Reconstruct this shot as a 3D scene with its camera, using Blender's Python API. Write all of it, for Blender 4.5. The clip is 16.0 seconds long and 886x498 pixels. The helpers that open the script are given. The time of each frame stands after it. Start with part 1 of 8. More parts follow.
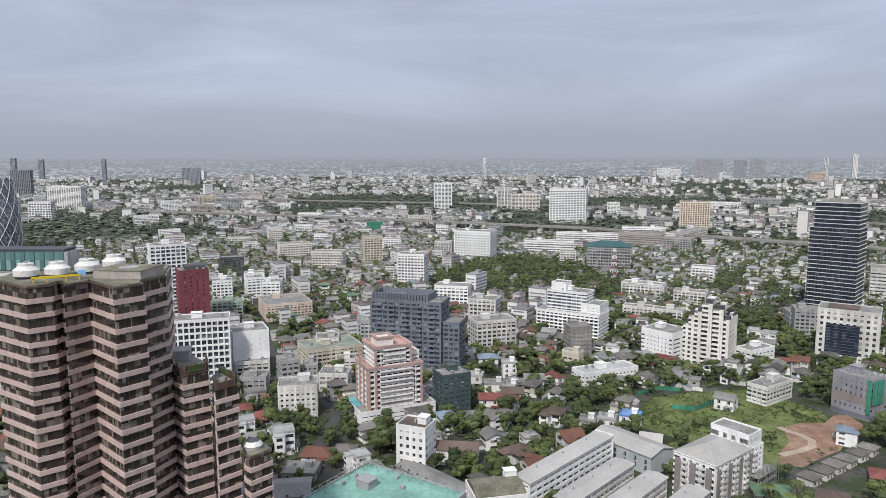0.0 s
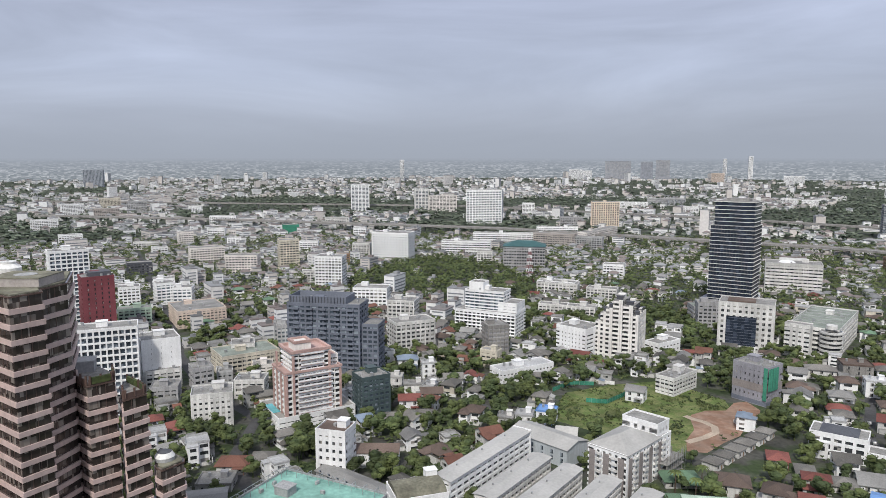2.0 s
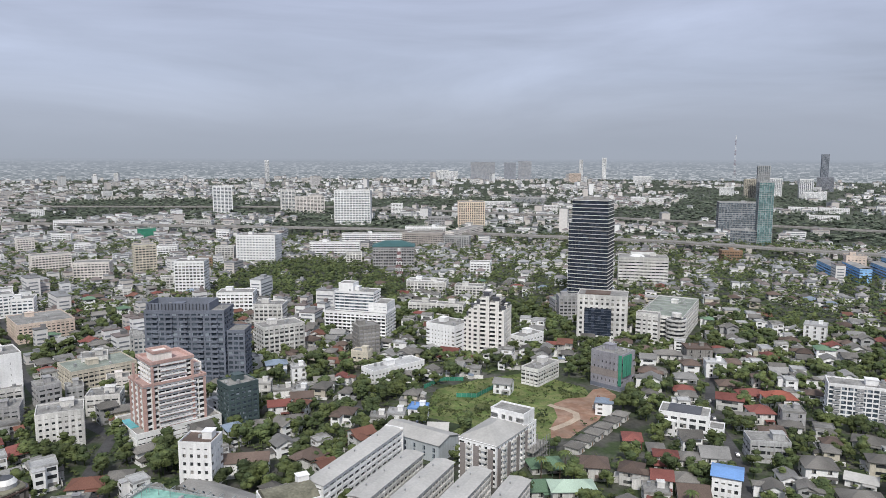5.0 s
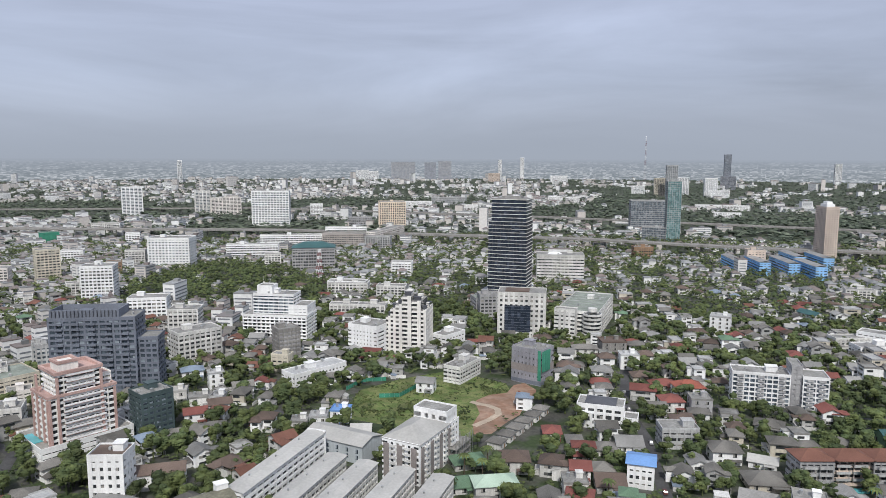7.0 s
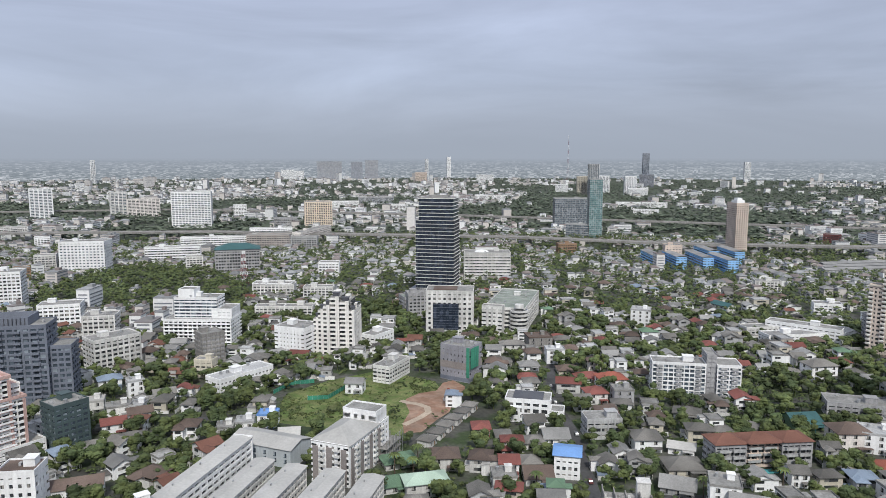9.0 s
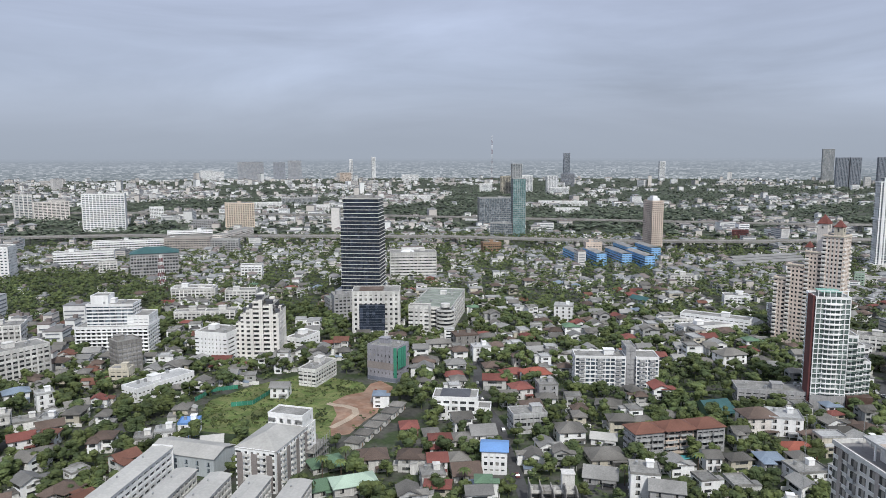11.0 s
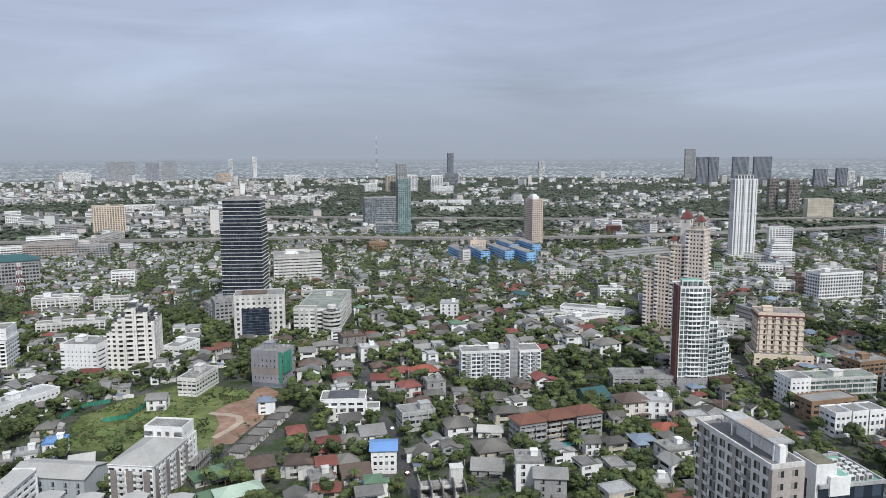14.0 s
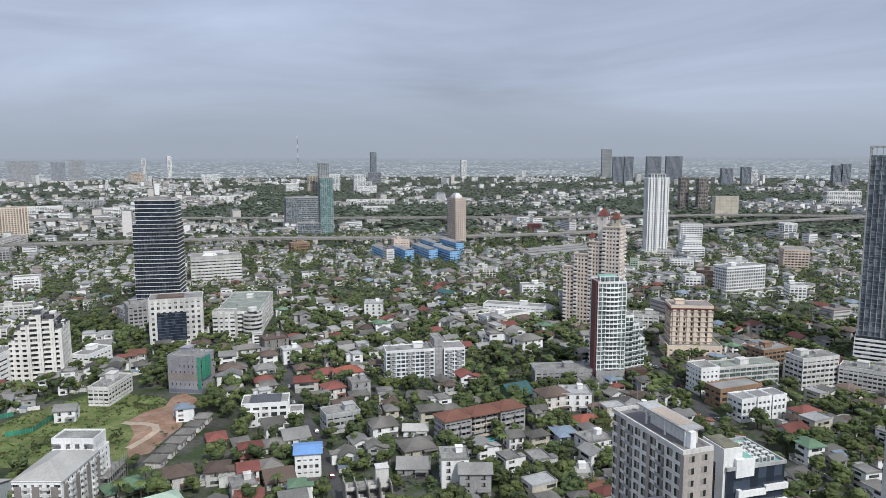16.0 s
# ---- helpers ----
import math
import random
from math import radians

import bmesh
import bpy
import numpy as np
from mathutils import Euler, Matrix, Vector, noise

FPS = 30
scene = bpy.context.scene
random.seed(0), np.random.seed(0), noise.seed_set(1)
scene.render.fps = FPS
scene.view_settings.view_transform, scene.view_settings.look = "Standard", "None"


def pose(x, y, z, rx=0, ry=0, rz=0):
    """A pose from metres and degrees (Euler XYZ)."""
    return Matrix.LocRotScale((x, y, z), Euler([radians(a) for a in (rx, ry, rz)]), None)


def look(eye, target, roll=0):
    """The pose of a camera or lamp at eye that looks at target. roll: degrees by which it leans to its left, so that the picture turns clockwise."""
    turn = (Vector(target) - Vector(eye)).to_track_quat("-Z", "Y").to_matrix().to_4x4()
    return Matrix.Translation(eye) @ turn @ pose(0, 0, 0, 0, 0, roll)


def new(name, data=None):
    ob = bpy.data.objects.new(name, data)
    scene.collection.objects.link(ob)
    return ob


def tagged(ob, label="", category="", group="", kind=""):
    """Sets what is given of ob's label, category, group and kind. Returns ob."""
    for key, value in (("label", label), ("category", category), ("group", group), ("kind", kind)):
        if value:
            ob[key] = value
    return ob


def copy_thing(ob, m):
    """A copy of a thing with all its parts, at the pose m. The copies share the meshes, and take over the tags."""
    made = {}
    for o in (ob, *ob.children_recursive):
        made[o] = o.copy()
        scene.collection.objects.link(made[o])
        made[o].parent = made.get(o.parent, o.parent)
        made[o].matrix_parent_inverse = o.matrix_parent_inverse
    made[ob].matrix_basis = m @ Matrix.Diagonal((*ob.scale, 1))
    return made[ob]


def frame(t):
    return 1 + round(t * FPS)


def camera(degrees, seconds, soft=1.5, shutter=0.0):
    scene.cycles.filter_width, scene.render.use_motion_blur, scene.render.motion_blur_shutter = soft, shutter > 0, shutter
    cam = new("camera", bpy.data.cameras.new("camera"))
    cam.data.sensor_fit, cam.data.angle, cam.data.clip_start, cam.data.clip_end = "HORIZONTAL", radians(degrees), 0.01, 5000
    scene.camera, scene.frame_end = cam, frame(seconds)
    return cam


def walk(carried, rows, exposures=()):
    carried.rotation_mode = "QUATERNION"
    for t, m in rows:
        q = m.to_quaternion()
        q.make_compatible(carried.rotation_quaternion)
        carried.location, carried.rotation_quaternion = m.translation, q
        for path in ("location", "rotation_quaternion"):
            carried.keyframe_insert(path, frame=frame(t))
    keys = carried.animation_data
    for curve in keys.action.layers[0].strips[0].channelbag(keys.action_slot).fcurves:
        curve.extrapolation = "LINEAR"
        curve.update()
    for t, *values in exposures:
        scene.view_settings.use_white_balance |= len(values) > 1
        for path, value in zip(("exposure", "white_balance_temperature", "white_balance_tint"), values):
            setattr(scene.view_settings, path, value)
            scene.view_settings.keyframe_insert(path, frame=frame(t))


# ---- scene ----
# ---- camera: a drone hovering high over the city and turning to the right ----
cam = camera(64.52, 16.0, soft=0.8)
EYE = 138.0
DRIFT = (1.93, -4.88, -0.78)
ROWS = [
    (0.0, 0.00, -7.52, 0.07),
    (0.5, -1.64, -7.49, 0.07),
    (1.0, -3.29, -7.46, 0.05),
    (1.5, -4.96, -7.43, 0.03),
    (2.0, -6.71, -7.40, 0.01),
    (2.5, -8.49, -7.39, -0.01),
    (3.0, -10.26, -7.37, -0.07),
    (3.5, -12.07, -7.35, -0.09),
    (4.0, -13.86, -7.35, -0.13),
    (6.5, -22.33, -7.33, -0.12),
    (7.0, -23.83, -7.33, -0.14),
    (7.5, -25.29, -7.32, -0.08),
    (8.0, -26.79, -7.34, -0.09),
    (8.5, -28.24, -7.34, -0.02),
    (9.0, -29.75, -7.38, -0.01),
    (11.5, -37.36, -7.38, 0.17),
    (12.0, -38.90, -7.39, 0.20),
    (12.5, -40.44, -7.39, 0.22),
    (13.0, -42.01, -7.40, 0.21),
    (13.5, -43.56, -7.39, 0.18),
    (14.0, -45.14, -7.42, 0.20),
    (14.5, -46.74, -7.43, 0.18),
    (15.0, -48.32, -7.46, 0.18),
    (15.5, -49.85, -7.46, 0.17),
    (16.0, -51.36, -7.49, 0.13),
]
walk(cam, [(t, pose(DRIFT[0] * t / 16, DRIFT[1] * t / 16, EYE + DRIFT[2] * t / 16, 90 + pitch, roll, yaw)) for t, yaw, pitch, roll in ROWS],
     exposures=[(0.0, 0.0, 6500, 10), (4.0, 0.0, 6450, 10), (8.0, 0.0, 6380, 9), (16.0, 0.0, 6280, 8)])

# ---- sky and sun: high thin overcast, weak warm sun ----
SUN_AZ, SUN_EL = 201.0, 47.0
world = bpy.data.worlds.new("sky")
scene.world = world
world.use_nodes = True
wn, wl = world.node_tree.nodes, world.node_tree.links
wn.clear()
w_out = wn.new("ShaderNodeOutputWorld")
w_bg = wn.new("ShaderNodeBackground")
w_sky = wn.new("ShaderNodeTexSky")
w_sky.sky_type, w_sky.sun_disc = "NISHITA", False
w_sky.sun_elevation, w_sky.sun_rotation = radians(SUN_EL), radians(SUN_AZ)
w_sky.dust_density, w_sky.air_density = 4.0, 1.5
w_dim = wn.new("ShaderNodeMixRGB")
w_dim.blend_type, w_dim.inputs[0].default_value = "MULTIPLY", 1.0
w_dim.inputs[2].default_value = (0.09, 0.09, 0.09, 1)
wl.new(w_sky.outputs[0], w_dim.inputs[1])
w_co = wn.new("ShaderNodeTexCoord")
w_sep = wn.new("ShaderNodeSeparateXYZ")
wl.new(w_co.outputs["Generated"], w_sep.inputs[0])
w_ramp = wn.new("ShaderNodeValToRGB")
for k, (p, c) in enumerate(((0.0, (0.41, 0.455, 0.535)), (0.03, (0.423, 0.471, 0.567)), (0.11, (0.452, 0.509, 0.654)), (0.22, (0.473, 0.522, 0.684)), (0.6, (0.58, 0.62, 0.73)))):
    el = w_ramp.color_ramp.elements[k] if k < 2 else w_ramp.color_ramp.elements.new(p)
    el.position, el.color = p, (*c, 1)
wl.new(w_sep.outputs[2], w_ramp.inputs[0])
w_map = wn.new("ShaderNodeMapping")
w_map.inputs["Scale"].default_value = (0.8, 0.8, 4.5)
wl.new(w_co.outputs["Generated"], w_map.inputs[0])
w_noise = wn.new("ShaderNodeTexNoise")
w_noise.inputs["Scale"].default_value, w_noise.inputs["Detail"].default_value = 2.2, 8.0
w_noise.inputs["Roughness"].default_value, w_noise.inputs["Distortion"].default_value = 0.55, 0.6
wl.new(w_map.outputs[0], w_noise.inputs["Vector"])
w_cl = wn.new("ShaderNodeMapRange")
w_cl.inputs[1].default_value, w_cl.inputs[2].default_value = 0.3, 0.72
w_cl.inputs[3].default_value, w_cl.inputs[4].default_value = 0.82, 1.24
wl.new(w_noise.outputs[0], w_cl.inputs[0])
w_fade = wn.new("ShaderNodeMapRange")
w_fade.inputs[1].default_value, w_fade.inputs[2].default_value = 0.0, 0.09
wl.new(w_sep.outputs[2], w_fade.inputs[0])
w_amt = wn.new("ShaderNodeMix")
w_amt.inputs[2].default_value = 1.0
wl.new(w_fade.outputs[0], w_amt.inputs[0])
wl.new(w_cl.outputs[0], w_amt.inputs[3])
w_mul = wn.new("ShaderNodeMixRGB")
w_mul.blend_type, w_mul.inputs[0].default_value = "MULTIPLY", 1.0
wl.new(w_ramp.outputs[0], w_mul.inputs[1])
wl.new(w_amt.outputs[0], w_mul.inputs[2])
w_mix = wn.new("ShaderNodeMixRGB")
w_mix.inputs[0].default_value = 0.88
wl.new(w_dim.outputs[0], w_mix.inputs[1])
wl.new(w_mul.outputs[0], w_mix.inputs[2])
wl.new(w_mix.outputs[0], w_bg.inputs[0])
w_bg.inputs[1].default_value = 1.0
wl.new(w_bg.outputs[0], w_out.inputs[0])

sun = new("sun", bpy.data.lights.new("sun", "SUN"))
sun.data.energy, sun.data.angle, sun.data.color = 3.1, radians(5), (1.0, 0.955, 0.885)
sun.matrix_world = look((0, 0, 0), (-math.sin(radians(SUN_AZ)) * math.cos(radians(SUN_EL)), -math.cos(radians(SUN_AZ)) * math.cos(radians(SUN_EL)), -math.sin(radians(SUN_EL))))
scene.view_settings.exposure = 0.0


# ---- materials ----
def surface(name, col, rough=0.85, var=0.18, big=0.08, fine=1.5, rnd=0.0, island=0.0, streak=0.0, metal=0.0, bump=0.0, second=None, spec=0.3):
    """A painted, weathered or living surface: two scales of mottling, streaks, and a shift from object to object or piece to piece."""
    m = bpy.data.materials.new(name)
    m.use_nodes = True
    n, l = m.node_tree.nodes, m.node_tree.links
    bsdf = n["Principled BSDF"]
    bsdf.inputs["Roughness"].default_value, bsdf.inputs["Metallic"].default_value = rough, metal
    bsdf.inputs["Specular IOR Level"].default_value = spec
    geo = n.new("ShaderNodeNewGeometry")

    def noisy(scale, vec=None, detail=4.0):
        t = n.new("ShaderNodeTexNoise")
        t.inputs["Scale"].default_value, t.inputs["Detail"].default_value = scale, detail
        l.new(vec or geo.outputs["Position"], t.inputs["Vector"])
        return t.outputs[0]

    def ranged(src, lo, hi, a=0.3, b=0.7):
        r = n.new("ShaderNodeMapRange")
        for i, v in enumerate((a, b, lo, hi)):
            r.inputs[i + 1].default_value = v
        l.new(src, r.inputs[0])
        return r.outputs[0]

    def times(x, y):
        k = n.new("ShaderNodeMath")
        k.operation = "MULTIPLY"
        l.new(x, k.inputs[0])
        l.new(y, k.inputs[1])
        return k.outputs[0]

    value = times(ranged(noisy(big), 1 - var, 1 + var), ranged(noisy(fine), 1 - var * 0.7, 1 + var * 0.7))
    if streak:
        mp = n.new("ShaderNodeMapping")
        mp.inputs["Scale"].default_value = (0.9, 0.9, 0.07)
        l.new(geo.outputs["Position"], mp.inputs[0])
        value = times(value, ranged(noisy(1.0, mp.outputs[0], 5.0), 1 - streak, 1.0, 0.35, 0.6))
    if rnd:
        oi = n.new("ShaderNodeObjectInfo")
        value = times(value, ranged(oi.outputs["Random"], 1 - rnd, 1 + rnd, 0, 1))
    if island:
        value = times(value, ranged(geo.outputs["Random Per Island"], 1 - island, 1 + island, 0, 1))
    hsv = n.new("ShaderNodeHueSaturation")
    hsv.inputs["Color"].default_value = (*col, 1)
    if second:
        mx = n.new("ShaderNodeMixRGB")
        mx.inputs[1].default_value, mx.inputs[2].default_value = (*col, 1), (*second, 1)
        l.new(ranged(geo.outputs["Random Per Island"], 0, 1, 0.45, 0.75) if island else ranged(noisy(big * 2.3), 0, 1, 0.42, 0.58), mx.inputs[0])
        l.new(mx.outputs[0], hsv.inputs["Color"])
    l.new(value, hsv.inputs["Value"])
    l.new(hsv.outputs[0], bsdf.inputs["Base Color"])
    if bump:
        b = n.new("ShaderNodeBump")
        b.inputs["Strength"].default_value, b.inputs["Distance"].default_value = bump, 0.3
        l.new(noisy(fine * 1.7), b.inputs["Height"])
        l.new(b.outputs[0], bsdf.inputs["Normal"])
    return m


def glazing(name, col, pale, cell=2.4, share=0.25, rough=0.12, height=3.0):
    """Window glass seen from outside: dark rooms, some pale cells for curtains or painted reflections, and a gloss that
    mirrors the sky.
    """
    m = bpy.data.materials.new(name)
    m.use_nodes = True
    n, l = m.node_tree.nodes, m.node_tree.links
    bsdf = n["Principled BSDF"]
    bsdf.inputs["Roughness"].default_value = rough
    bsdf.inputs["Specular IOR Level"].default_value = 0.6
    tc = n.new("ShaderNodeTexCoord")
    sn = n.new("ShaderNodeVectorMath")
    sn.operation = "SNAP"
    sn.inputs[1].default_value = (cell, cell, height)
    l.new(tc.outputs["Object"], sn.inputs[0])
    wnz = n.new("ShaderNodeTexWhiteNoise")
    l.new(sn.outputs[0], wnz.inputs["Vector"])
    rp = n.new("ShaderNodeValToRGB")
    rp.color_ramp.elements[0].position, rp.color_ramp.elements[0].color = 0.0, (*[c * 0.6 for c in col], 1)
    rp.color_ramp.elements[1].position, rp.color_ramp.elements[1].color = 1 - share, (*col, 1)
    e = rp.color_ramp.elements.new(min(0.999, 1 - share * 0.4))
    e.color = (*pale, 1)
    l.new(wnz.outputs["Value"], rp.inputs[0])
    l.new(rp.outputs[0], bsdf.inputs["Base Color"])
    return m


WHITE = surface("white_paint", (0.81, 0.815, 0.82), var=0.1, streak=0.08, rnd=0.05, island=0.05)
OFFWHITE = surface("offwhite_paint", (0.62, 0.615, 0.60), streak=0.16, rnd=0.14, island=0.2)
CREAM = surface("cream_paint", (0.55, 0.51, 0.43), streak=0.15, rnd=0.1, island=0.1)
PEACH = surface("peach_paint", (0.62, 0.52, 0.45), streak=0.12)
PINK = surface("pink_paint", (0.47, 0.325, 0.295), streak=0.12)
HOTELCREAM = surface("warm_cream_paint", (0.74, 0.63, 0.52), streak=0.1, var=0.1)
GREYBLUE = surface("pale_blue_grey_sheet", (0.46, 0.50, 0.53), var=0.1, streak=0.12)
SHELL = surface("pale_pink_beige_paint", (0.70, 0.60, 0.53), streak=0.12, var=0.12)
IVORY = surface("ivory_paint", (0.79, 0.77, 0.74), streak=0.1, var=0.1)
PINKWHITE = surface("pinkish_white_paint", (0.72, 0.68, 0.65), streak=0.12)
GREY = surface("grey_render", (0.36, 0.36, 0.37), streak=0.2, rnd=0.08)
PALEGREY = surface("pale_grey_render", (0.40, 0.405, 0.41), streak=0.2, rnd=0.14, island=0.2)
DARKGREY = surface("dark_grey_cladding", (0.085, 0.09, 0.105), rough=0.6)
SLATE = surface("slate_blue_grey_cladding", (0.16, 0.178, 0.22), rough=0.6)
TEALWALL = surface("dark_teal_cladding", (0.07, 0.10, 0.105), rough=0.5)
# two greys lightened and blued: distance haze put into the wall colour
HAZEGREY = surface("far_grey_cladding", (0.235, 0.252, 0.29), rough=0.6)
HAZEPALE = surface("far_pale_cladding", (0.30, 0.32, 0.36), rough=0.7)
BROWNGREY = surface("brown_grey_cladding", (0.255, 0.23, 0.222), rough=0.6)
RED = surface("dark_red_paint", (0.185, 0.055, 0.065), rough=0.7)
MAROON = surface("maroon_tile", (0.13, 0.05, 0.05), rough=0.6)
CONCRETE = surface("raw_concrete", (0.28, 0.272, 0.26), streak=0.3, var=0.25, bump=0.2)
ROOFCON = surface("stained_roof_concrete", (0.235, 0.233, 0.225), var=0.32, big=0.12, fine=0.9, island=0.25)
ROOFGREEN = surface("mossy_green_roof_paint", (0.235, 0.265, 0.235), var=0.3, big=0.1)
TEALROOF = surface("pale_teal_roof_paint", (0.21, 0.40, 0.345), var=0.22, big=0.1, fine=0.6)
TILEGREY = surface("grey_cement_tile", (0.158, 0.152, 0.142), var=0.3, rnd=0.25, island=0.4, bump=0.3, fine=2.5)
TILEBROWN = surface("brown_cement_tile", (0.125, 0.094, 0.080), var=0.28, rnd=0.12, island=0.35, bump=0.3, fine=2.5)
TILERED = surface("red_clay_tile", (0.185, 0.07, 0.06), var=0.25, rnd=0.1, island=0.25, bump=0.3, fine=2.5)
TILERUST = surface("rust_brown_tile", (0.165, 0.080, 0.060), var=0.25, island=0.15, bump=0.3, fine=2.5)
TAUPE = surface("taupe_paint", (0.40, 0.365, 0.345), streak=0.1)
TILEORANGE = surface("orange_clay_tile", (0.27, 0.09, 0.065), var=0.2, rnd=0.15, bump=0.3, fine=2.5)
TILEGREEN = surface("green_roof_tile", (0.11, 0.18, 0.12), var=0.22, rnd=0.1, island=0.2, bump=0.3, fine=2.5)
TILEPALEGREEN = surface("pale_green_roof_tile", (0.36, 0.46, 0.38), var=0.15, rnd=0.1, fine=2.5)
TILEBLUE = surface("blue_metal_roof", (0.16, 0.30, 0.58), rough=0.5, var=0.12)
TILEBLUEGREY = surface("blue_grey_metal_roof", (0.20, 0.25, 0.32), rough=0.5, var=0.15, rnd=0.1, island=0.15)
TILETEAL = surface("teal_roof_tile", (0.045, 0.11, 0.115), rough=0.6, var=0.2)
METALROOF = surface("corrugated_steel_roof", (0.24, 0.238, 0.232), rough=0.55, var=0.22, rnd=0.12, island=0.3)
PALEROOF = surface("pale_beige_metal_roof", (0.42, 0.415, 0.40), rough=0.6, var=0.1, big=0.1, fine=0.8, streak=0.06, rnd=0.08, island=0.15)
OLIVEROOF = surface("stained_olive_roof", (0.17, 0.165, 0.125), var=0.35, big=0.15, fine=0.9)
BLUEWALL = surface("bright_blue_paint", (0.27, 0.50, 0.80), var=0.12)
BRONZE = surface("pink_granite_spandrel", (0.56, 0.435, 0.41), var=0.12, fine=0.8, streak=0.1, rough=0.5)
BROWNBAND = surface("brown_spandrel", (0.10, 0.065, 0.055), rough=0.5)
WOOD = surface("timber_cladding", (0.27, 0.18, 0.12), var=0.2)
STEEL = surface("galvanised_steel", (0.42, 0.43, 0.44), rough=0.45, metal=0.6)
PLASTICWHITE = surface("white_fibreglass", (0.78, 0.78, 0.76), rough=0.4, streak=0.1)
YELLOW = surface("yellow_gantry_paint", (0.65, 0.47, 0.03), rough=0.5)
NETGREEN = surface("green_safety_net", (0.05, 0.22, 0.15), var=0.3, fine=2.0)
POOL = surface("pool_water", (0.12, 0.42, 0.46), rough=0.1)
ASPHALT = surface("worn_asphalt", (0.07, 0.07, 0.073), var=0.25, fine=0.7)
PAVING = surface("concrete_paving", (0.30, 0.29, 0.27), var=0.25, fine=0.8)
DIRT = surface("red_brown_earth", (0.25, 0.15, 0.105), var=0.22, big=0.06, fine=0.35, bump=0.2, second=(0.29, 0.20, 0.15))
SANDTRACK = surface("pale_sand_track", (0.40, 0.33, 0.26), var=0.2, fine=0.8)
GRASS = surface("rough_grass", (0.092, 0.132, 0.038), var=0.35, big=0.07, fine=0.9, bump=0.6, second=(0.145, 0.162, 0.064))
BARK = surface("bark", (0.10, 0.075, 0.055), var=0.3, fine=4)
LEAF = surface("tree_leaf", (0.062, 0.088, 0.028), var=0.45, big=0.06, fine=1.3, rnd=0.3, second=(0.108, 0.134, 0.042), bump=0.6, rough=0.7)
WOODLEAF = surface("city_tree_leaf", (0.057, 0.080, 0.033), var=0.45, big=0.05, fine=1.0, second=(0.094, 0.117, 0.041), bump=0.6, rough=0.75)
# far foliage: distance haze put into the leaf colour, paler and greyer
HAZEDLEAF = surface("far_tree_leaf", (0.073, 0.095, 0.068), var=0.3, big=0.01, fine=0.05, island=0.4, second=(0.106, 0.126, 0.092), rough=0.9)
YELLOWLEAF = surface("yellow_green_leaf", (0.22, 0.24, 0.02), var=0.3, fine=0.6, island=0.4)
FARWALL = surface("far_city_wall", (0.82, 0.825, 0.83), var=0.12, big=0.004, fine=0.3, island=0.18, second=(0.50, 0.47, 0.45))
FARROOF = surface("far_city_roof", (0.31, 0.32, 0.33), var=0.2, big=0.004, fine=0.3, island=0.5, second=(0.15, 0.13, 0.125))
# window dark raised and blued, distance haze put into its colour
FARDARK = surface("far_window_band", (0.19, 0.205, 0.23), var=0.2, rough=0.4)
GREYVIOLET = surface("grey_violet_render", (0.30, 0.30, 0.335), streak=0.15)
G_DARK = glazing("dark_window_glass", (0.05, 0.055, 0.06), (0.32, 0.31, 0.29))
G_BLUE = glazing("blue_grey_window_glass", (0.07, 0.09, 0.115), (0.26, 0.30, 0.34), share=0.3)
G_NAVY = glazing("dark_navy_curtain_wall", (0.034, 0.045, 0.068), (0.06, 0.075, 0.11), share=0.15, rough=0.08)
# pale cells on the bronze glass are reflections painted into its colour
G_BRONZE = glazing("bronze_tinted_glass", (0.056, 0.046, 0.042), (0.24, 0.21, 0.19), share=0.3, rough=0.06, cell=1.3, height=1.7)
G_GREEN = glazing("green_tinted_glass", (0.13, 0.175, 0.165), (0.30, 0.35, 0.335), share=0.3)
G_TEAL = glazing("teal_curtain_wall", (0.13, 0.25, 0.255), (0.22, 0.34, 0.35), share=0.3, rough=0.15)
G_PALE = glazing("pale_blue_grey_glass", (0.13, 0.16, 0.19), (0.25, 0.28, 0.31), share=0.35)


# ---- building kit ----
MESHES = {}
FOOT = []


def keep_clear(x, y, rot, w, d, margin=2.5):
    FOOT.append((x, y, math.cos(radians(rot)), math.sin(radians(rot)), w / 2 + margin, d / 2 + margin))


def is_clear(x, y, r=0.0):
    for fx, fy, c, s, hw, hd in FOOT:
        dx, dy = x - fx, y - fy
        if abs(dx) < 140 and abs(dy) < 140 and abs(dx * c + dy * s) < hw + r and abs(dy * c - dx * s) < hd + r:
            return False
    return True


def mesh_of(key, verts, faces):
    if key is not None and key in MESHES:
        return MESHES[key]
    me = bpy.data.meshes.new("mesh")
    me.from_pydata(verts, [], faces)
    me.update()
    if key is not None:
        MESHES[key] = me
    return me


BOX_FACES = ((0, 3, 2, 1), (4, 5, 6, 7), (0, 1, 5, 4), (1, 2, 6, 5), (2, 3, 7, 6), (3, 0, 4, 7))


def boxes(*bs):
    """Mesh of boxes, each (centre x, centre y, bottom z, size x, size y, height)."""
    key = ("boxes",) + tuple(tuple(round(v, 2) for v in b) for b in bs)
    verts, faces = [], []
    for cx, cy, z, sx, sy, h in bs:
        k = len(verts)
        for zz in (z, z + h):
            verts += [(cx - sx / 2, cy - sy / 2, zz), (cx + sx / 2, cy - sy / 2, zz), (cx + sx / 2, cy + sy / 2, zz), (cx - sx / 2, cy + sy / 2, zz)]
        faces += [tuple(k + i for i in f) for f in BOX_FACES]
    return mesh_of(key, verts, faces)


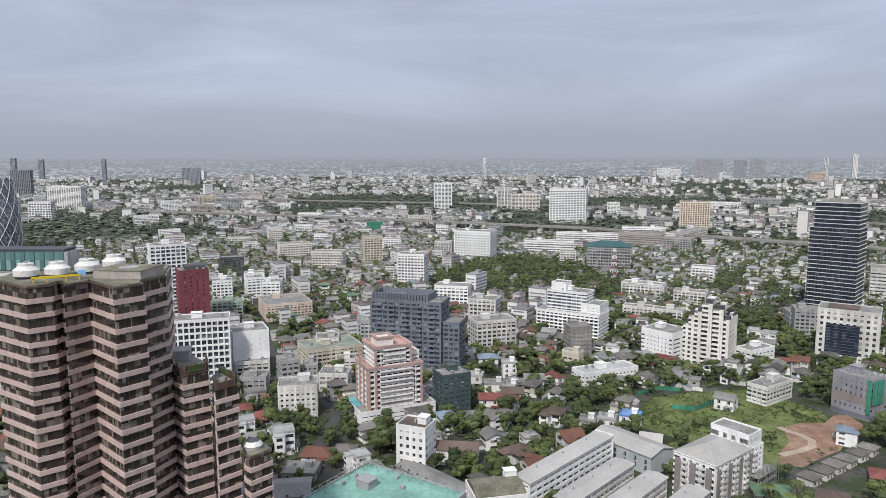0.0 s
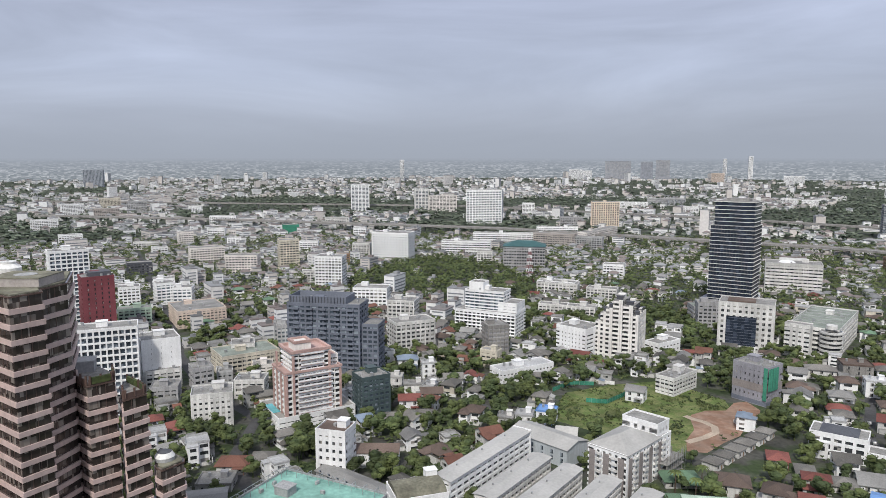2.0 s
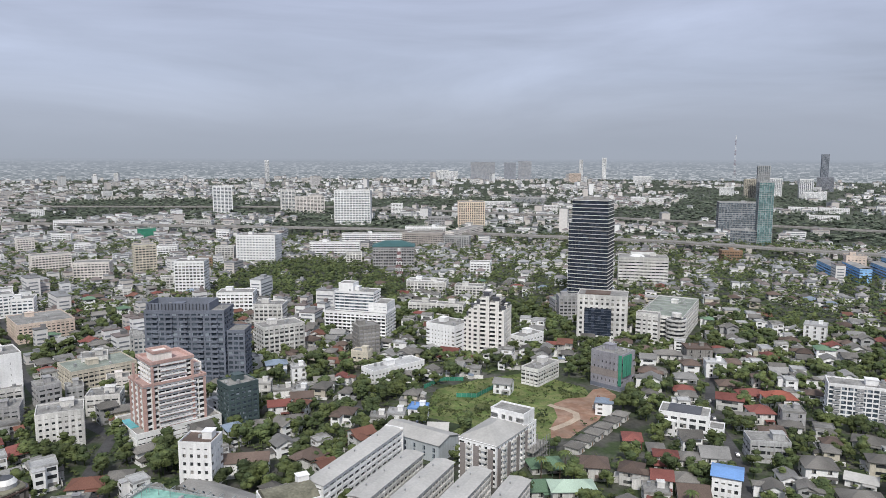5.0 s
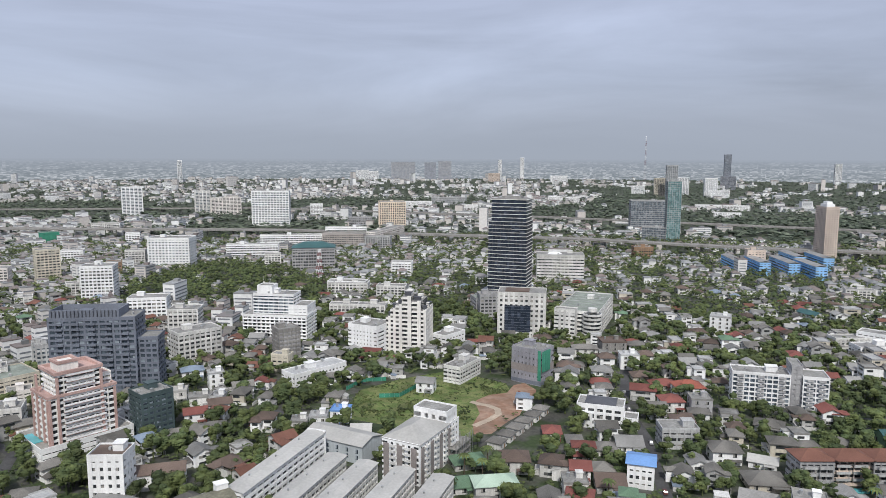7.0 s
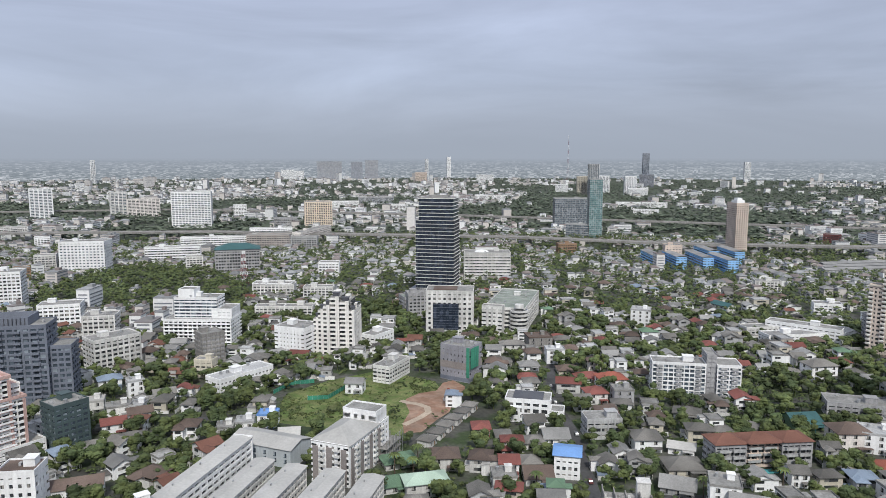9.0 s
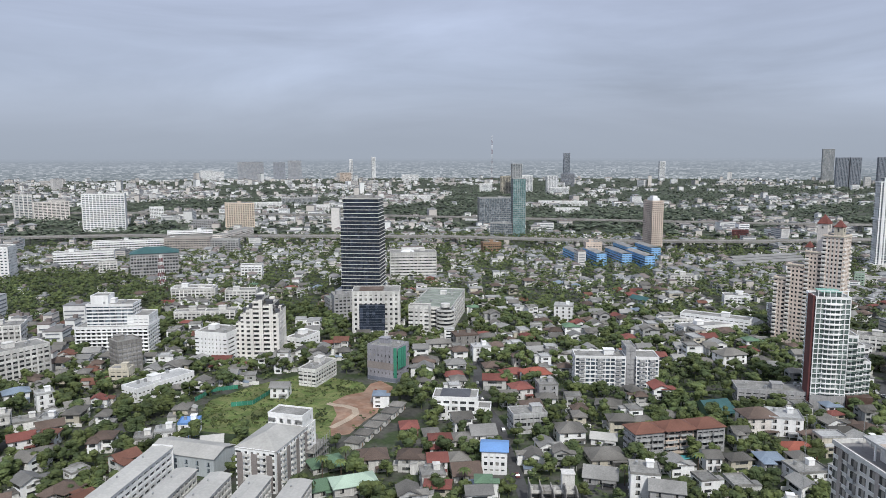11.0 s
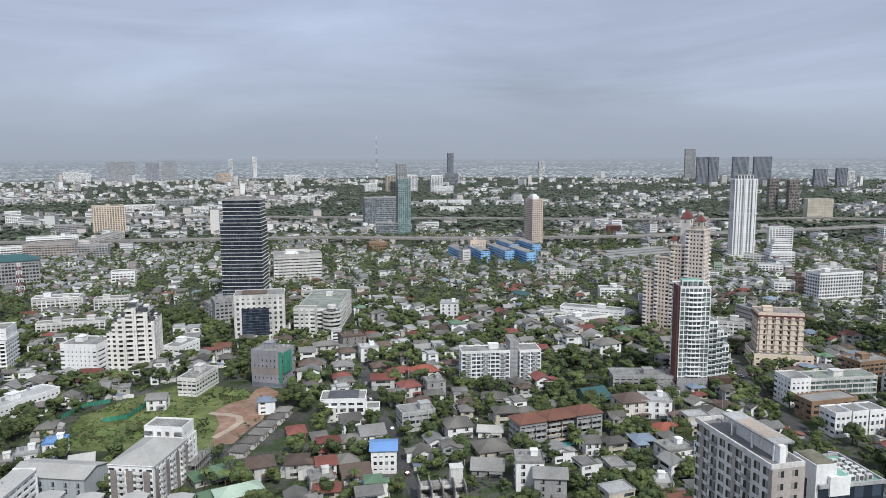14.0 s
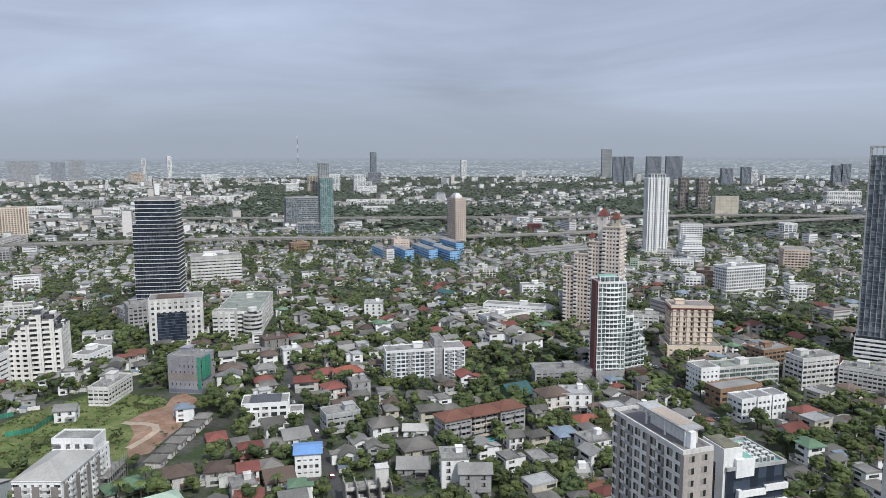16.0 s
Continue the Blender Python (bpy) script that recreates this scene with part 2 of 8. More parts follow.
def ring(w, d, z, t, h):
    """A rectangular ring of wall thickness t, its outside w x d."""
    return boxes((0, -(d - t) / 2, z, w, t, h), (0, (d - t) / 2, z, w, t, h), (-(w - t) / 2, 0, z, t, d - 2 * t, h), ((w - t) / 2, 0, z, t, d - 2 * t, h))


def prism(outline, z, h, key=None):
    n = len(outline)
    verts = [(x, y, z) for x, y in outline] + [(x, y, z + h) for x, y in outline]
    faces = [tuple(range(n - 1, -1, -1)), tuple(range(n, 2 * n))] + [(i, (i + 1) % n, n + (i + 1) % n, n + i) for i in range(n)]
    return mesh_of(key, verts, faces)


def hip_roof(w, d, z, h, over=0.7, ridge=None):
    w, d = w + 2 * over, d + 2 * over
    r = max(w - d, 0) / 2 if ridge is None else ridge
    rx, ry = (r, 0) if w >= d else (0, (d - w) / 2)
    v = [(-w / 2, -d / 2, z), (w / 2, -d / 2, z), (w / 2, d / 2, z), (-w / 2, d / 2, z)]
    v += [(x, y, z - 0.25) for x, y, _ in v[:4]]
    v += [(-rx, -ry, z + h), (rx, ry, z + h)]
    if w >= d:
        f = [(0, 1, 9, 8), (1, 2, 9), (2, 3, 8, 9), (3, 0, 8)]
    else:
        f = [(0, 1, 8), (1, 2, 9, 8), (2, 3, 9), (3, 0, 8, 9)]
    f += [(4, 5, 1, 0), (5, 6, 2, 1), (6, 7, 3, 2), (7, 4, 0, 3), (7, 6, 5, 4)]
    return mesh_of(("hip", round(w, 1), round(d, 1), round(z, 1), round(h, 1)), v, f)


def gable_roof(w, d, z, h, over=0.6, t=0.2):
    w, d = w + 2 * over, d + 2 * over
    v = []
    for x in (-w / 2, w / 2):
        v += [(x, -d / 2, z), (x, 0, z + h), (x, d / 2, z), (x, d / 2, z - t), (x, 0, z + h - t), (x, -d / 2, z - t)]
    f = [(0, 6, 7, 1), (1, 7, 8, 2), (2, 8, 9, 3), (3, 9, 10, 4), (4, 10, 11, 5), (5, 11, 6, 0), (0, 1, 2, 3, 4, 5), (11, 10, 9, 8, 7, 6)]
    return mesh_of(("gable", round(w, 1), round(d, 1), round(z, 1), round(h, 1)), v, f)


def gable_wall(w, d, h, rise):
    v = [(-w / 2, -d / 2, 0), (w / 2, -d / 2, 0), (w / 2, d / 2, 0), (-w / 2, d / 2, 0), (-w / 2, -d / 2, h), (w / 2, -d / 2, h), (w / 2, d / 2, h), (-w / 2, d / 2, h), (-w / 2, 0, h + rise), (w / 2, 0, h + rise)]
    return mesh_of(("gw", round(w, 1), round(d, 1), round(h, 1), round(rise, 1)), v, [(0, 1, 5, 4), (2, 3, 7, 6), (1, 2, 6, 9, 5), (3, 0, 4, 8, 7), (4, 5, 9, 8), (6, 7, 8, 9), (0, 3, 2, 1)])


def cylinder(r, z, h, n=14, r2=None):
    r2 = r if r2 is None else r2
    key = ("cyl", round(r, 2), round(z, 2), round(h, 2), n, round(r2, 2))
    v = [(r * math.cos(6.28318 * i / n), r * math.sin(6.28318 * i / n), z) for i in range(n)] + [(r2 * math.cos(6.28318 * i / n), r2 * math.sin(6.28318 * i / n), z + h) for i in range(n)]
    return mesh_of(key, v, [tuple(range(n - 1, -1, -1)), tuple(range(n, 2 * n))] + [(i, (i + 1) % n, n + (i + 1) % n, n + i) for i in range(n)])


def part(name, me, material, parent, label="", at=(0, 0, 0), rot=0.0):
    """One mesh as a part under a thing or a part. The same mesh may serve many parts."""
    if not me.materials:
        me.materials.append(material)
    elif me.materials[0] != material:
        key = (me.name, material.name)
        if key not in MESHES:
            MESHES[key] = me.copy()
            MESHES[key].materials[0] = material
        me = MESHES[key]
    ob = new(name, me)
    ob.parent = parent
    ob.location, ob.rotation_euler = at, (0, 0, radians(rot))
    if label:
        ob["label"] = label
    return ob


def thing(name, label, category, x, y, rot, z=0.0, group=""):
    ob = new(name)
    ob.matrix_basis = pose(x, y, z, 0, 0, rot)
    return tagged(ob, label, category, group)


def facade(th, w, d, h, floors, bx, by, wall, glass, pier=0.5, band=0.4, out=0.35, at=(0, 0), z=0.0, joined=False, base=0.0, bandmat=None, roof=None, parapet=0.9):
    """A block of storeys: glass set back behind real spandrels and piers, with a roof and its parapet."""
    ox, oy = at
    fh = (h - base) / floors
    part("glazing", boxes((0, 0, 0, w - 2 * out, d - 2 * out, h - 0.02)), glass, th, at=(ox, oy, z))
    bandmat = bandmat or wall
    bh = fh * band
    if base:
        part("ground_floor", ring(w - 0.3, d - 0.3, 0, out * 0.5, base * 0.75), wall, th, at=(ox, oy, z))
    if joined:
        bs = []
        for i in range(floors + 1):
            zz = base + i * fh - bh / 2
            if zz < 0:
                zz = 0
            if zz + bh > h:
                zz = h - bh
            bs += [(0, -(d - out) / 2, zz, w, out, bh), (0, (d - out) / 2, zz, w, out, bh), (-(w - out) / 2, 0, zz, out, d - 2 * out, bh), ((w - out) / 2, 0, zz, out, d - 2 * out, bh)]
        tagged(part("spandrel_set", boxes(*bs), bandmat, th, at=(ox, oy, z)), kind="stuff")
        ps = []
        for i in range(bx + 1):
            px = -(w - pier) / 2 + i * (w - pier) / bx
            ps.append((px, -(d - out) / 2, 0, pier, out + 0.06, h))
        for i in range(1, by):
            py = -(d - pier) / 2 + i * (d - pier) / by
            ps += [(s * (w - out) / 2, py, 0, out + 0.06, pier, h) for s in (-1, 1)]
        if pier > 0:
            tagged(part("pier_set", boxes(*ps), wall, th, at=(ox, oy, z)), kind="stuff")
    else:
        me = ring(w, d, 0, out, bh)
        for i in range(floors + 1):
            zz = min(max(base + i * fh - bh / 2, 0), h - bh)
            part("spandrel", me, bandmat, th, at=(ox, oy, z + zz))
        if pier > 0:
            mx = boxes((0, 0, 0, pier, out + 0.06, h))
            for i in range(bx + 1):
                px = -(w - pier) / 2 + i * (w - pier) / bx
                part("pier", mx, wall, th, at=(ox + px, oy - (d - out) / 2, z))
            my = boxes((0, 0, 0, out + 0.06, pier, h))
            for i in range(1, by):
                py = -(d - pier) / 2 + i * (d - pier) / by
                for s in (-1, 1):
                    part("pier", my, wall, th, at=(ox + s * (w - out) / 2, oy + py, z))
    part("roof", boxes((0, 0, 0, w - 0.8, d - 0.8, 0.3)), roof or ROOFCON, th, at=(ox, oy, z + h - 0.02))
    if parapet:
        part("parapet", ring(w + 0.1, d + 0.1, 0, 0.35, parapet), wall, th, at=(ox, oy, z + h + 0.003))


def roof_gear(th, w, d, h, wall, seed, n=5, at=(0, 0)):
    """Stair head, water tanks and cooling units on a flat roof."""
    rg = random.Random(seed)
    ox, oy = at
    sw, sd = min(6, w * 0.3), min(5, d * 0.4)
    sx, sy = rg.uniform(-0.25, 0.25) * w, rg.uniform(-0.1, 0.25) * d
    part("stair_head", boxes((0, 0, 0, sw, sd, 3.0), (0, 0, 3.0, sw + 0.6, sd + 0.6, 0.25)), wall, th, at=(ox + sx, oy + sy, h + 0.28))
    for i in range(n):
        px, py = rg.uniform(-0.42, 0.42) * w, rg.uniform(-0.4, 0.4) * d
        if abs(px - sx) < sw / 2 + 1.2 and abs(py - sy) < sd / 2 + 1.2:
            continue
        if rg.random() < 0.4:
            part("water_tank", cylinder(0.9, 0, 1.9), STEEL, th, at=(ox + px, oy + py, h + 0.28))
        else:
            part("cooling_unit", boxes((0, 0, 0.25, 1.6, 1.0, 1.1), (-0.6, 0, 0, 0.15, 0.9, 0.25), (0.6, 0, 0, 0.15, 0.9, 0.25)), PALEGREY, th, at=(ox + px, oy + py, h + 0.28), rot=rg.choice((0, 90)))


def block(name, label, x, y, rot, w, d, h, floors, bx, by, wall, glass, pier=0.8, band=0.45, seed=1, joined=False, base=0.0, bandmat=None, roof=None, gear=5, category="building", out=0.35):
    th = thing(name, label, category, x, y, rot)
    keep_clear(x, y, rot, w, d)
    facade(th, w, d, h, floors, bx, by, wall, glass, pier, band, joined=joined, base=base, bandmat=bandmat, roof=roof, out=out)
    if gear:
        roof_gear(th, w, d, h, wall, seed, gear)
    return th


def balconies(th, side, w, d, floors, fh, z0, xs, bw, proud, wall, rail=None, at=(0, 0), slab=0.2):
    """Balconies on one side ('f' front, 'r' right, 'l' left, 'b' back), one mesh each."""
    me = boxes((0, 0, 0, bw, proud, slab), (0, -(proud - 0.1) / 2, slab, bw, 0.1, 0.95), (-(bw - 0.1) / 2, 0.05, slab, 0.1, proud - 0.1, 0.95), ((bw - 0.1) / 2, 0.05, slab, 0.1, proud - 0.1, 0.95))
    turn = {"f": 0, "r": 90, "b": 180, "l": -90}[side]
    for i in range(floors):
        for u in xs:
            p = {"f": (u, -d / 2 - proud / 2), "b": (-u, d / 2 + proud / 2), "r": (w / 2 + proud / 2, u), "l": (-w / 2 - proud / 2, -u)}[side]
            part("balcony", me, rail or wall, th, at=(at[0] + p[0], at[1] + p[1], z0 + i * fh), rot=turn)


# ---- ground, far distance, roads ----
def sheet(name, pts, z, material, kind="structure", label=""):
    me = bpy.data.meshes.new(name)
    me.from_pydata([(x, y, z) for x, y in pts], [], [tuple(range(len(pts)))])
    me.materials.append(material)
    return tagged(new(name, me), label, "", "", kind)


GROUNDMAT = surface("city_ground", (0.078, 0.078, 0.07), var=0.4, big=0.035, fine=0.4, second=(0.04, 0.06, 0.024), bump=0.2)
sheet("ground", [(5200 * math.cos(a * 0.13089969), 5200 * math.sin(a * 0.13089969)) for a in range(48)], 0.0, GROUNDMAT, label="flat city ground of concrete yards, soil and grass")

# self-lit ring of distance, its haze painted into the emission colour
BACK = bpy.data.materials.new("hazy_distance")
BACK.use_nodes = True
bn, bl = BACK.node_tree.nodes, BACK.node_tree.links
bn.clear()
b_out, b_em, b_clear, b_blend = bn.new("ShaderNodeOutputMaterial"), bn.new("ShaderNodeEmission"), bn.new("ShaderNodeBsdfTransparent"), bn.new("ShaderNodeMixShader")
b_geo, b_sep = bn.new("ShaderNodeNewGeometry"), bn.new("ShaderNodeSeparateXYZ")
bl.new(b_geo.outputs["Position"], b_sep.inputs[0])


def distant_noise(across, up, detail):
    mp, tx = bn.new("ShaderNodeMapping"), bn.new("ShaderNodeTexNoise")
    mp.inputs["Scale"].default_value = (1 / across, 1 / across, 1 / up)
    tx.inputs["Scale"].default_value, tx.inputs["Detail"].default_value, tx.inputs["Roughness"].default_value = 1.0, detail, 0.7
    bl.new(b_geo.outputs["Position"], mp.inputs[0])
    bl.new(mp.outputs[0], tx.inputs["Vector"])
    return tx.outputs[0]


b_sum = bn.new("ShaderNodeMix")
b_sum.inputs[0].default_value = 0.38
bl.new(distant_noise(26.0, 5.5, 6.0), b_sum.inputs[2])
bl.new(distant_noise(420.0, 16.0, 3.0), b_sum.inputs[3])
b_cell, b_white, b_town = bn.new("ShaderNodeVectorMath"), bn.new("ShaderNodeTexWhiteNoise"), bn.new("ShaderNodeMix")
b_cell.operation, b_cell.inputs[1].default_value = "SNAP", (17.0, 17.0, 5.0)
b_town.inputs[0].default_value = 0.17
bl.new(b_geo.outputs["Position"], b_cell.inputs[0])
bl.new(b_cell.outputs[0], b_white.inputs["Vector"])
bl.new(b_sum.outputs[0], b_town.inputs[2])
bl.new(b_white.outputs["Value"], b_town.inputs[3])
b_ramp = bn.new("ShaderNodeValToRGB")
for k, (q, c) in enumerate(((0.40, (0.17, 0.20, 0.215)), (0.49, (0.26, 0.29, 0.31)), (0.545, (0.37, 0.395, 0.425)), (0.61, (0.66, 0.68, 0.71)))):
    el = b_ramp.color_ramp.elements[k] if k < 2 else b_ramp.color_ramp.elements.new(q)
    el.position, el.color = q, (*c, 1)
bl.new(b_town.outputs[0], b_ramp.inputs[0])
# painted haze: the emitted colour pales to blue-grey with height
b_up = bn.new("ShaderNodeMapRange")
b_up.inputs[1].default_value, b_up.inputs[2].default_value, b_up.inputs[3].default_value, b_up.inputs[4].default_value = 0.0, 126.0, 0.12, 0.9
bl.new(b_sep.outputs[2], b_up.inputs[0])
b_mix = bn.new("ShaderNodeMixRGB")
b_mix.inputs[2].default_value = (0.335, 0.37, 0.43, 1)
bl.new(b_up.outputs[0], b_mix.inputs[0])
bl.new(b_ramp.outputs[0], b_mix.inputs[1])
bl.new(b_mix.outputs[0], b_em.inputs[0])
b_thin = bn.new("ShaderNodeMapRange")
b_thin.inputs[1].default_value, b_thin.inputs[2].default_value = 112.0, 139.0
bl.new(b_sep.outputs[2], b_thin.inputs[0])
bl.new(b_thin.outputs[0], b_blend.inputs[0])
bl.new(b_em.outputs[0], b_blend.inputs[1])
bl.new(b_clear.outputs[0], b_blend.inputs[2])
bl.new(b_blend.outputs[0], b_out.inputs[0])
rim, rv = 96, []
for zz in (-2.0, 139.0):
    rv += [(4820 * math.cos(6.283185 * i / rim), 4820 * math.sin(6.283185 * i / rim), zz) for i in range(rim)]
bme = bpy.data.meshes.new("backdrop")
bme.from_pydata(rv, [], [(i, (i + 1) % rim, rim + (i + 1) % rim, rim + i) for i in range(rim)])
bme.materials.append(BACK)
tagged(new("backdrop", bme), "self-lit backdrop of city and plain with painted haze at the horizon", kind="structure")

ROADS = []


def road(name, pts, width, material=ASPHALT, z=0.04, label="narrow worn asphalt lane between houses"):
    z += 0.006 * (len(ROADS) % 17)
    vs, fs = [], []
    for i, (x, y) in enumerate(pts):
        a, b = pts[max(i - 1, 0)], pts[min(i + 1, len(pts) - 1)]
        dx, dy = b[0] - a[0], b[1] - a[1]
        k = width / 2 / math.hypot(dx, dy)
        vs += [(x - dy * k, y + dx * k, z), (x + dy * k, y - dx * k, z)]
        if i:
            fs.append((2 * i - 2, 2 * i - 1, 2 * i + 1, 2 * i))
            p, q = pts[i - 1], pts[i]
            ROADS.append((p[0], p[1], q[0], q[1], width / 2))
    me = bpy.data.meshes.new(name)
    me.from_pydata(vs, [], fs)
    me.materials.append(material)
    return tagged(new(name, me), label, kind="structure")


road("road_lane", [(172, 172), (190, 202), (214, 240), (229, 263), (245, 297), (251, 309), (272, 334), (295, 364), (330, 420)], 5.5)
road("road_left", [(-30, 250), (-50, 290), (-60, 322), (-56, 367), (-100, 430), (-128, 500), (-139, 538), (-205, 729), (-262, 884), (-330, 1080)], 6.0)
road("road_station", [(300, 20), (319, 48), (340, 75), (359, 97), (390, 125), (429, 160), (470, 180)], 9.0, label="wide asphalt side road beside apartment blocks")
road("road_cross", [(128, 296), (105, 318), (88, 352), (60, 380), (10, 400), (-40, 410), (-100, 430)], 5.0)
road("road_east", [(190, 202), (230, 178), (280, 150), (330, 122), (359, 97)], 5.0)
road("road_mid", [(251, 309), (300, 280), (352, 236), (430, 185)], 5.0)

# open building plot: rough grass, red earth and a sandy track
sheet("plot_grass", [(119, 389), (150, 400), (186, 404), (206, 366), (200, 345), (150, 300), (134, 298), (116, 330), (98, 350)], 0.05, GRASS, label="overgrown grass of an empty building plot")
sheet("plot_earth", [(152, 301), (158, 314), (168, 326), (173, 341), (176, 346), (187, 351), (198, 350), (209, 361), (217, 362), (217, 348), (209, 336), (197, 327.5), (187, 315.5), (175, 308.5), (160.5, 298)], 0.10, DIRT, label="bare red-brown earth of a building site")
road("plot_track", [(172, 345), (174, 340), (178, 335), (180, 328), (177, 321), (169, 316), (157, 311)], 3.8, SANDTRACK, z=0.15, label="pale sandy track across bare earth")
PLOT = [(112, 389), (150, 406), (190, 408), (226, 358), (206, 336), (150, 290), (130, 292), (108, 330), (92, 350)]


def inside(x, y, poly):
    hit = False
    for i in range(len(poly)):
        (x1, y1), (x2, y2) = poly[i - 1], poly[i]
        if (y1 > y) != (y2 > y) and x < (x2 - x1) * (y - y1) / (y2 - y1) + x1:
            hit = not hit
    return hit


def near_road(x, y, r):
    for x1, y1, x2, y2, hw in ROADS:
        dx, dy = x2 - x1, y2 - y1
        k = max(0.0, min(1.0, ((x - x1) * dx + (y - y1) * dy) / (dx * dx + dy * dy)))
        if math.hypot(x - x1 - k * dx, y - y1 - k * dy) < hw + r:
            return True
    return False


def expressway(name, pts, width, zdeck, label):
    """An elevated road on paired columns: a deck, two parapets and each column."""
    th = thing(name, label, "expressway", 0, 0, 0)
    vs, fs = [], []
    n = len(pts)
    for i, (x, y) in enumerate(pts):
        a, b = pts[max(i - 1, 0)], pts[min(i + 1, n - 1)]
        dx, dy = b[0] - a[0], b[1] - a[1]
        k = width / 2 / math.hypot(dx, dy)
        for s, zz in ((1, zdeck + 1.0), (1, zdeck - 1.8), (-1, zdeck - 1.8), (-1, zdeck + 1.0), (-0.96, zdeck + 1.0), (-0.96, zdeck), (0.96, zdeck), (0.96, zdeck + 1.0)):
            vs.append((x - dy * k * s, y + dx * k * s, zz))
        if i:
            fs += [(8 * i - 8 + j, 8 * i - 8 + (j + 1) % 8, 8 * i + (j + 1) % 8, 8 * i + j) for j in range(8)]
            p = pts[i - 1]
            ROADS.append((p[0], p[1], x, y, width / 2))
    me = bpy.data.meshes.new(name)
    me.from_pydata(vs, [], fs)
    part("deck", me, CONCRETE, th)
    col = boxes((0, 0, 0, 2.2, 2.2, zdeck - 2.4), (0, 0, zdeck - 3.0, 3.0, width * 0.8, 1.3))
    for i in range(1, n):
        (x1, y1), (x2, y2) = pts[i - 1], pts[i]
        length = math.hypot(x2 - x1, y2 - y1)
        for j in range(int(length // 45)):
            k = (j + 0.5) * 45 / length
            part("column", col, CONCRETE, th, at=(x1 + k * (x2 - x1), y1 + k * (y2 - y1), 0), rot=math.degrees(math.atan2(y2 - y1, x2 - x1)))


expressway("expressway", [(-700, 1620), (-300, 1480), (98, 1295), (251, 1220), (384, 1112), (524, 1001), (651, 900), (740, 790), (830, 690), (992, 560), (1100, 500), (1300, 390), (1500, 300), (1800, 130), (2200, -60)], 22, 14, "pale concrete elevated expressway above low houses")
expressway("expressway", [(-900, 2150), (-300, 1980), (300, 1800), (800, 1300), (1185, 818), (1329, 638), (1529, 470), (1660, 250), (1900, -100)], 20, 14, "long pale concrete elevated road far off")

# ---- tall buildings, measured one by one ----
th = block("slate_condominium", "slate-blue grey condominium tower with dark recessed balconies", -21.4, 449.2, -17.2, 48.2, 20.0, 46.1, 15, 12, 5, SLATE, G_BLUE, 1.1, 0.42, seed=3, gear=6)
part("crown_screen", ring(48.2 - 10, 20.0 - 2, 0, 0.6, 5.0), SLATE, th, at=(-4, 0, 46.1))
for i in range(18):
    part("crown_fin", boxes((0, 0, 0, 0.35, 0.5, 4.6)), DARKGREY, th, at=(-48.2 / 2 + 2.5 + i * (48.2 - 13) / 17, -20.0 / 2 + 0.45, 46.1 + 0.2))
facade(th, 11, 20.0 * 0.8, 46.1 * 0.72, 11, 3, 4, SLATE, G_BLUE, 0.9, 0.42, at=(48.2 / 2 + 5.5, 1.5))
balconies(th, "f", 48.2, 20.0, 14, 46.1 / 15, 2.6, [-18, -9, 0, 9, 18], 4.2, 1.1, SLATE)


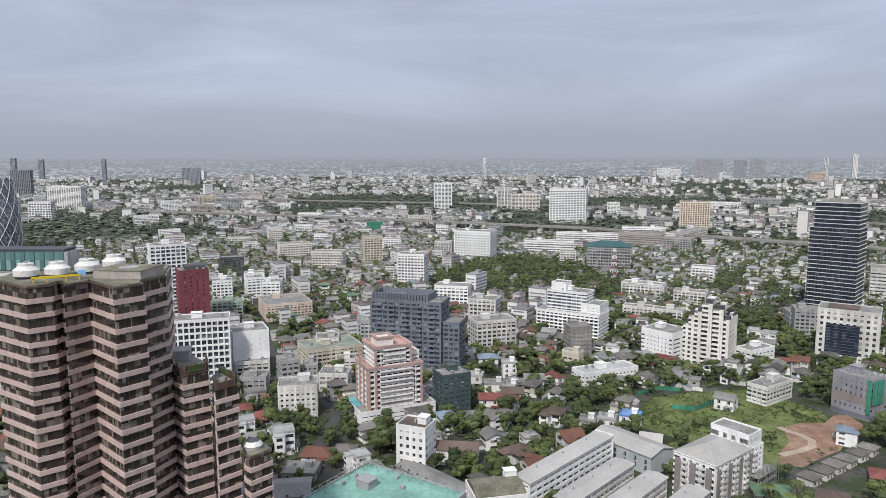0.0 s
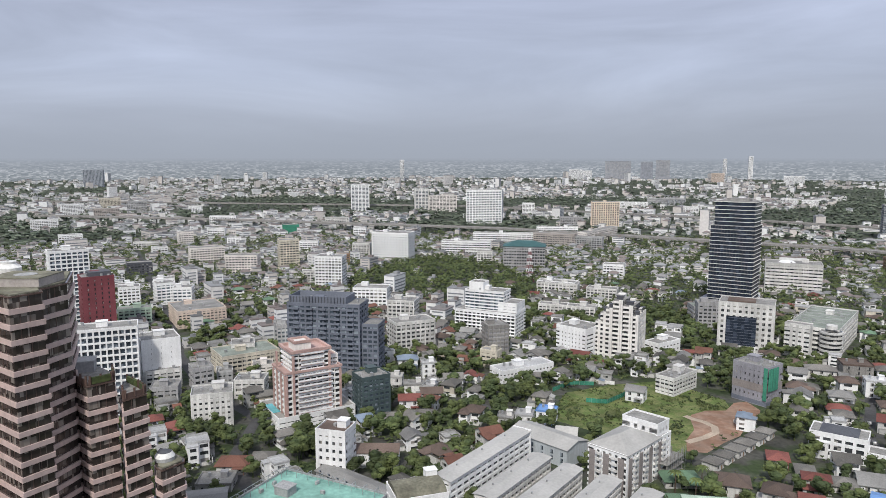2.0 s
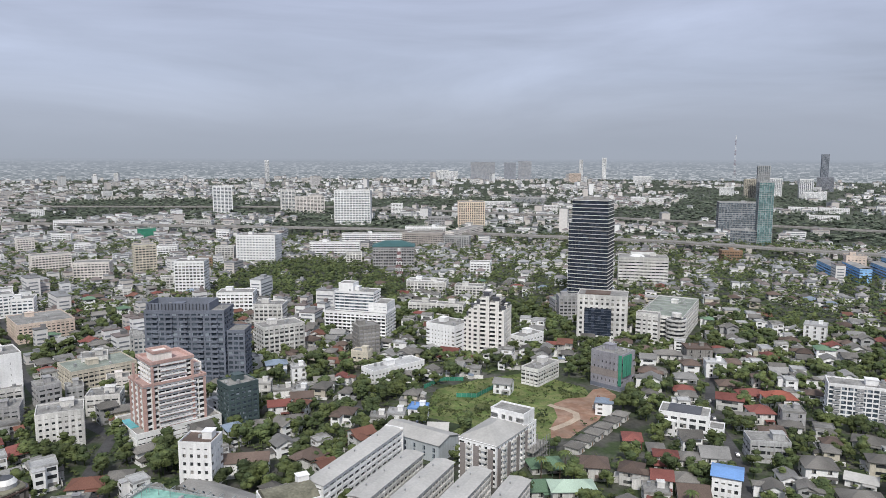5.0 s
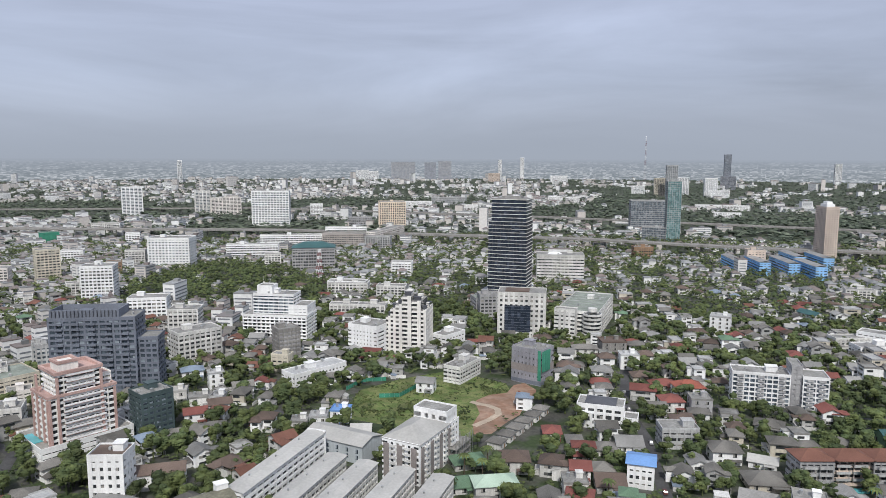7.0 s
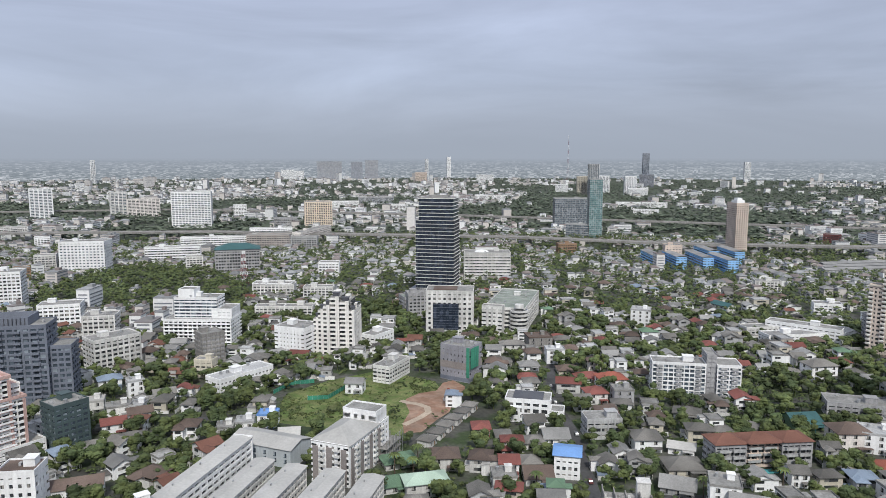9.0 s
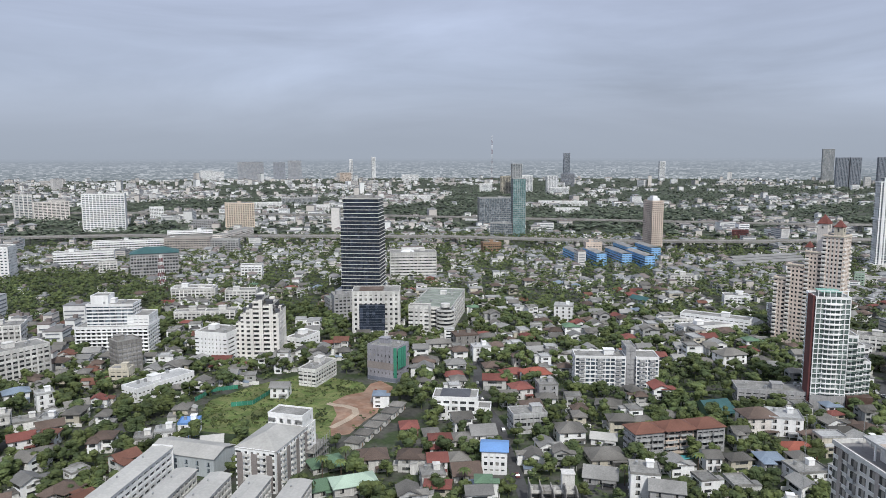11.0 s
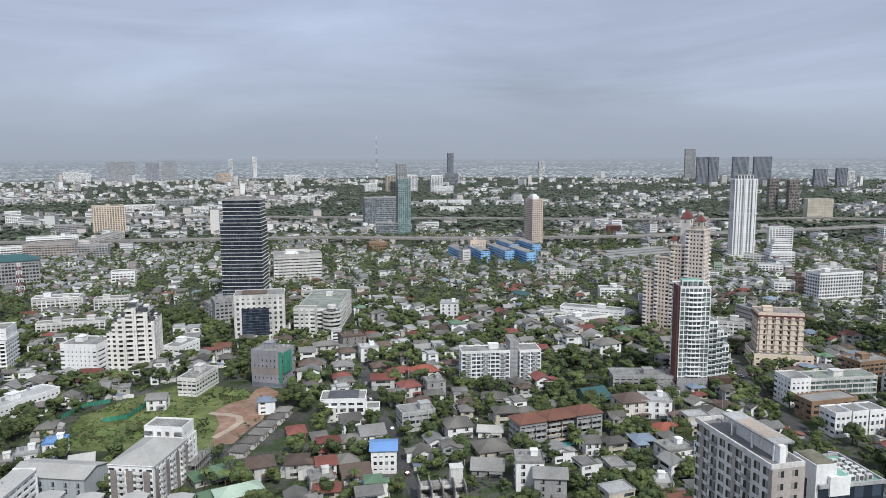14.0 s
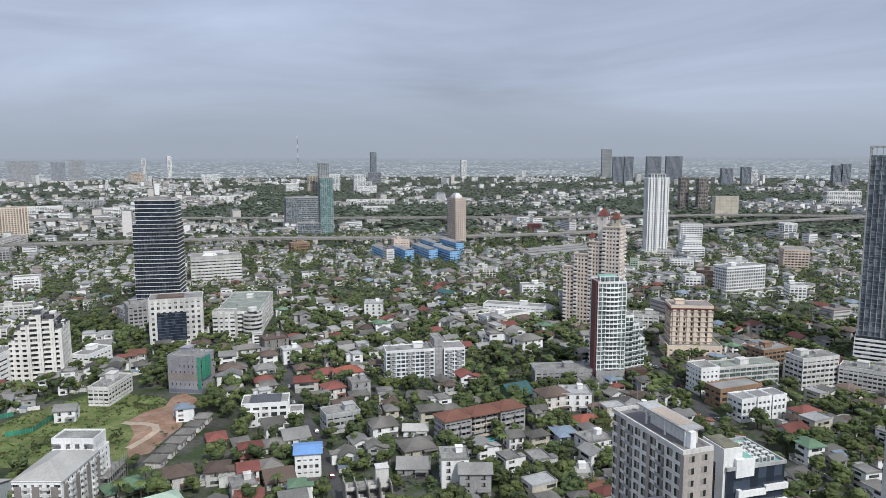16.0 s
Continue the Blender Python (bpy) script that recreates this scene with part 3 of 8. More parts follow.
def pink_condominium(x, y, rot, w, d, h):
    """White and pink condominium stepping up to a capped penthouse, on a white car-park podium."""
    t = thing("pink_condominium", "white condominium tower with pink pilasters, pink caps and ribbon balconies", "apartment tower", x, y, rot)
    keep_clear(x, y, rot, w + 10, d + 14)
    fh = h / 9.0
    mid, top = fh * 10.4, fh * 14.0
    facade(t, w, d, mid, 10, 9, 6, IVORY, G_DARK, 0.4, 0.36, bandmat=WHITE, roof=PINK, out=0.8)
    facade(t, w * 0.68, d * 0.92, top - mid, 4, 6, 5, IVORY, G_DARK, 0.4, 0.36, at=(-w * 0.03, 0), z=mid + 0.02, bandmat=WHITE, roof=PINK, out=0.8)
    facade(t, w * 0.2, d * 0.6, fh * 1.9, 2, 2, 3, IVORY, G_DARK, 0.4, 0.4, at=(w * 0.4, 0), z=mid + 0.02, bandmat=WHITE, roof=PINK)
    part("roof_cap", ring(w * 0.68 + 1.4, d * 0.92 + 1.4, 0, 1.3, 1.5), PINK, t, at=(-w * 0.03, 0, top + 0.2))
    part("shoulder_cap", ring(w + 1.2, d + 1.2, 0, 1.2, 1.2), PINK, t, at=(0, 0, mid + 0.03))
    part("penthouse", boxes((0, 0, 0, w * 0.3, d * 0.45, 4.0)), IVORY, t, at=(-w * 0.12, 0, top + 0.3))
    part("penthouse_cap", ring(w * 0.3 + 0.8, d * 0.45 + 0.8, 0, 1.2, 1.3), PINK, t, at=(-w * 0.12, 0, top + 4.0))
    for u, hh in ((-0.485, mid), (-0.36, top), (0.29, top), (0.485, mid)):
        part("pilaster", boxes((0, 0, 0, 1.1, 0.9, hh - 0.6)), PINK, t, at=(w * u, -d / 2 - 0.1, 0))
    for v, hh in ((-0.46, mid), (-0.16, mid), (0.16, top), (0.46, mid)):
        part("pilaster", boxes((0, 0, 0, 0.9, 1.1, hh - 0.6)), PINK, t, at=(-w / 2 - 0.1, d * v, 0))
    for i in range(14):
        ww, cx = (w, 0) if i < 10 else (w * 0.68, -w * 0.03)
        part("pink_slab", boxes((0, 0, 0, ww * 0.62, 1.0, 0.22)), PINK, t, at=(cx + ww * 0.02, -(d if i < 10 else d * 0.92) / 2 - 0.45, fh * (i + 0.62)))
        part("balcony_front", boxes((0, 0, 0, ww * 0.62, 0.12, 0.85)), WHITE, t, at=(cx + ww * 0.02, -(d if i < 10 else d * 0.92) / 2 - 0.9, fh * (i + 0.62) + 0.22))
    facade(t, w + 12, d + 12, 6.5, 2, 10, 8, WHITE, G_DARK, 0.5, 0.55, at=(1, 4), z=0.01, roof=PAVING)
    part("pool", boxes((0, 0, 0, 4.5, 14, 0.3)), POOL, t, "turquoise rooftop pool", at=(-w / 2 - 2.6, 6, 6.8))


pink_condominium(-29.2, 365.7, 24.9, 30.2, 19.7, 24.9)

block("teal_office", "narrow dark teal apartment block with stacked balconies", 4.5, 369.9, 24.1, 16.5, 14.0, 21.9, 8, 5, 4, TEALWALL, G_BLUE, 1.0, 0.5, seed=5)
block("old_white_flats", "weathered white low-rise flats with dark windows", -78.4, 366.1, 9.3, 20.6, 16.0, 17.3, 6, 7, 5, OFFWHITE, G_DARK, 1.4, 0.6, seed=6)
t = block("cream_apartments", "cream apartment block with planted green roof", -76.5, 459.6, 26.5, 37.3, 26.9, 13.5, 5, 12, 8, CREAM, G_DARK, 0.6, 0.5, seed=7, roof=ROOFGREEN, gear=3)
block("peach_apartments", "peach and cream apartment block with flat roofs", -138.8, 603.4, 24.1, 39.0, 41.9, 14.0, 6, 12, 11, PEACH, G_DARK, 1.1, 0.55, seed=8)
block("white_grid_condominium", "white condominium with a deep square grid of loggias", -147.4, 413.2, 15.6, 36.3, 18.0, 41.9, 11, 11, 5, WHITE, G_BLUE, 0.8, 0.24, seed=9, out=1.4)
t = block("white_annex_block", "plain white block with stepped annex", -124.6, 437.5, 24.4, 22.3, 22.0, 29.5, 9, 3, 4, WHITE, G_DARK, 5.4, 0.6, seed=10)
block("white_blue_tower", "pale white residential tower with blue-grey glass", -233.0, 586.0, 29.7, 28.6, 18.0, 64.9, 20, 7, 5, WHITE, G_BLUE, 0.9, 0.35, seed=11)
t = block("red_tower", "dark red tower with narrow dark windows", -195.2, 538.2, 28.6, 21.8, 20.0, 51.6, 15, 4, 4, RED, G_DARK, 3.6, 0.45, seed=12)
part("top_frame", boxes((0, 0, 0, 15, 12, 3.2)), DARKGREY, t, at=(2, 0, 51.6 + 0.3))


def white_hotel(x, y, rot, w, d, h):
    t = thing("white_hospital", "white terraced hospital block with blue window ribbons", "hospital", x, y, rot)
    keep_clear(x, y, rot, w, d + 8)
    facade(t, w, d, h, 7, 14, 6, WHITE, G_DARK, 0.9, 0.4, out=0.7)
    facade(t, w * 0.64, d * 0.7, h * 0.8, 6, 8, 5, WHITE, G_BLUE, 0.15, 0.42, at=(-w * 0.05, 1.5), z=h + 0.02)
    facade(t, w * 0.24, d * 0.5, h * 0.3, 2, 3, 3, WHITE, G_BLUE, 0.8, 0.7, at=(-w * 0.2, 1.5), z=h * 1.8 + 0.04)
    facade(t, w * 0.3, d * 0.8, h * 0.36, 2, 4, 4, WHITE, G_BLUE, 1.0, 0.6, at=(w * 0.33, 3), z=h + 0.02)
    for i in range(6):
        part("window_hood", boxes((0, 0, 0, w * 0.98, 0.9, 0.25)), WHITE, t, at=(0, -d / 2 - 0.45, h / 7 * (i + 1) - 0.2))
    roof_gear(t, w * 0.6, d * 0.6, h * 1.8, WHITE, 13, 4)


white_hotel(101.0, 536.2, -32.0, 50.8, 24.0, 19.1)
block("unfinished_tower", "bare grey concrete tower wrapped in scaffold netting", 94.0, 479.1, 10.4, 15.7, 14.0, 20.8, 7, 5, 5, CONCRETE, GREY, 0.6, 0.5, seed=14, gear=2)
block("cream_house_block", "narrow cream rendered block with ribbon windows", 85.0, 446.8, -36.8, 12.2, 8.0, 11.5, 4, 3, 3, CREAM, G_DARK, 1.0, 0.6, seed=15, gear=1)
block("long_white_hall", "long low white building with a flat panelled roof", 100.5, 422.7, 22.7, 39.6, 14.0, 7.7, 2, 14, 5, WHITE, G_DARK, 1.3, 0.5, seed=16, roof=PALEGREY, gear=6)
block("white_slab_hospital", "plain white slab building with small square windows", 153.5, 472.1, 39.6, 22.0, 24.3, 20.1, 7, 2, 8, WHITE, G_DARK, 2.0, 0.62, seed=17)


def stepped_condominium(x, y, rot, w, d, h):
    """Slices of unequal height side by side, each floor with a deep balcony ledge between piers."""
    t = thing("white_stepped_condominium", "ivory stepped condominium with deep balconies and dark rooftop pergolas", "apartment tower", x, y, rot)
    keep_clear(x, y, rot, w, d, 4)
    fh = h / 12.0
    for k, (v0, v1, n, u0, u1) in enumerate(((-0.5, -0.37, 10, -0.5, 0.5), (-0.37, -0.12, 12, -0.5, 0.44), (-0.12, 0.13, 13, -0.5, 0.36), (0.13, 0.3, 11, -0.5, 0.42), (0.3, 0.44, 10, -0.46, 0.4), (0.44, 0.57, 8, -0.42, 0.4))):
        dd, ww = d * (v1 - v0), w * (u1 - u0)
        cx, cy = w * (u0 + u1) / 2, d * (v0 + v1) / 2
        part("dark_recess", boxes((0, 0, 0, ww - 1.8, dd - (1.8 if k == 0 else 0.02), fh * n)), G_DARK, t, at=(cx, cy, 0))
        ledge = boxes((0, 0, 0, ww, dd - 0.03, 0.45), (-ww / 2 + 0.1, 0, 0.45, 0.2, dd * 0.9, 1.1), (0, -dd / 2 + 0.12, 0.45, ww * 0.96, 0.2, 1.1) if k == 0 else (ww / 2 - 0.1, 0, 0.45, 0.2, dd * 0.9, 1.1))
        for i in range(n):
            part("balcony_ledge", ledge, IVORY, t, at=(cx, cy, fh * (i + 1) - 1.5))
        for u in (-0.5, -0.3):
            part("pier", boxes((0, 0, 0, 1.2, 1.1, fh * n + 0.9)), IVORY, t, at=(-w / 2 * 0.98 + w * (u0 + 0.5), cy + dd * (u + 0.1), 0))
        if k == 0:
            for u in (-0.4, -0.2, 0.0, 0.2, 0.36, 0.48):
                part("pier", boxes((0, 0, 0, 1.6, 1.2, fh * 10 + 0.6)), IVORY, t, at=(w * u, -d / 2 + 0.55, 0))
        part("roof_terrace", boxes((0, 0, 0, ww - 0.4, dd - 0.1, 0.25)), ROOFCON, t, at=(cx, cy, fh * n - 0.02))
        part("pergola", boxes((0, 0, 2.3, 4.2, dd * 0.8, 0.35), (-1.8, 0, 0, 0.3, dd * 0.6, 2.3), (1.8, 0, 0, 0.3, dd * 0.6, 2.3)), DARKGREY, t, at=(-w * 0.28 + k * 0.8, cy, fh * n + 0.2))
        part("stair_head", boxes((0, 0, 0, 4.0, dd * 0.5, 3.0)), IVORY, t, at=(w * 0.12, cy, fh * n + 0.2))
    for u in (-0.3, 0.1, 0.38):
        part("pergola", boxes((0, 0, 2.3, 3.4, 3.0, 0.35), (-1.4, -1.2, 0, 0.3, 0.3, 2.3), (1.4, -1.2, 0, 0.3, 0.3, 2.3)), DARKGREY, t, at=(w * u, -d * 0.44, fh * 10 + 0.2))
    roof_gear(t, w * 0.5, d * 0.4, fh * 13, IVORY, 18, 4, at=(-w * 0.02, -d * 0.05))


stepped_condominium(181.0, 463.2, 55.0, 24.0, 28.0, 37.5)
block("white_modern_house", "white modern flat-roofed villa with stepped terraces", 213.5, 467.0, 27.9, 24.0, 12.0, 8.4, 2, 6, 3, WHITE, G_DARK, 1.6, 0.5, seed=19, gear=2)
block("cream_school_block", "cream four-storey block with open corridors", 186.4, 386.9, 35.1, 26.3, 12.0, 10.3, 4, 8, 4, OFFWHITE, G_DARK, 0.5, 0.5, seed=20)
t = block("netted_building", "grey unfinished block partly draped in green safety net", 224.4, 364.9, -61.1, 20.7, 16.0, 21.8, 6, 7, 5, GREYVIOLET, G_DARK, 1.9, 0.6, seed=21, gear=6)
part("brown_band", ring(20.7 + 0.3, 16.0 + 0.3, 0, 0.3, 21.8 * 0.2), BROWNGREY, t, at=(0, 0, 21.8 * 0.36))
part("base_band", ring(20.7 + 0.2, 16.0 + 0.2, 0, 0.25, 21.8 * 0.1), SLATE, t, at=(0, 0, 0.5))
net_v = [(0.25 * math.sin(i * 1.9) * (1 - j * 0.06), -16.0 / 2 + i * 0.9, 21.8 - j * 2.6) for j in range(6) for i in range(12)]
nme = bpy.data.meshes.new("net")
nme.from_pydata(net_v, [], [(j * 12 + i, j * 12 + i + 1, j * 12 + i + 13, j * 12 + i + 12) for j in range(5) for i in range(11)])
sol = part("safety_net", nme, NETGREEN, t, "draped green safety net", at=(20.7 / 2 + 0.9, 0, 0))
part("front_net", boxes((0, 0, 3.5, 2.2, 0.12, 21.8 - 3.0)), NETGREEN, t, "draped green safety net", at=(20.7 / 2 - 0.7, -16.0 / 2 - 0.5, 0))
sol.modifiers.new("thick", "SOLIDIFY").thickness = 0.05


fence = thing("net_fence", "green safety-net fence round a small house plot", "fence", 0, 0, 0)
for (x1, y1), (x2, y2) in (((112, 392), (126, 403)), ((126, 403), (140, 400)), ((126, 372), (137, 368)), ((137, 368), (150, 378)), ((150, 378), (163, 392))):
    ln = math.hypot(x2 - x1, y2 - y1)
    n = int(ln / 2.4)
    a = math.degrees(math.atan2(y2 - y1, x2 - x1))
    for i in range(n):
        f = (i + 0.5) / n
        pn = part("net_panel", boxes((0, 0, 0.1, ln / n - 0.05, 0.05, 2.5)), NETGREEN, fence, at=(x1 + f * (x2 - x1), y1 + f * (y2 - y1), 0), rot=a)
        part("post", boxes((-ln / n / 2, 0, 0, 0.08, 0.1, 2.9)), STEEL, pn)


def excavator(x, y, rot):
    t = thing("excavator", "orange tracked excavator on bare red earth", "excavator", x, y, rot)
    for s in (-1, 1):
        part("track", boxes((0, s * 1.2, 0, 3.8, 0.6, 0.8), (0, s * 1.2, 0.8, 3.0, 0.5, 0.15)), DARKGREY, t)
    part("body", boxes((-0.3, 0, 0.95, 3.0, 2.4, 1.0), (-1.1, 0, 1.95, 1.4, 2.2, 0.5)), TILEORANGE, t)
    part("cab", boxes((0.7, 0.6, 1.95, 1.2, 1.0, 1.2)), G_DARK, t)
    part("boom", boxes((2.2, -0.2, 2.2, 3.2, 0.4, 0.5), (3.6, -0.2, 2.5, 0.5, 0.4, 2.2)), TILEORANGE, t)
    part("arm", boxes((4.6, -0.2, 2.4, 0.45, 0.35, 2.2), (4.2, -0.2, 4.4, 1.2, 0.35, 0.4)), TILEORANGE, t)
    part("bucket", boxes((4.7, -0.2, 1.6, 0.9, 1.1, 0.8)), STEEL, t)


excavator(203, 336, 150)

frame_b = thing("concrete_frame", "unfinished concrete house frame with scaffold poles", "building site", 132, 282, 40)
keep_clear(132, 282, 40, 17, 12, 1)
for f in range(3):
    part("slab", boxes((0, 0, 3.3 * f, 16, 11, 0.35)), CONCRETE, frame_b)
for i in range(5):
    for j in range(3):
        part("column", boxes((0, 0, 0, 0.4, 0.4, 9.6)), CONCRETE, frame_b, at=(-7.2 + 3.6 * i, -4.8 + 4.8 * j, 0))
for i in range(9):
    part("scaffold_pole", boxes((0, 0, 0, 0.12, 0.12, 11.5)), STEEL, frame_b, at=(-8 + 2 * i, -6.1, 0))
    part("scaffold_pole", boxes((0, 0, 0, 0.12, 0.12, 11.5)), STEEL, frame_b, at=(-8 + 2 * i, 6.1, 0))
for i in range(6):
    f = i / 5
    x, y = 155.5 + f * 43, 283 + f * 30
    hs = thing("row_house", "small grey-roofed house in a row along the plot", "house", x, y, 35 + 3 * (i % 2), group="row along the plot")
    keep_clear(x, y, 35, 8, 8, 3.0)
    part("wall", boxes((0, 0, 0, 7.2, 7.0, 3.4)), OFFWHITE, hs)
    part("roof", hip_roof(7.2, 7.0, 3.5, 1.7, 0.6), TILEGREY, hs)
    part("door", boxes((0, 0, 0, 1.0, 0.12, 2.1)), WOOD, hs, at=(1.2, -3.52, 0))
    for u in (-2.0, 2.9):
        part("window", boxes((0, 0, 1.0, 1.1, 0.12, 1.2)), G_DARK, hs, at=(u, -3.52, 0))


keep_clear(187, 288, 35, 52, 13, 0)


ruin = thing("roofless_shophouses", "roofless stained concrete shophouses with bare rising walls", "building", 189.6, 184.1, -38)
keep_clear(189.6, 184.1, -38, 20, 16, 1)
for i in range(5):
    part("cross_wall", boxes((0, 0, 0, 0.4, 14, 9.5 - (i % 3)), (0, -3, 9.5 - (i % 3), 0.4, 6, 1.2)), CONCRETE, ruin, at=(-9 + 4.5 * i, 0, 0))
for f in range(3):
    part("slab", boxes((0, 0, 3.1 * f + 0.01, 18.4, 13.6 - 3 * f, 0.3)), CONCRETE, ruin, at=(0, 1.5 * f, 0))
    for i in range(4):
        part("front_wall", boxes((0, 0, 0.3, 4.0, 0.25, 1.2), (-1.5, 0, 1.5, 0.9, 0.25, 1.5)), OFFWHITE if (i + f) % 3 else CONCRETE, ruin, at=(-6.75 + 4.5 * i, -6.6 + 3 * f, 3.1 * f))
part("stair_core", boxes((0, 0, 0, 5, 4.4, 13.0), (0, 0, 13.0, 5.5, 5, 0.3)), OFFWHITE, ruin, at=(6.5, 4.5, 0))


def hip_roofed_flats(x, y, rot, w, d, h):
    t = thing("hip_roofed_flats", "white and grey apartment block with pale hipped metal roof", "apartment building", x, y, rot)
    keep_clear(x, y, rot, w, d, 4)
    facade(t, w, d, h, 7, 12, 6, WHITE, G_DARK, 1.5, 0.36, parapet=0.5)
    part("metal_roof", hip_roof(w * 0.74, d, 0, 4.2, 0.5), PALEROOF, t, "pale grey hipped metal roof", at=(-w * 0.12, 0, h + 0.35))
    facade(t, w * 0.28, d * 0.92, 5.0, 1, 3, 4, WHITE, G_DARK, 2.0, 0.7, at=(w * 0.34, 0), z=h + 0.32)
    for s, ln, xs in (("f", w, (-0.32, -0.1, 0.12, 0.3)), ("l", d, (-0.2, 0.2))):
        balconies(t, s, w, d, 6, h / 7, 2.4, [ln * f for f in xs], 2.6, 1.1, OFFWHITE)
    for u in (-0.43, -0.2, 0.02, 0.22):
        part("dark_panel", boxes((0, 0, 0, 2.6, 0.3, h - 2.0)), BROWNGREY, t, at=(w * u, -d / 2 - 0.16, 0.4))
    for u in (-0.36, 0.02, 0.38):
        part("dark_panel", boxes((0, 0, 0, 0.3, 2.6, h - 2.0)), BROWNGREY, t, at=(-w / 2 - 0.16, d * u, 0.4))


hip_roofed_flats(114.6, 278.2, 38.4, 37.2, 18.6, 18.0)


def shed(name, label, x, y, rot, w, d, h, rise, wall, roofm):
    t = thing(name, label, "hall", x, y, rot)
    keep_clear(x, y, rot, w, d)
    part("wall", gable_wall(w, d, h, rise), wall, t)
    part("roof", gable_roof(w, d, h + 0.2, rise), roofm, t)
    pane = boxes((0, 0, 0, 1.3, 0.12, 1.7), (0, -0.08, -0.15, 1.6, 0.2, 0.12))
    for i in range(max(3, int(w / 5))):
        for z in range(1, max(2, int(h / 3.4)) + 1):
            part("window", pane, G_BLUE, t, at=(-w / 2 + (i + 0.5) * w / max(3, int(w / 5)), -d / 2 - 0.03, h * z / (int(h / 3.4) + 1) - 0.6))
    return t


shed("grey_hall", "grey rendered hall with a long pale metal roof", 86.0, 307.3, -52.2, 33.3, 16.0, 8.5, 2.4, GREYBLUE, PALEROOF)


def dark_tower(x, y, rot, w, d, h):
    t = thing("dark_glass_tower", "dark navy glass office tower with thin white floor lines", "office tower", x, y, rot)
    keep_clear(x, y, rot, w, d, 6)
    n, fh = 28, h / 28
    part("curtain_wall", boxes((0, 0, 0, w - 1, d - 1, fh * 22)), G_NAVY, t)
    part("upper_curtain_wall", boxes((0, 0, 0, w - 4.5, d - 3.5, fh * 6)), G_NAVY, t, at=(0.8, 0.5, fh * 22))
    line = ring(w, d, 0, 0.9, 0.55)
    upper = ring(w - 3.6, d - 2.6, 0, 0.9, 0.55)
    for i in range(1, n + 1):
        if i <= 22:
            part("floor_line", line, OFFWHITE, t, at=(0, 0, i * fh - 0.3))
        else:
            part("floor_line", upper, OFFWHITE, t, at=(0.8, 0.5, i * fh - 0.3))
    mul = boxes((0, 0, 0, 0.18, 0.3, fh * 22))
    for i in range(14):
        part("mullion", mul, DARKGREY, t, at=(-w / 2 + 2 + i * (w - 4) / 13, -d / 2 + 0.4, 0))
        part("mullion", mul, DARKGREY, t, at=(w / 2 - 0.4, -d / 2 + 2 + i * (d - 4) / 13, 0), rot=90)
    part("roof", boxes((0, 0, 0, w - 5, d - 4, 0.6), (0, 3, 0.6, w * 0.5, d * 0.4, 2.0)), ROOFCON, t, at=(0.8, 0.5, h))
    part("podium", boxes((0, 0, 0, w + 4, d + 4, 9)), SLATE, t, at=(-5, 4, 0))


dark_tower(340.1, 600.4, -42.4, 38.6, 30.0, 98.8)


def screen_building(x, y, rot, w, d, h):
    t = thing("white_screen_office", "white office block with a large dark glass screen in its front", "office building", x, y, rot)
    keep_clear(x, y, rot, w, d, 4)
    facade(t, w, d, h, 9, 9, 6, OFFWHITE, G_DARK, 2.0, 0.5)
    part("glass_screen", boxes((0, 0, 0, w * 0.54, 0.5, h * 0.6)), G_NAVY, t, "large dark glass screen", at=(-w * 0.08, -d / 2 - 0.3, h * 0.13))
    for i in range(10):
        part("screen_line", boxes((0, 0, 0, w * 0.54, 0.12, 0.15)), SLATE, t, at=(-w * 0.08, -d / 2 - 0.6, h * 0.13 + (i + 0.5) * h * 0.06))
    part("roof_structure", boxes((0, 0, 0, w * 0.5, d * 0.6, 0.9)), TILEBROWN, t, at=(-w * 0.1, 0, h + 0.3))
    for i in range(6):
        part("column", boxes((0, 0, 0, 0.9, 0.9, h * 0.13)), WHITE, t, at=(-w * 0.26 + i * w * 0.09, -d / 2 - 0.6, 0))


screen_building(278.3, 470.4, -33.4, 37.2, 24.0, 34.6)


def parking_building(x, y, rot, w, d, h):
    t = thing("car_park_building", "pale multi-storey car park with a curved ramp drum", "car park", x, y, rot)
    keep_clear(x, y, rot, w, d, 5)
    facade(t, w, d, h, 6, 16, 6, OFFWHITE, G_DARK, 0.4, 0.45, roof=ROOFGREEN)
    facade(t, 9, d * 0.5, h + 2.5, 7, 3, 4, OFFWHITE, G_DARK, 1.8, 0.6, at=(-w / 2 - 4.3, d * 0.24))
    part("drum_core", cylinder(6.6, 0, h, 28), G_DARK, t, at=(-w / 2 - 0.5, -d / 2 + 4.5, 0))
    for i in range(7):
        part("ramp_band", cylinder(7.4, 0, 1.4, 28), OFFWHITE, t, at=(-w / 2 - 0.5, -d / 2 + 4.5, i * (h - 1) / 6.2))
    part("drum_top", cylinder(3.6, 0, 2.6, 20), OFFWHITE, t, at=(-w / 2 - 0.5, -d / 2 + 4.5, h + 1.2))
    for i in range(7):
        part("roof_frame", boxes((0, 0, 2.4, 0.25, d * 0.9, 0.25), (0, -d * 0.42, 0, 0.2, 0.2, 2.4), (0, d * 0.42, 0, 0.2, 0.2, 2.4)), PALEGREY, t, at=(-w * 0.4 + i * w * 0.13, 0, h + 0.3))
    roof_gear(t, w * 0.8, d * 0.8, h, OFFWHITE, 22, 5)


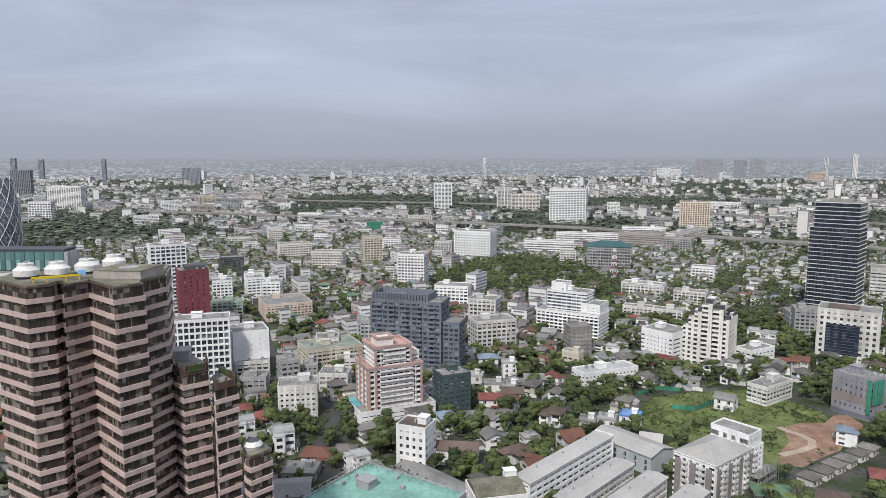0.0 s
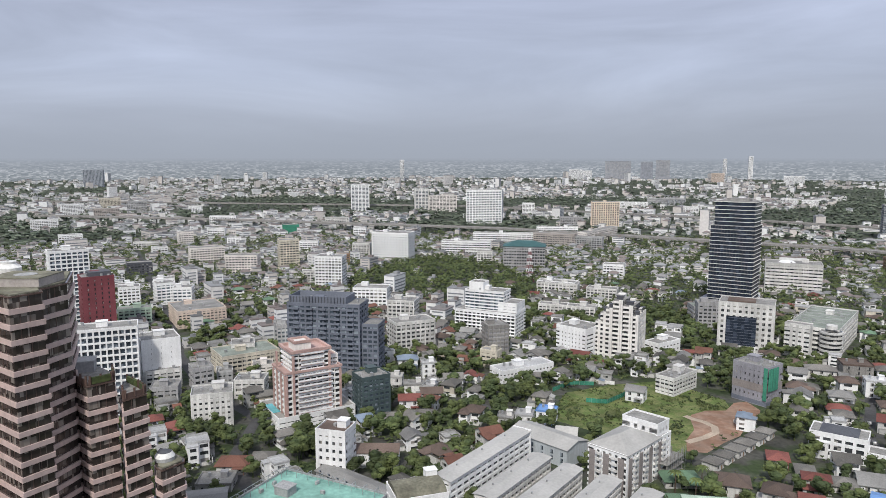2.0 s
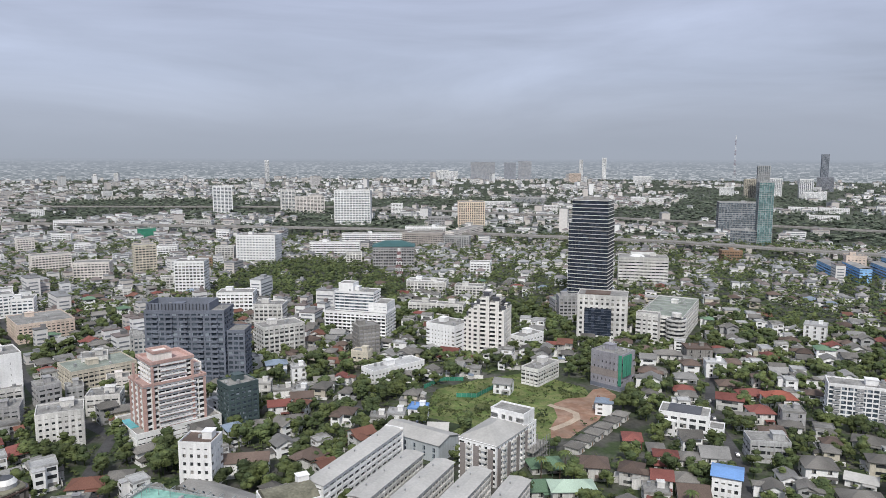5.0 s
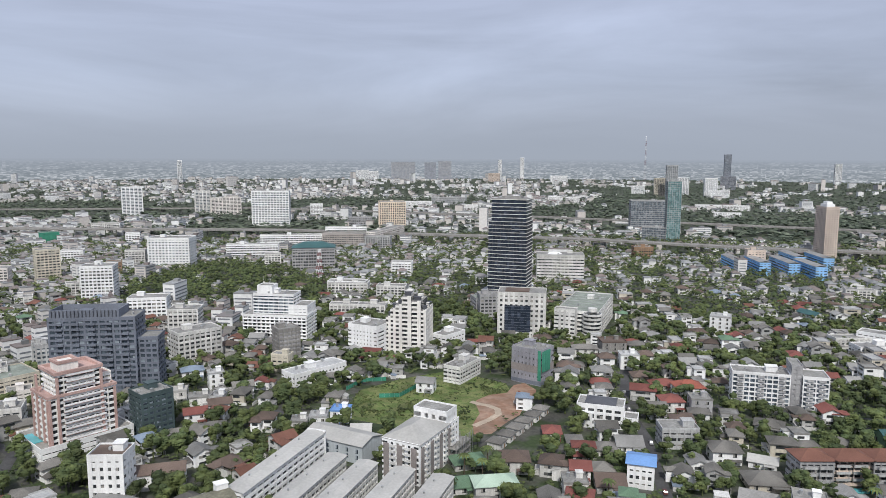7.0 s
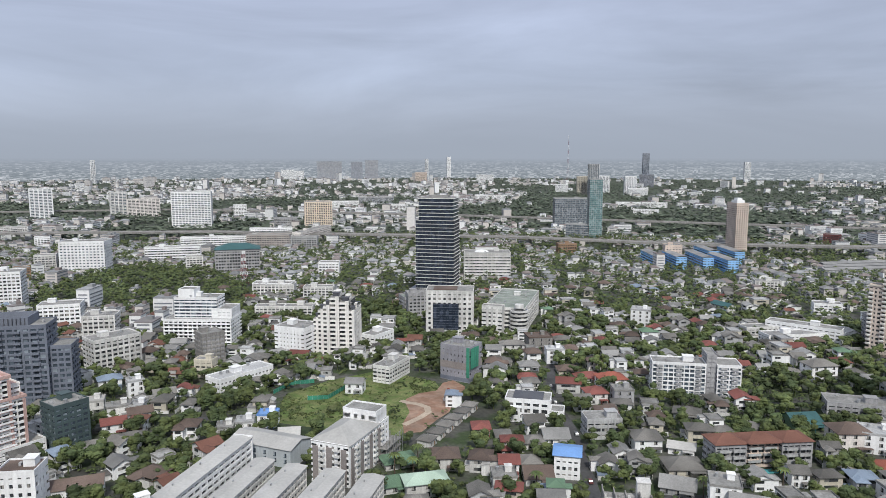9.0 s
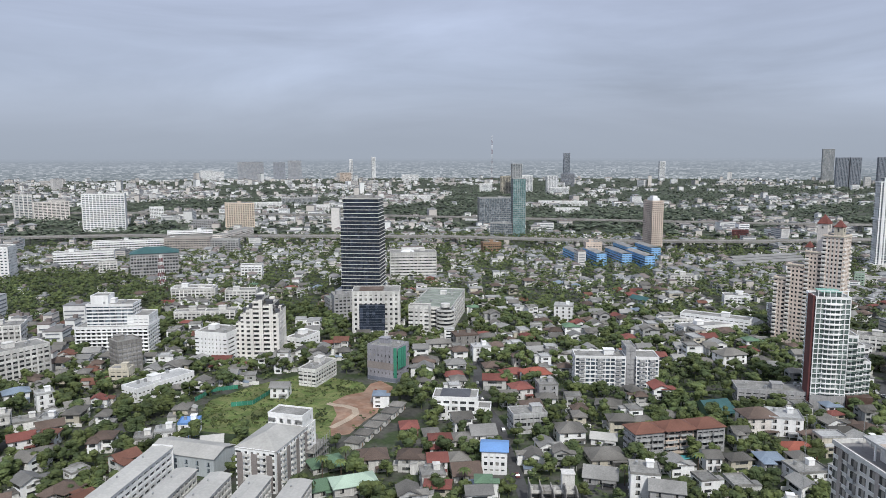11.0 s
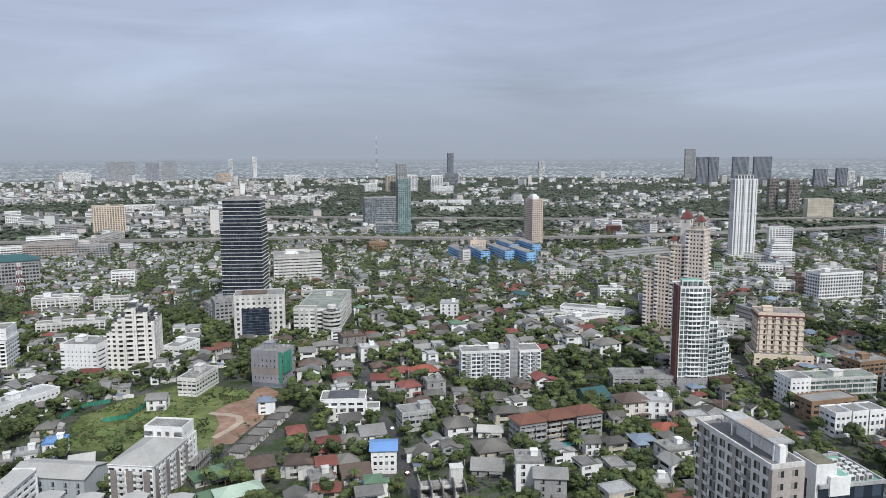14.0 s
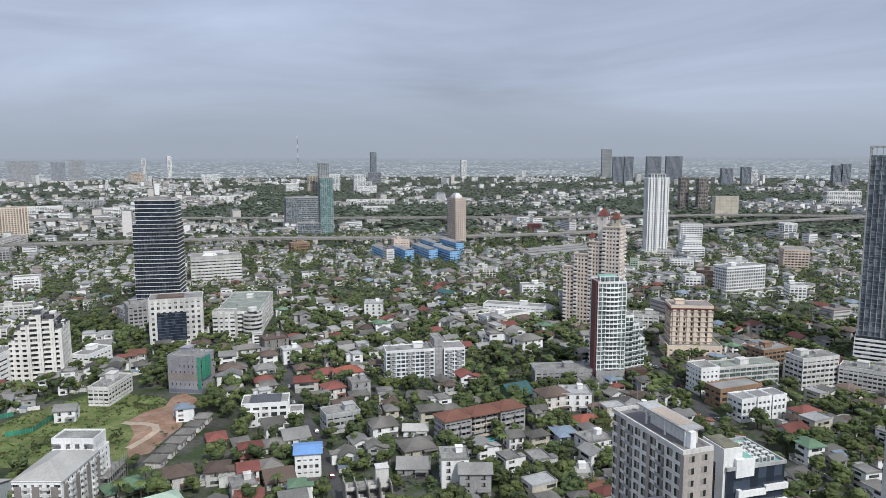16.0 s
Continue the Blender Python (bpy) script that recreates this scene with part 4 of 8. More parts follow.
parking_building(340.5, 472.4, 44.7, 80.0, 32.9, 20.2)
t = block("white_ribbed_office", "white office block with ribbed louvre front", 442.4, 667.4, -30.2, 52.5, 28.0, 30.7, 9, 12, 6, OFFWHITE, G_DARK, 0.35, 0.62, seed=23, gear=3)
part("vault_roof", cylinder(8, 0, 1.5, 24, 6), WHITE, t, at=(-6, 0, 30.7 + 0.3))
block("low_grey_office", "low grey office with open ground floor", 284.8, 548.3, -9.7, 20.9, 18.0, 15.2, 4, 6, 5, GREY, G_DARK, 0.6, 0.5, seed=24, roof=ROOFGREEN)

th = block("teal_glass_tower", "slim teal glass tower beside the expressway", 820.7, 909.0, -30.3, 22.2, 22.0, 101.8, 30, 6, 6, PALEGREY, G_TEAL, 0.3, 0.16, seed=25, joined=True, gear=2)
block("grey_glass_office", "broad grey-blue glass office block", 909.1, 1074.9, -30.3, 68.9, 30.0, 58.8, 15, 14, 6, PALEGREY, G_PALE, 0.3, 0.22, seed=26, joined=True)
block("grey_glass_annex", "low grey-blue glass annex", 801.8, 927.6, -55.8, 39.6, 20.0, 24.5, 6, 10, 5, PALEGREY, G_PALE, 0.3, 0.22, seed=27, joined=True)
t = block("orange_tower", "slender peach-orange residential tower with many small windows", 856.6, 652.7, -24.2, 17.5, 28.4, 74.6, 26, 5, 8, PEACH, G_DARK, 1.3, 0.5, seed=28, joined=True, gear=0)
part("top_storey", boxes((0, 0, 0, 11, 16, 4), (0, 0, 4, 7, 10, 3)), WHITE, t, at=(0, 0, 74.6 + 0.3))


def red_roof_tower(x, y, rot):
    """Shell-pink condominium of four shafts stepping down from a tall corner, with red pyramids."""
    t = thing("red_roofed_tower", "cream and pink condominium stepping up to steep red pyramid roofs", "apartment tower", x, y, rot)
    for k, (v0, v1, h, wx) in enumerate(((-7.0, 7.0, 82.3, 14.0), (7.0, 18.5, 69.8, 12.0), (18.5, 30.5, 59.3, 12.0), (30.5, 39.5, 48.5, 11.0))):
        dd, cy = v1 - v0, (v0 + v1) / 2
        cx = -7.0 + wx / 2 + (0.8 if k == 1 else 0.0)
        n = round(h / 3.05)
        keep_clear(x - cy * math.sin(radians(rot)), y + cy * math.cos(radians(rot)), rot, wx, dd, 4)
        facade(t, wx, dd - 0.05, h, n, 5, round(dd / 2.9), SHELL, G_DARK, 1.25, 0.5, at=(cx, cy), joined=True, bandmat=PINKWHITE if k == 0 else SHELL)
        fh = h / n
        for i in range(2, n - 1):
            part("balcony", boxes((0, 0, 0, 1.2, 3.0, 1.1), (1.0, 0.4, 0, 1.0, 2.2, 1.1)), IVORY, t, at=(cx - wx / 2 - 0.5, v1 - 1.7, fh * i))
        part("cornice", ring(wx + 1.0, dd + 0.8, 0, 0.9, 0.8), CREAM, t, at=(cx, cy, h - 0.4))
    for i in range(2, 25):
        part("balcony", boxes((0, 0, 0, 2.6, 1.2, 1.1)), IVORY, t, at=(5.6, -7.5, 82.3 / 27 * i))
        part("balcony", boxes((0, 0, 0, 2.2, 1.2, 1.1)), IVORY, t, at=(-5.6, -7.5, 82.3 / 27 * i))
    for cx, cy, z, wd, hw, hr in ((0.5, -1.5, 82.6, 5.6, 6.0, 5.0), (2.0, 9.5, 69.8, 7.0, 20.5, 6.6), (-2.5, 17.0, 69.8, 4.2, 3.0, 4.4)):
        part("crown_wall", boxes((0, 0, 0, wd, wd, hw)), CREAM if hw == 6.0 else PINKWHITE, t, at=(cx, cy, z))
        part("red_roof", hip_roof(wd, wd, 0, hr, 0.5, ), TILERED, t, "steep red pyramid roof", at=(cx, cy, z + hw + 0.15))
        part("finial", cylinder(0.12, 0, 2.2, 6), STEEL, t, at=(cx, cy, z + hw + hr))
        part("crown_window", boxes((0, -wd / 2 - 0.04, hw - 3.4, 1.2, 0.3, 2.4), (-wd / 2 - 0.04, 0, hw - 3.4, 0.3, 1.2, 2.4)), G_DARK, t, at=(cx, cy, z))


red_roof_tower(517.6, 234.2, 5.0)


def green_tower(x, y, rot, w, d, h):
    t = thing("green_glass_condominium", "white and green glass condominium with red side wall and stepped terraces", "apartment tower", x, y, rot)
    keep_clear(x, y, rot, w + 16, d, 4)
    fh = h / 20
    facade(t, w, d, h, 20, 7, 6, WHITE, G_GREEN, 0.4, 0.17, base=6.5)
    part("red_wall", boxes((0, 0, 0, 1.2, d * 0.5, h + 1.0)), MAROON, t, "dark red side wall", at=(-w / 2 - 0.65, -d * 0.2, 0))
    part("lobby_wall", boxes((0, 0, 0, w + 0.5, 0.6, 8.5)), GREY, t, at=(0, -d / 2 - 0.3, 0))
    for i in range(19):
        part("balcony", prism([(-w * 0.28, 0.1), (-w * 0.2, -1.3), (0, -1.8), (w * 0.2, -1.3), (w * 0.28, 0.1)], 0, 0.45, "green_balcony"), WHITE, t, at=(0, -d / 2 + 0.1, 9.5 + i * fh * 0.88))
    x0 = w / 2
    for k, (ww, frac) in enumerate(((5.5, 0.66), (4.2, 0.57), (4.2, 0.42))):
        n = max(3, int(20 * frac))
        facade(t, ww, d * (0.85 - 0.12 * k), h * frac, n, 2, 4, WHITE, G_GREEN, 0.4, 0.2, at=(x0 + ww / 2, 0.6 + k * 0.7))
        balconies(t, "f", ww, d * (0.85 - 0.12 * k), n - 3, h * frac / n, 8.5, [0], ww * 0.8, 1.3, WHITE, rail=G_GREEN, at=(x0 + ww / 2, 0.6 + k * 0.7))
        x0 += ww
    part("podium", boxes((0, 0, 0, 13, d + 3, 9)), BROWNBAND, t, at=(w / 2 + 7, -0.5, 0))
    part("glass_crown", boxes((0, 0, 0, w * 0.55, d * 0.55, 2.4)), G_GREEN, t, at=(0, 0, h + 0.3))
    part("crown_roof", boxes((0, 0, 2.4, w * 0.62, d * 0.62, 0.25)), TEALROOF, t, at=(0, 0, h + 0.3))
    for u in range(6):
        part("crown_post", boxes((0, 0, 0, 0.4, 0.4, 3.4)), WHITE, t, at=(-w * 0.42 + u * w * 0.168, -d * 0.42, h + 0.3))
    part("crown_beam", boxes((0, 0, 0, w * 0.9, 0.5, 0.4)), WHITE, t, at=(0, -d * 0.42, h + 3.7))


green_tower(394.3, 180.0, -47.0, 17.5, 18.0, 62.2)
t = block("peach_hotel", "peach hotel with vertical window strips on a cream podium", 483.9, 161.3, -57.0, 28.2, 20.0, 35.1, 10, 11, 6, HOTELCREAM, G_DARK, 1.2, 0.4, seed=31, base=0, roof=BROWNGREY)
for u in range(6):
    part("cream_bay", boxes((0, 0, 0, 2.2, 0.8, 35.1 - 4)), HOTELCREAM, t, at=(-28.2 / 2 + 2.4 + u * (28.2 - 4.8) / 5, -20.0 / 2 - 0.3, 2))
for i in range(1, 10):
    part("floor_line", ring(28.2 + 0.9, 20.0 + 1.7, 0, 0.4, 0.35), BROWNGREY, t, at=(0, 0, 35.1 / 10 * i))
part("roof_edge", ring(28.2 + 0.8, 20.0 + 0.8, 0, 0.8, 1.6), MAROON, t, at=(0, 0, 35.1 - 2.6))
facade(t, 28.2 + 8, 20.0 + 8, 9.0, 2, 10, 6, HOTELCREAM, G_DARK, 1.6, 0.5, at=(1, -3), z=0.01)
t = block("white_honeycomb_hotel", "white hotel slab with a deep honeycomb of window hoods", 727.0, 196.3, -31.2, 47.9, 19.3, 29.2, 9, 16, 6, WHITE, G_DARK, 0.5, 0.35, seed=32, out=0.8)
facade(t, 47.9 + 16, 19.3 + 14, 5.5, 1, 12, 6, WHITE, G_DARK, 0.4, 0.5, at=(-3, -5), z=0.01)
t = block("tall_white_tower", "tall white residential tower with green-grey glass columns", 941.2, 370.4, -48.5, 29.0, 19.0, 107.5, 34, 7, 5, WHITE, G_BLUE, 1.5, 0.26, seed=33, joined=True, gear=2)
for k in range(3):
    part("bay_column", boxes((0, 0, 0, 3.0, 1.4, 107.5)), WHITE, t, at=(-29.0 / 2 + 4.5 + k * 10.0, -19.0 / 2 - 0.6, 0))
part("waist_band", ring(29.0 + 2.6, 19.0 + 2.6, 0, 1.4, 2.0), WHITE, t, at=(0, 0, 62.0))
part("crown_core", boxes((0, 0, 0, 29.0 * 0.6, 19.0 * 0.6, 5.5)), G_PALE, t, at=(0, 0, 107.8))
part("crown_frame", ring(29.0 * 0.7, 19.0 * 0.75, 0, 1.0, 1.2), PALEGREY, t, at=(0, 0, 112.4))
for k in range(6):
    part("crown_fin", boxes((0, 0, 0, 0.9, 0.9, 5.0)), WHITE, t, at=(-29.0 * 0.33 + k * 29.0 * 0.132, -19.0 * 0.36, 107.8))
part("podium", boxes((0, 0, 0, 29.0 + 10, 19.0 + 10, 8.0)), OFFWHITE, t)
t = block("white_terraced_block", "white terraced mid-rise block stepping back to its top", 918.6, 312.4, -48.5, 30.0, 20.0, 19.0, 6, 7, 5, WHITE, G_DARK, 0.6, 0.45, seed=34, joined=True, gear=0)
facade(t, 24.0, 16.0, 9.0, 3, 6, 4, WHITE, G_DARK, 0.6, 0.45, at=(0, 1.0), z=19.02, joined=True)
facade(t, 17.0, 12.0, 6.0, 2, 4, 3, WHITE, G_DARK, 0.6, 0.45, at=(0, 2.0), z=28.04, joined=True)


def glass_tower(x, y, rot, w, d, h):
    t = thing("blue_glass_tower", "very tall blue-grey glass condominium with white mullions", "apartment tower", x, y, rot)
    keep_clear(x, y, rot, w, d, 6)
    base, n = 20.0, 40
    fh = (h - base) / n
    part("curtain_wall", boxes((0, 0, 0, w - 1, d - 1, h - base - 7)), G_PALE, t, at=(0, 0, base))
    line = ring(w - 0.2, d - 0.2, 0, 0.6, 0.5)
    for i in range(n - 1):
        part("floor_line", line, SLATE, t, at=(0, 0, base + i * fh))
    for i in range(13):
        wide = 0.9 if i % 4 == 0 else 0.3
        part("mullion", boxes((0, 0, 0, wide, 0.5, h - base)), PALEGREY, t, at=(-w / 2 + i * w / 12, -d / 2 - 0.1, base))
        part("mullion", boxes((0, 0, 0, wide, 0.5, h - base)), PALEGREY, t, at=(-w / 2 - 0.1, -d / 2 + i * d / 12, base), rot=90)
    part("crown_ring", ring(w, d, 0, 0.8, 1.2), PALEGREY, t, at=(0, 0, h - 1.2))
    part("roof", boxes((0, 0, 0, w - 2, d - 2, 0.5)), ROOFCON, t, at=(0, 0, h - 7))
    for i in range(7):
        part("podium_band", ring(w + 3, d + 3, 0, 1.0, 1.4), WHITE, t, at=(0, 0, i * 2.85))
    part("podium", boxes((0, 0, 0, w + 1.6, d + 1.6, base - 0.05)), G_DARK, t)


glass_tower(540.3, 45.3, -84.7, 40.1, 28.0, 143.4)


def near_apartment(x, y, rot, w, d, h):
    """Long white apartment slab whose roof terrace lies just below the camera."""
    t = thing("white_apartment_slab", "tall white apartment slab with window columns and a roof terrace", "apartment building", x, y, rot)
    keep_clear(x, y, rot, w, d, 3)
    n, fh = 22, h / 22
    part("wall", boxes((0, 0, 0, w - 0.5, d - 0.5, h)), IVORY, t)
    part("end_wall", boxes((0, 0, 0, w + 0.1, 0.5, h)), TAUPE, t, "grey painted end wall", at=(0, -d / 2 + 0.0, 0))
    part("roof_deck", boxes((0, 0, 0, w - 1, d - 1, 0.15)), surface("grey_roof_membrane", (0.20, 0.195, 0.20), var=0.15), t, at=(0, 0, h))
    part("parapet", ring(w + 0.1, d + 0.3, 0, 0.4, 1.1), OFFWHITE, t, at=(0, 0, h))
    pane = boxes((0, 0, 0, 0.3, 1.8, 1.8))
    sill = boxes((0, 0, 0, 0.5, 2.0, 0.12))
    slab = boxes((-0.5, 0, 0, 1.0, 2.4, 0.15), (-0.95, 0, 0.15, 0.08, 2.4, 0.9))
    cols = int(d / 3.2)
    for c in range(cols):
        v = d / 2 - (c + 0.5) * d / cols
        for f in range(9, n):
            z = f * fh + 0.9
            if c % 4 == 2:
                part("balcony", slab, PALEGREY, t, at=(-w / 2 + 0.2, v, z - 0.8))
                part("balcony_door", boxes((0, 0, 0, 0.3, 2.0, 2.1)), G_DARK, t, at=(-w / 2 + 0.12, v, z - 0.65))
            else:
                win = part("window", pane, G_DARK, t, at=(-w / 2 + 0.12, v, z))
                part("sill", sill, WHITE, win, at=(-0.05, 0, -0.13))
    for f in range(9, n):
        for u in (-0.22, 0.2):
            part("window", boxes((0, 0, 0, 1.6, 0.3, 1.5)), G_DARK, t, at=(w * u, -d / 2 - 0.15, f * fh + 0.9))
    for c in range(0, cols, 4):
        part("pilaster", boxes((0, 0, 0, 0.4, 1.3, h)), TAUPE, t, at=(-w / 2 + 0.12, d / 2 - (c + 1.0) * d / cols, 0))
    part("roof_house", boxes((0, 0, 0, w * 0.34, d * 0.5, 3.4)), OFFWHITE, t, at=(w * 0.22, -d * 0.1, h + 0.15))
    part("canopy", boxes((0, 0, 0, w * 0.62, d * 0.68, 0.45)), PALEGREY, t, "broad flat roof canopy", at=(w * 0.14, -d * 0.06, h + 4.2))
    part("canopy_deck", boxes((0, 0, 0, w * 0.5, d * 0.4, 0.12)), surface("beige_roof_screed", (0.42, 0.36, 0.31), var=0.15), t, at=(w * 0.12, -d * 0.1, h + 4.65))
    for v in (-0.38, -0.12, 0.14):
        part("canopy_post", boxes((0, 0, 0, 0.35, 0.35, 4.1)), WHITE, t, at=(-w * 0.12, d * v, h + 0.12))
    part("end_pier", boxes((0, 0, 0, 1.6, 2.4, 4.2)), WHITE, t, at=(0, -d * 0.4, h + 0.1))
    dish = part("satellite_dish", cylinder(0.35, 0, 0.25, 14, 0.8), WHITE, t, at=(w * 0.3, d * 0.36, h + 3.7))
    part("dish_mast", boxes((0, 0, -3.6, 0.1, 0.1, 3.6)), STEEL, dish)
    part("antenna", cylinder(0.06, 0, 9.0, 6), STEEL, t, at=(w * 0.1, d * 0.38, h + 0.1))


near_apartment(172.9, 60.2, -32.4, 8.8, 30.0, 67.0)


def navy_office(x, y, rot, w, d, h):
    """Navy glass office with a tall white stair slab at one corner; x, y is that corner."""
    c, s = math.cos(radians(rot)), math.sin(radians(rot))
    t = thing("navy_white_office", "white and navy glass office with cooling units on its roof", "office building", x, y, rot)
    keep_clear(x + c * w / 2 - s * d / 2, y + s * w / 2 + c * d / 2, rot, w, d, 3)
    part("curtain_wall", boxes((w / 2, d / 2, 0, w - 0.6, d - 0.6, h)), G_NAVY, t)
    part("stair_slab", boxes((2.2, 5.0, 0, 5.4, 8.4, h + 5.6)), WHITE, t, "tall white stair slab")
    part("slab_cap", boxes((2.2, 5.0, h + 5.6, 4.8, 7.8, 0.25)), OLIVEROOF, t)
    part("slab_glass", boxes((-0.55, 4.6, 3, 0.25, 1.7, h - 2)), G_NAVY, t, "narrow dark window strip")
    part("stair_box", boxes((6.5, 2.2, h - 2.0, 3.0, 4.6, 4.8), (3.8, 0.25, h - 2.0, 2.4, 0.9, 4.8)), WHITE, t)
    part("box_roof", boxes((6.4, 2.2, h + 2.8, 2.6, 4.2, 0.12)), TEALROOF, t)
    for i in range(12):
        k = 0.5 if i % 2 else 0.0
        part("white_band", boxes((0, 0, 0, w * 0.42, 0.8, 1.5)), WHITE, t, at=(w * 0.44, -0.1, h - 7.2 - k - i * 3.6))
        part("white_band", boxes((0, 0, 0, w * 0.38, 0.8, 1.5)), WHITE, t, at=(w * 0.83, -0.16, h - 6.4 - k - i * 3.6))
        part("side_band", boxes((0, 0, 0, 0.8, d * 0.7, 1.4)), WHITE, t, at=(w + 0.1, d / 2, h - 7.2 - i * 3.6))
    part("white_fin", boxes((0, 0, 0, 1.1, 1.2, h - 5)), WHITE, t, at=(w * 0.2, -0.4, 0))
    part("roof_deck", boxes((w / 2, d / 2, 0, w - 1.4, d - 1.4, 0.3)), TEALROOF, t, at=(0, 0, h))
    part("parapet", ring(w, d, 0, 0.5, 0.9), PALEGREY, t, at=(w / 2, d / 2, h + 0.003))
    unit = boxes((0, 0, 0.3, 1.5, 1.1, 1.3), (-0.5, 0, 0, 0.2, 0.9, 0.3), (0.5, 0, 0, 0.2, 0.9, 0.3))
    for i in range(3):
        for j in range(5):
            u = part("cooling_unit", unit, OFFWHITE, t, at=(w * 0.55 + i * 2.3, 1.8 + j * 2.2, h + 0.3))
            part("fan", boxes((0, -0.56, 0.5, 0.9, 0.06, 0.9)), DARKGREY, u)


navy_office(173.9, 43.2, -35.4, 17.8, 15.9, 60.0)
glr_t = block("green_glass_office", "dark green-grey glass block with white stair tower", 234.0, 0.5, -40.0, 24.0, 22.0, 60.0, 18, 9, 7, DARKGREY, G_BLUE, 0.2, 0.22, seed=36, gear=0, roof=DARKGREY)
part("stair_tower", boxes((-24.0 / 2 - 1.6, 6, 0, 3.0, 3.0, 60.0 + 1.5)), OFFWHITE, glr_t, "slim white stair tower")
t = block("green_framed_flats", "white flats behind a pale green balcony frame", 425.6, 113.2, -37.7, 52.1, 14.0, 14.8, 5, 14, 4, OFFWHITE, G_GREEN, 0.25, 0.3, seed=37, roof=ROOFGREEN)
facade(t, 12, 15, 14.8 + 1, 5, 4, 5, WHITE, G_BLUE, 1.4, 0.5, at=(-52.1 / 2 + 5, -0.8))
block("timber_clad_house", "timber-clad three-storey house with flat roof", 399.1, 105.2, -29.9, 29.3, 12.0, 10.8, 3, 6, 3, WOOD, G_DARK, 1.4, 0.45, seed=38, roof=METALROOF, gear=0)
for k in range(3):
    a = radians(-33.8)
    t = block("townhouse", "white modern townhouse with mono-pitch grey roof", 385.3 + (k - 1) * 9.8 * math.cos(a), 89.1 + (k - 1) * 9.8 * math.sin(a), -33.8, 9.0, 11, 12.1, 3, 3, 3, WHITE, G_BLUE, 1.1, 0.45, seed=40 + k, roof=METALROOF, gear=0, category="house")
block("white_office_wing", "white mid-rise block with ribbon windows", 459.9, 77.8, -35.3, 26.4, 14.0, 18.7, 6, 8, 4, OFFWHITE, G_DARK, 0.6, 0.5, seed=43)
block("white_office_wing", "long white mid-rise block with ribbon windows", 471.3, 51.5, -89.6, 25.3, 14.0, 13.1, 5, 10, 4, OFFWHITE, G_DARK, 0.5, 0.5, seed=44)
block("brown_framed_flats", "brown concrete-framed flats with open galleries", 475.8, 105.3, -29.1, 25.0, 14.0, 15.6, 5, 7, 4, WOOD, G_DARK, 0.7, 0.4, seed=45)
t = block("grey_white_apartments", "grey and white eight-storey apartment block with balconies", 322.7, 279.5, -39.4, 30.3, 14.0, 18.3, 7, 10, 4, WHITE, G_BLUE, 0.55, 0.3, seed=46)
balconies(t, "f", 30.3, 14.0, 7, 18.3 / 7, 0.8, [-11, 0, 11], 3.4, 0.8, PALEGREY)
facade(t, 5.7, 16.0, 24.0, 8, 2, 3, GREY, GREY, 0.8, 0.5, at=(30.3 / 2 + 5.7 / 2, 1))
facade(t, 13.4, 16.0, 18.7, 7, 4, 4, WHITE, G_BLUE, 0.6, 0.32, at=(30.3 / 2 + 5.7 + 13.4 / 2, -1))
balconies(t, "f", 13.4, 16.0, 7, 18.7 / 7, 0.8, [-3, 3], 3.4, 0.9, PALEGREY, at=(30.3 / 2 + 5.7 + 13.4 / 2, -1))
keep_clear(343.9, 267.0, -20.0, 13.4, 16.0)


def brown_roof_flats(x, y, rot, w, d, h):
    t = thing("brown_roofed_flats", "grey four-storey flats under brown tiled roofs", "apartment building", x, y, rot)
    keep_clear(x, y, rot, w, d)
    for k, (f, s) in enumerate(((-0.34, 0.32), (0, 0.36), (0.34, 0.32))):
        facade(t, w * s, d * (1 if k != 1 else 0.8), h, 4, 5, 3, GREY if k != 1 else PEACH, G_DARK, 0.6, 0.5, at=(w * f, 0 if k != 1 else 1.2), parapet=0)
        part("tiled_roof", hip_roof(w * s, d, 0, 3.0, 0.7), TILERUST, t, "brown-red tiled hip roof", at=(w * f, 0, h + 0.3))
        balconies(t, "f", w * s, d * (1 if k != 1 else 0.8), 3, h / 4, h / 4 - 0.3, [-w * s * 0.22, w * s * 0.22], w * s * 0.36, 1.3, PALEGREY, at=(w * f, 0 if k != 1 else 1.2))
    part("pool", boxes((0, 0, 0, w * 0.3, 3.5, 0.5)), POOL, t, at=(0, -d / 2 - 2.5, 0.02))


brown_roof_flats(275.1, 190.2, -24.1, 45.5, 12.0, 12.1)
t = block("long_white_flats", "long low white apartment slab with grey roof", 490.8, 310.4, -22.5, 61.6, 14.0, 7.5, 3, 18, 4, WHITE, G_DARK, 1.3, 0.5, seed=49, roof=METALROOF, gear=4)
facade(t, 61.6 * 0.9, 12, 7.5, 3, 16, 4, OFFWHITE, G_DARK, 1.3, 0.5, at=(-6, 24))
t = block("blue_roofed_house", "white three-storey house with bright blue metal roof", 194.1, 224.9, -41.5, 11.1, 12.0, 9.8, 3, 4, 4, WHITE, G_DARK, 1.1, 0.5, seed=50, gear=0, category="house")
part("blue_roof", gable_roof(11.1, 12.0, 0, 1.6, 0.8), TILEBLUE, t, "bright blue metal roof", at=(0, 0, 9.8 + 1.0))
t = block("white_modern_villa", "white cubic villa with dark windows and terraces", 220.6, 289.0, -42.0, 23.8, 14.0, 11.2, 3, 5, 3, WHITE, G_DARK, 1.4, 0.4, seed=51, gear=0, category="house")
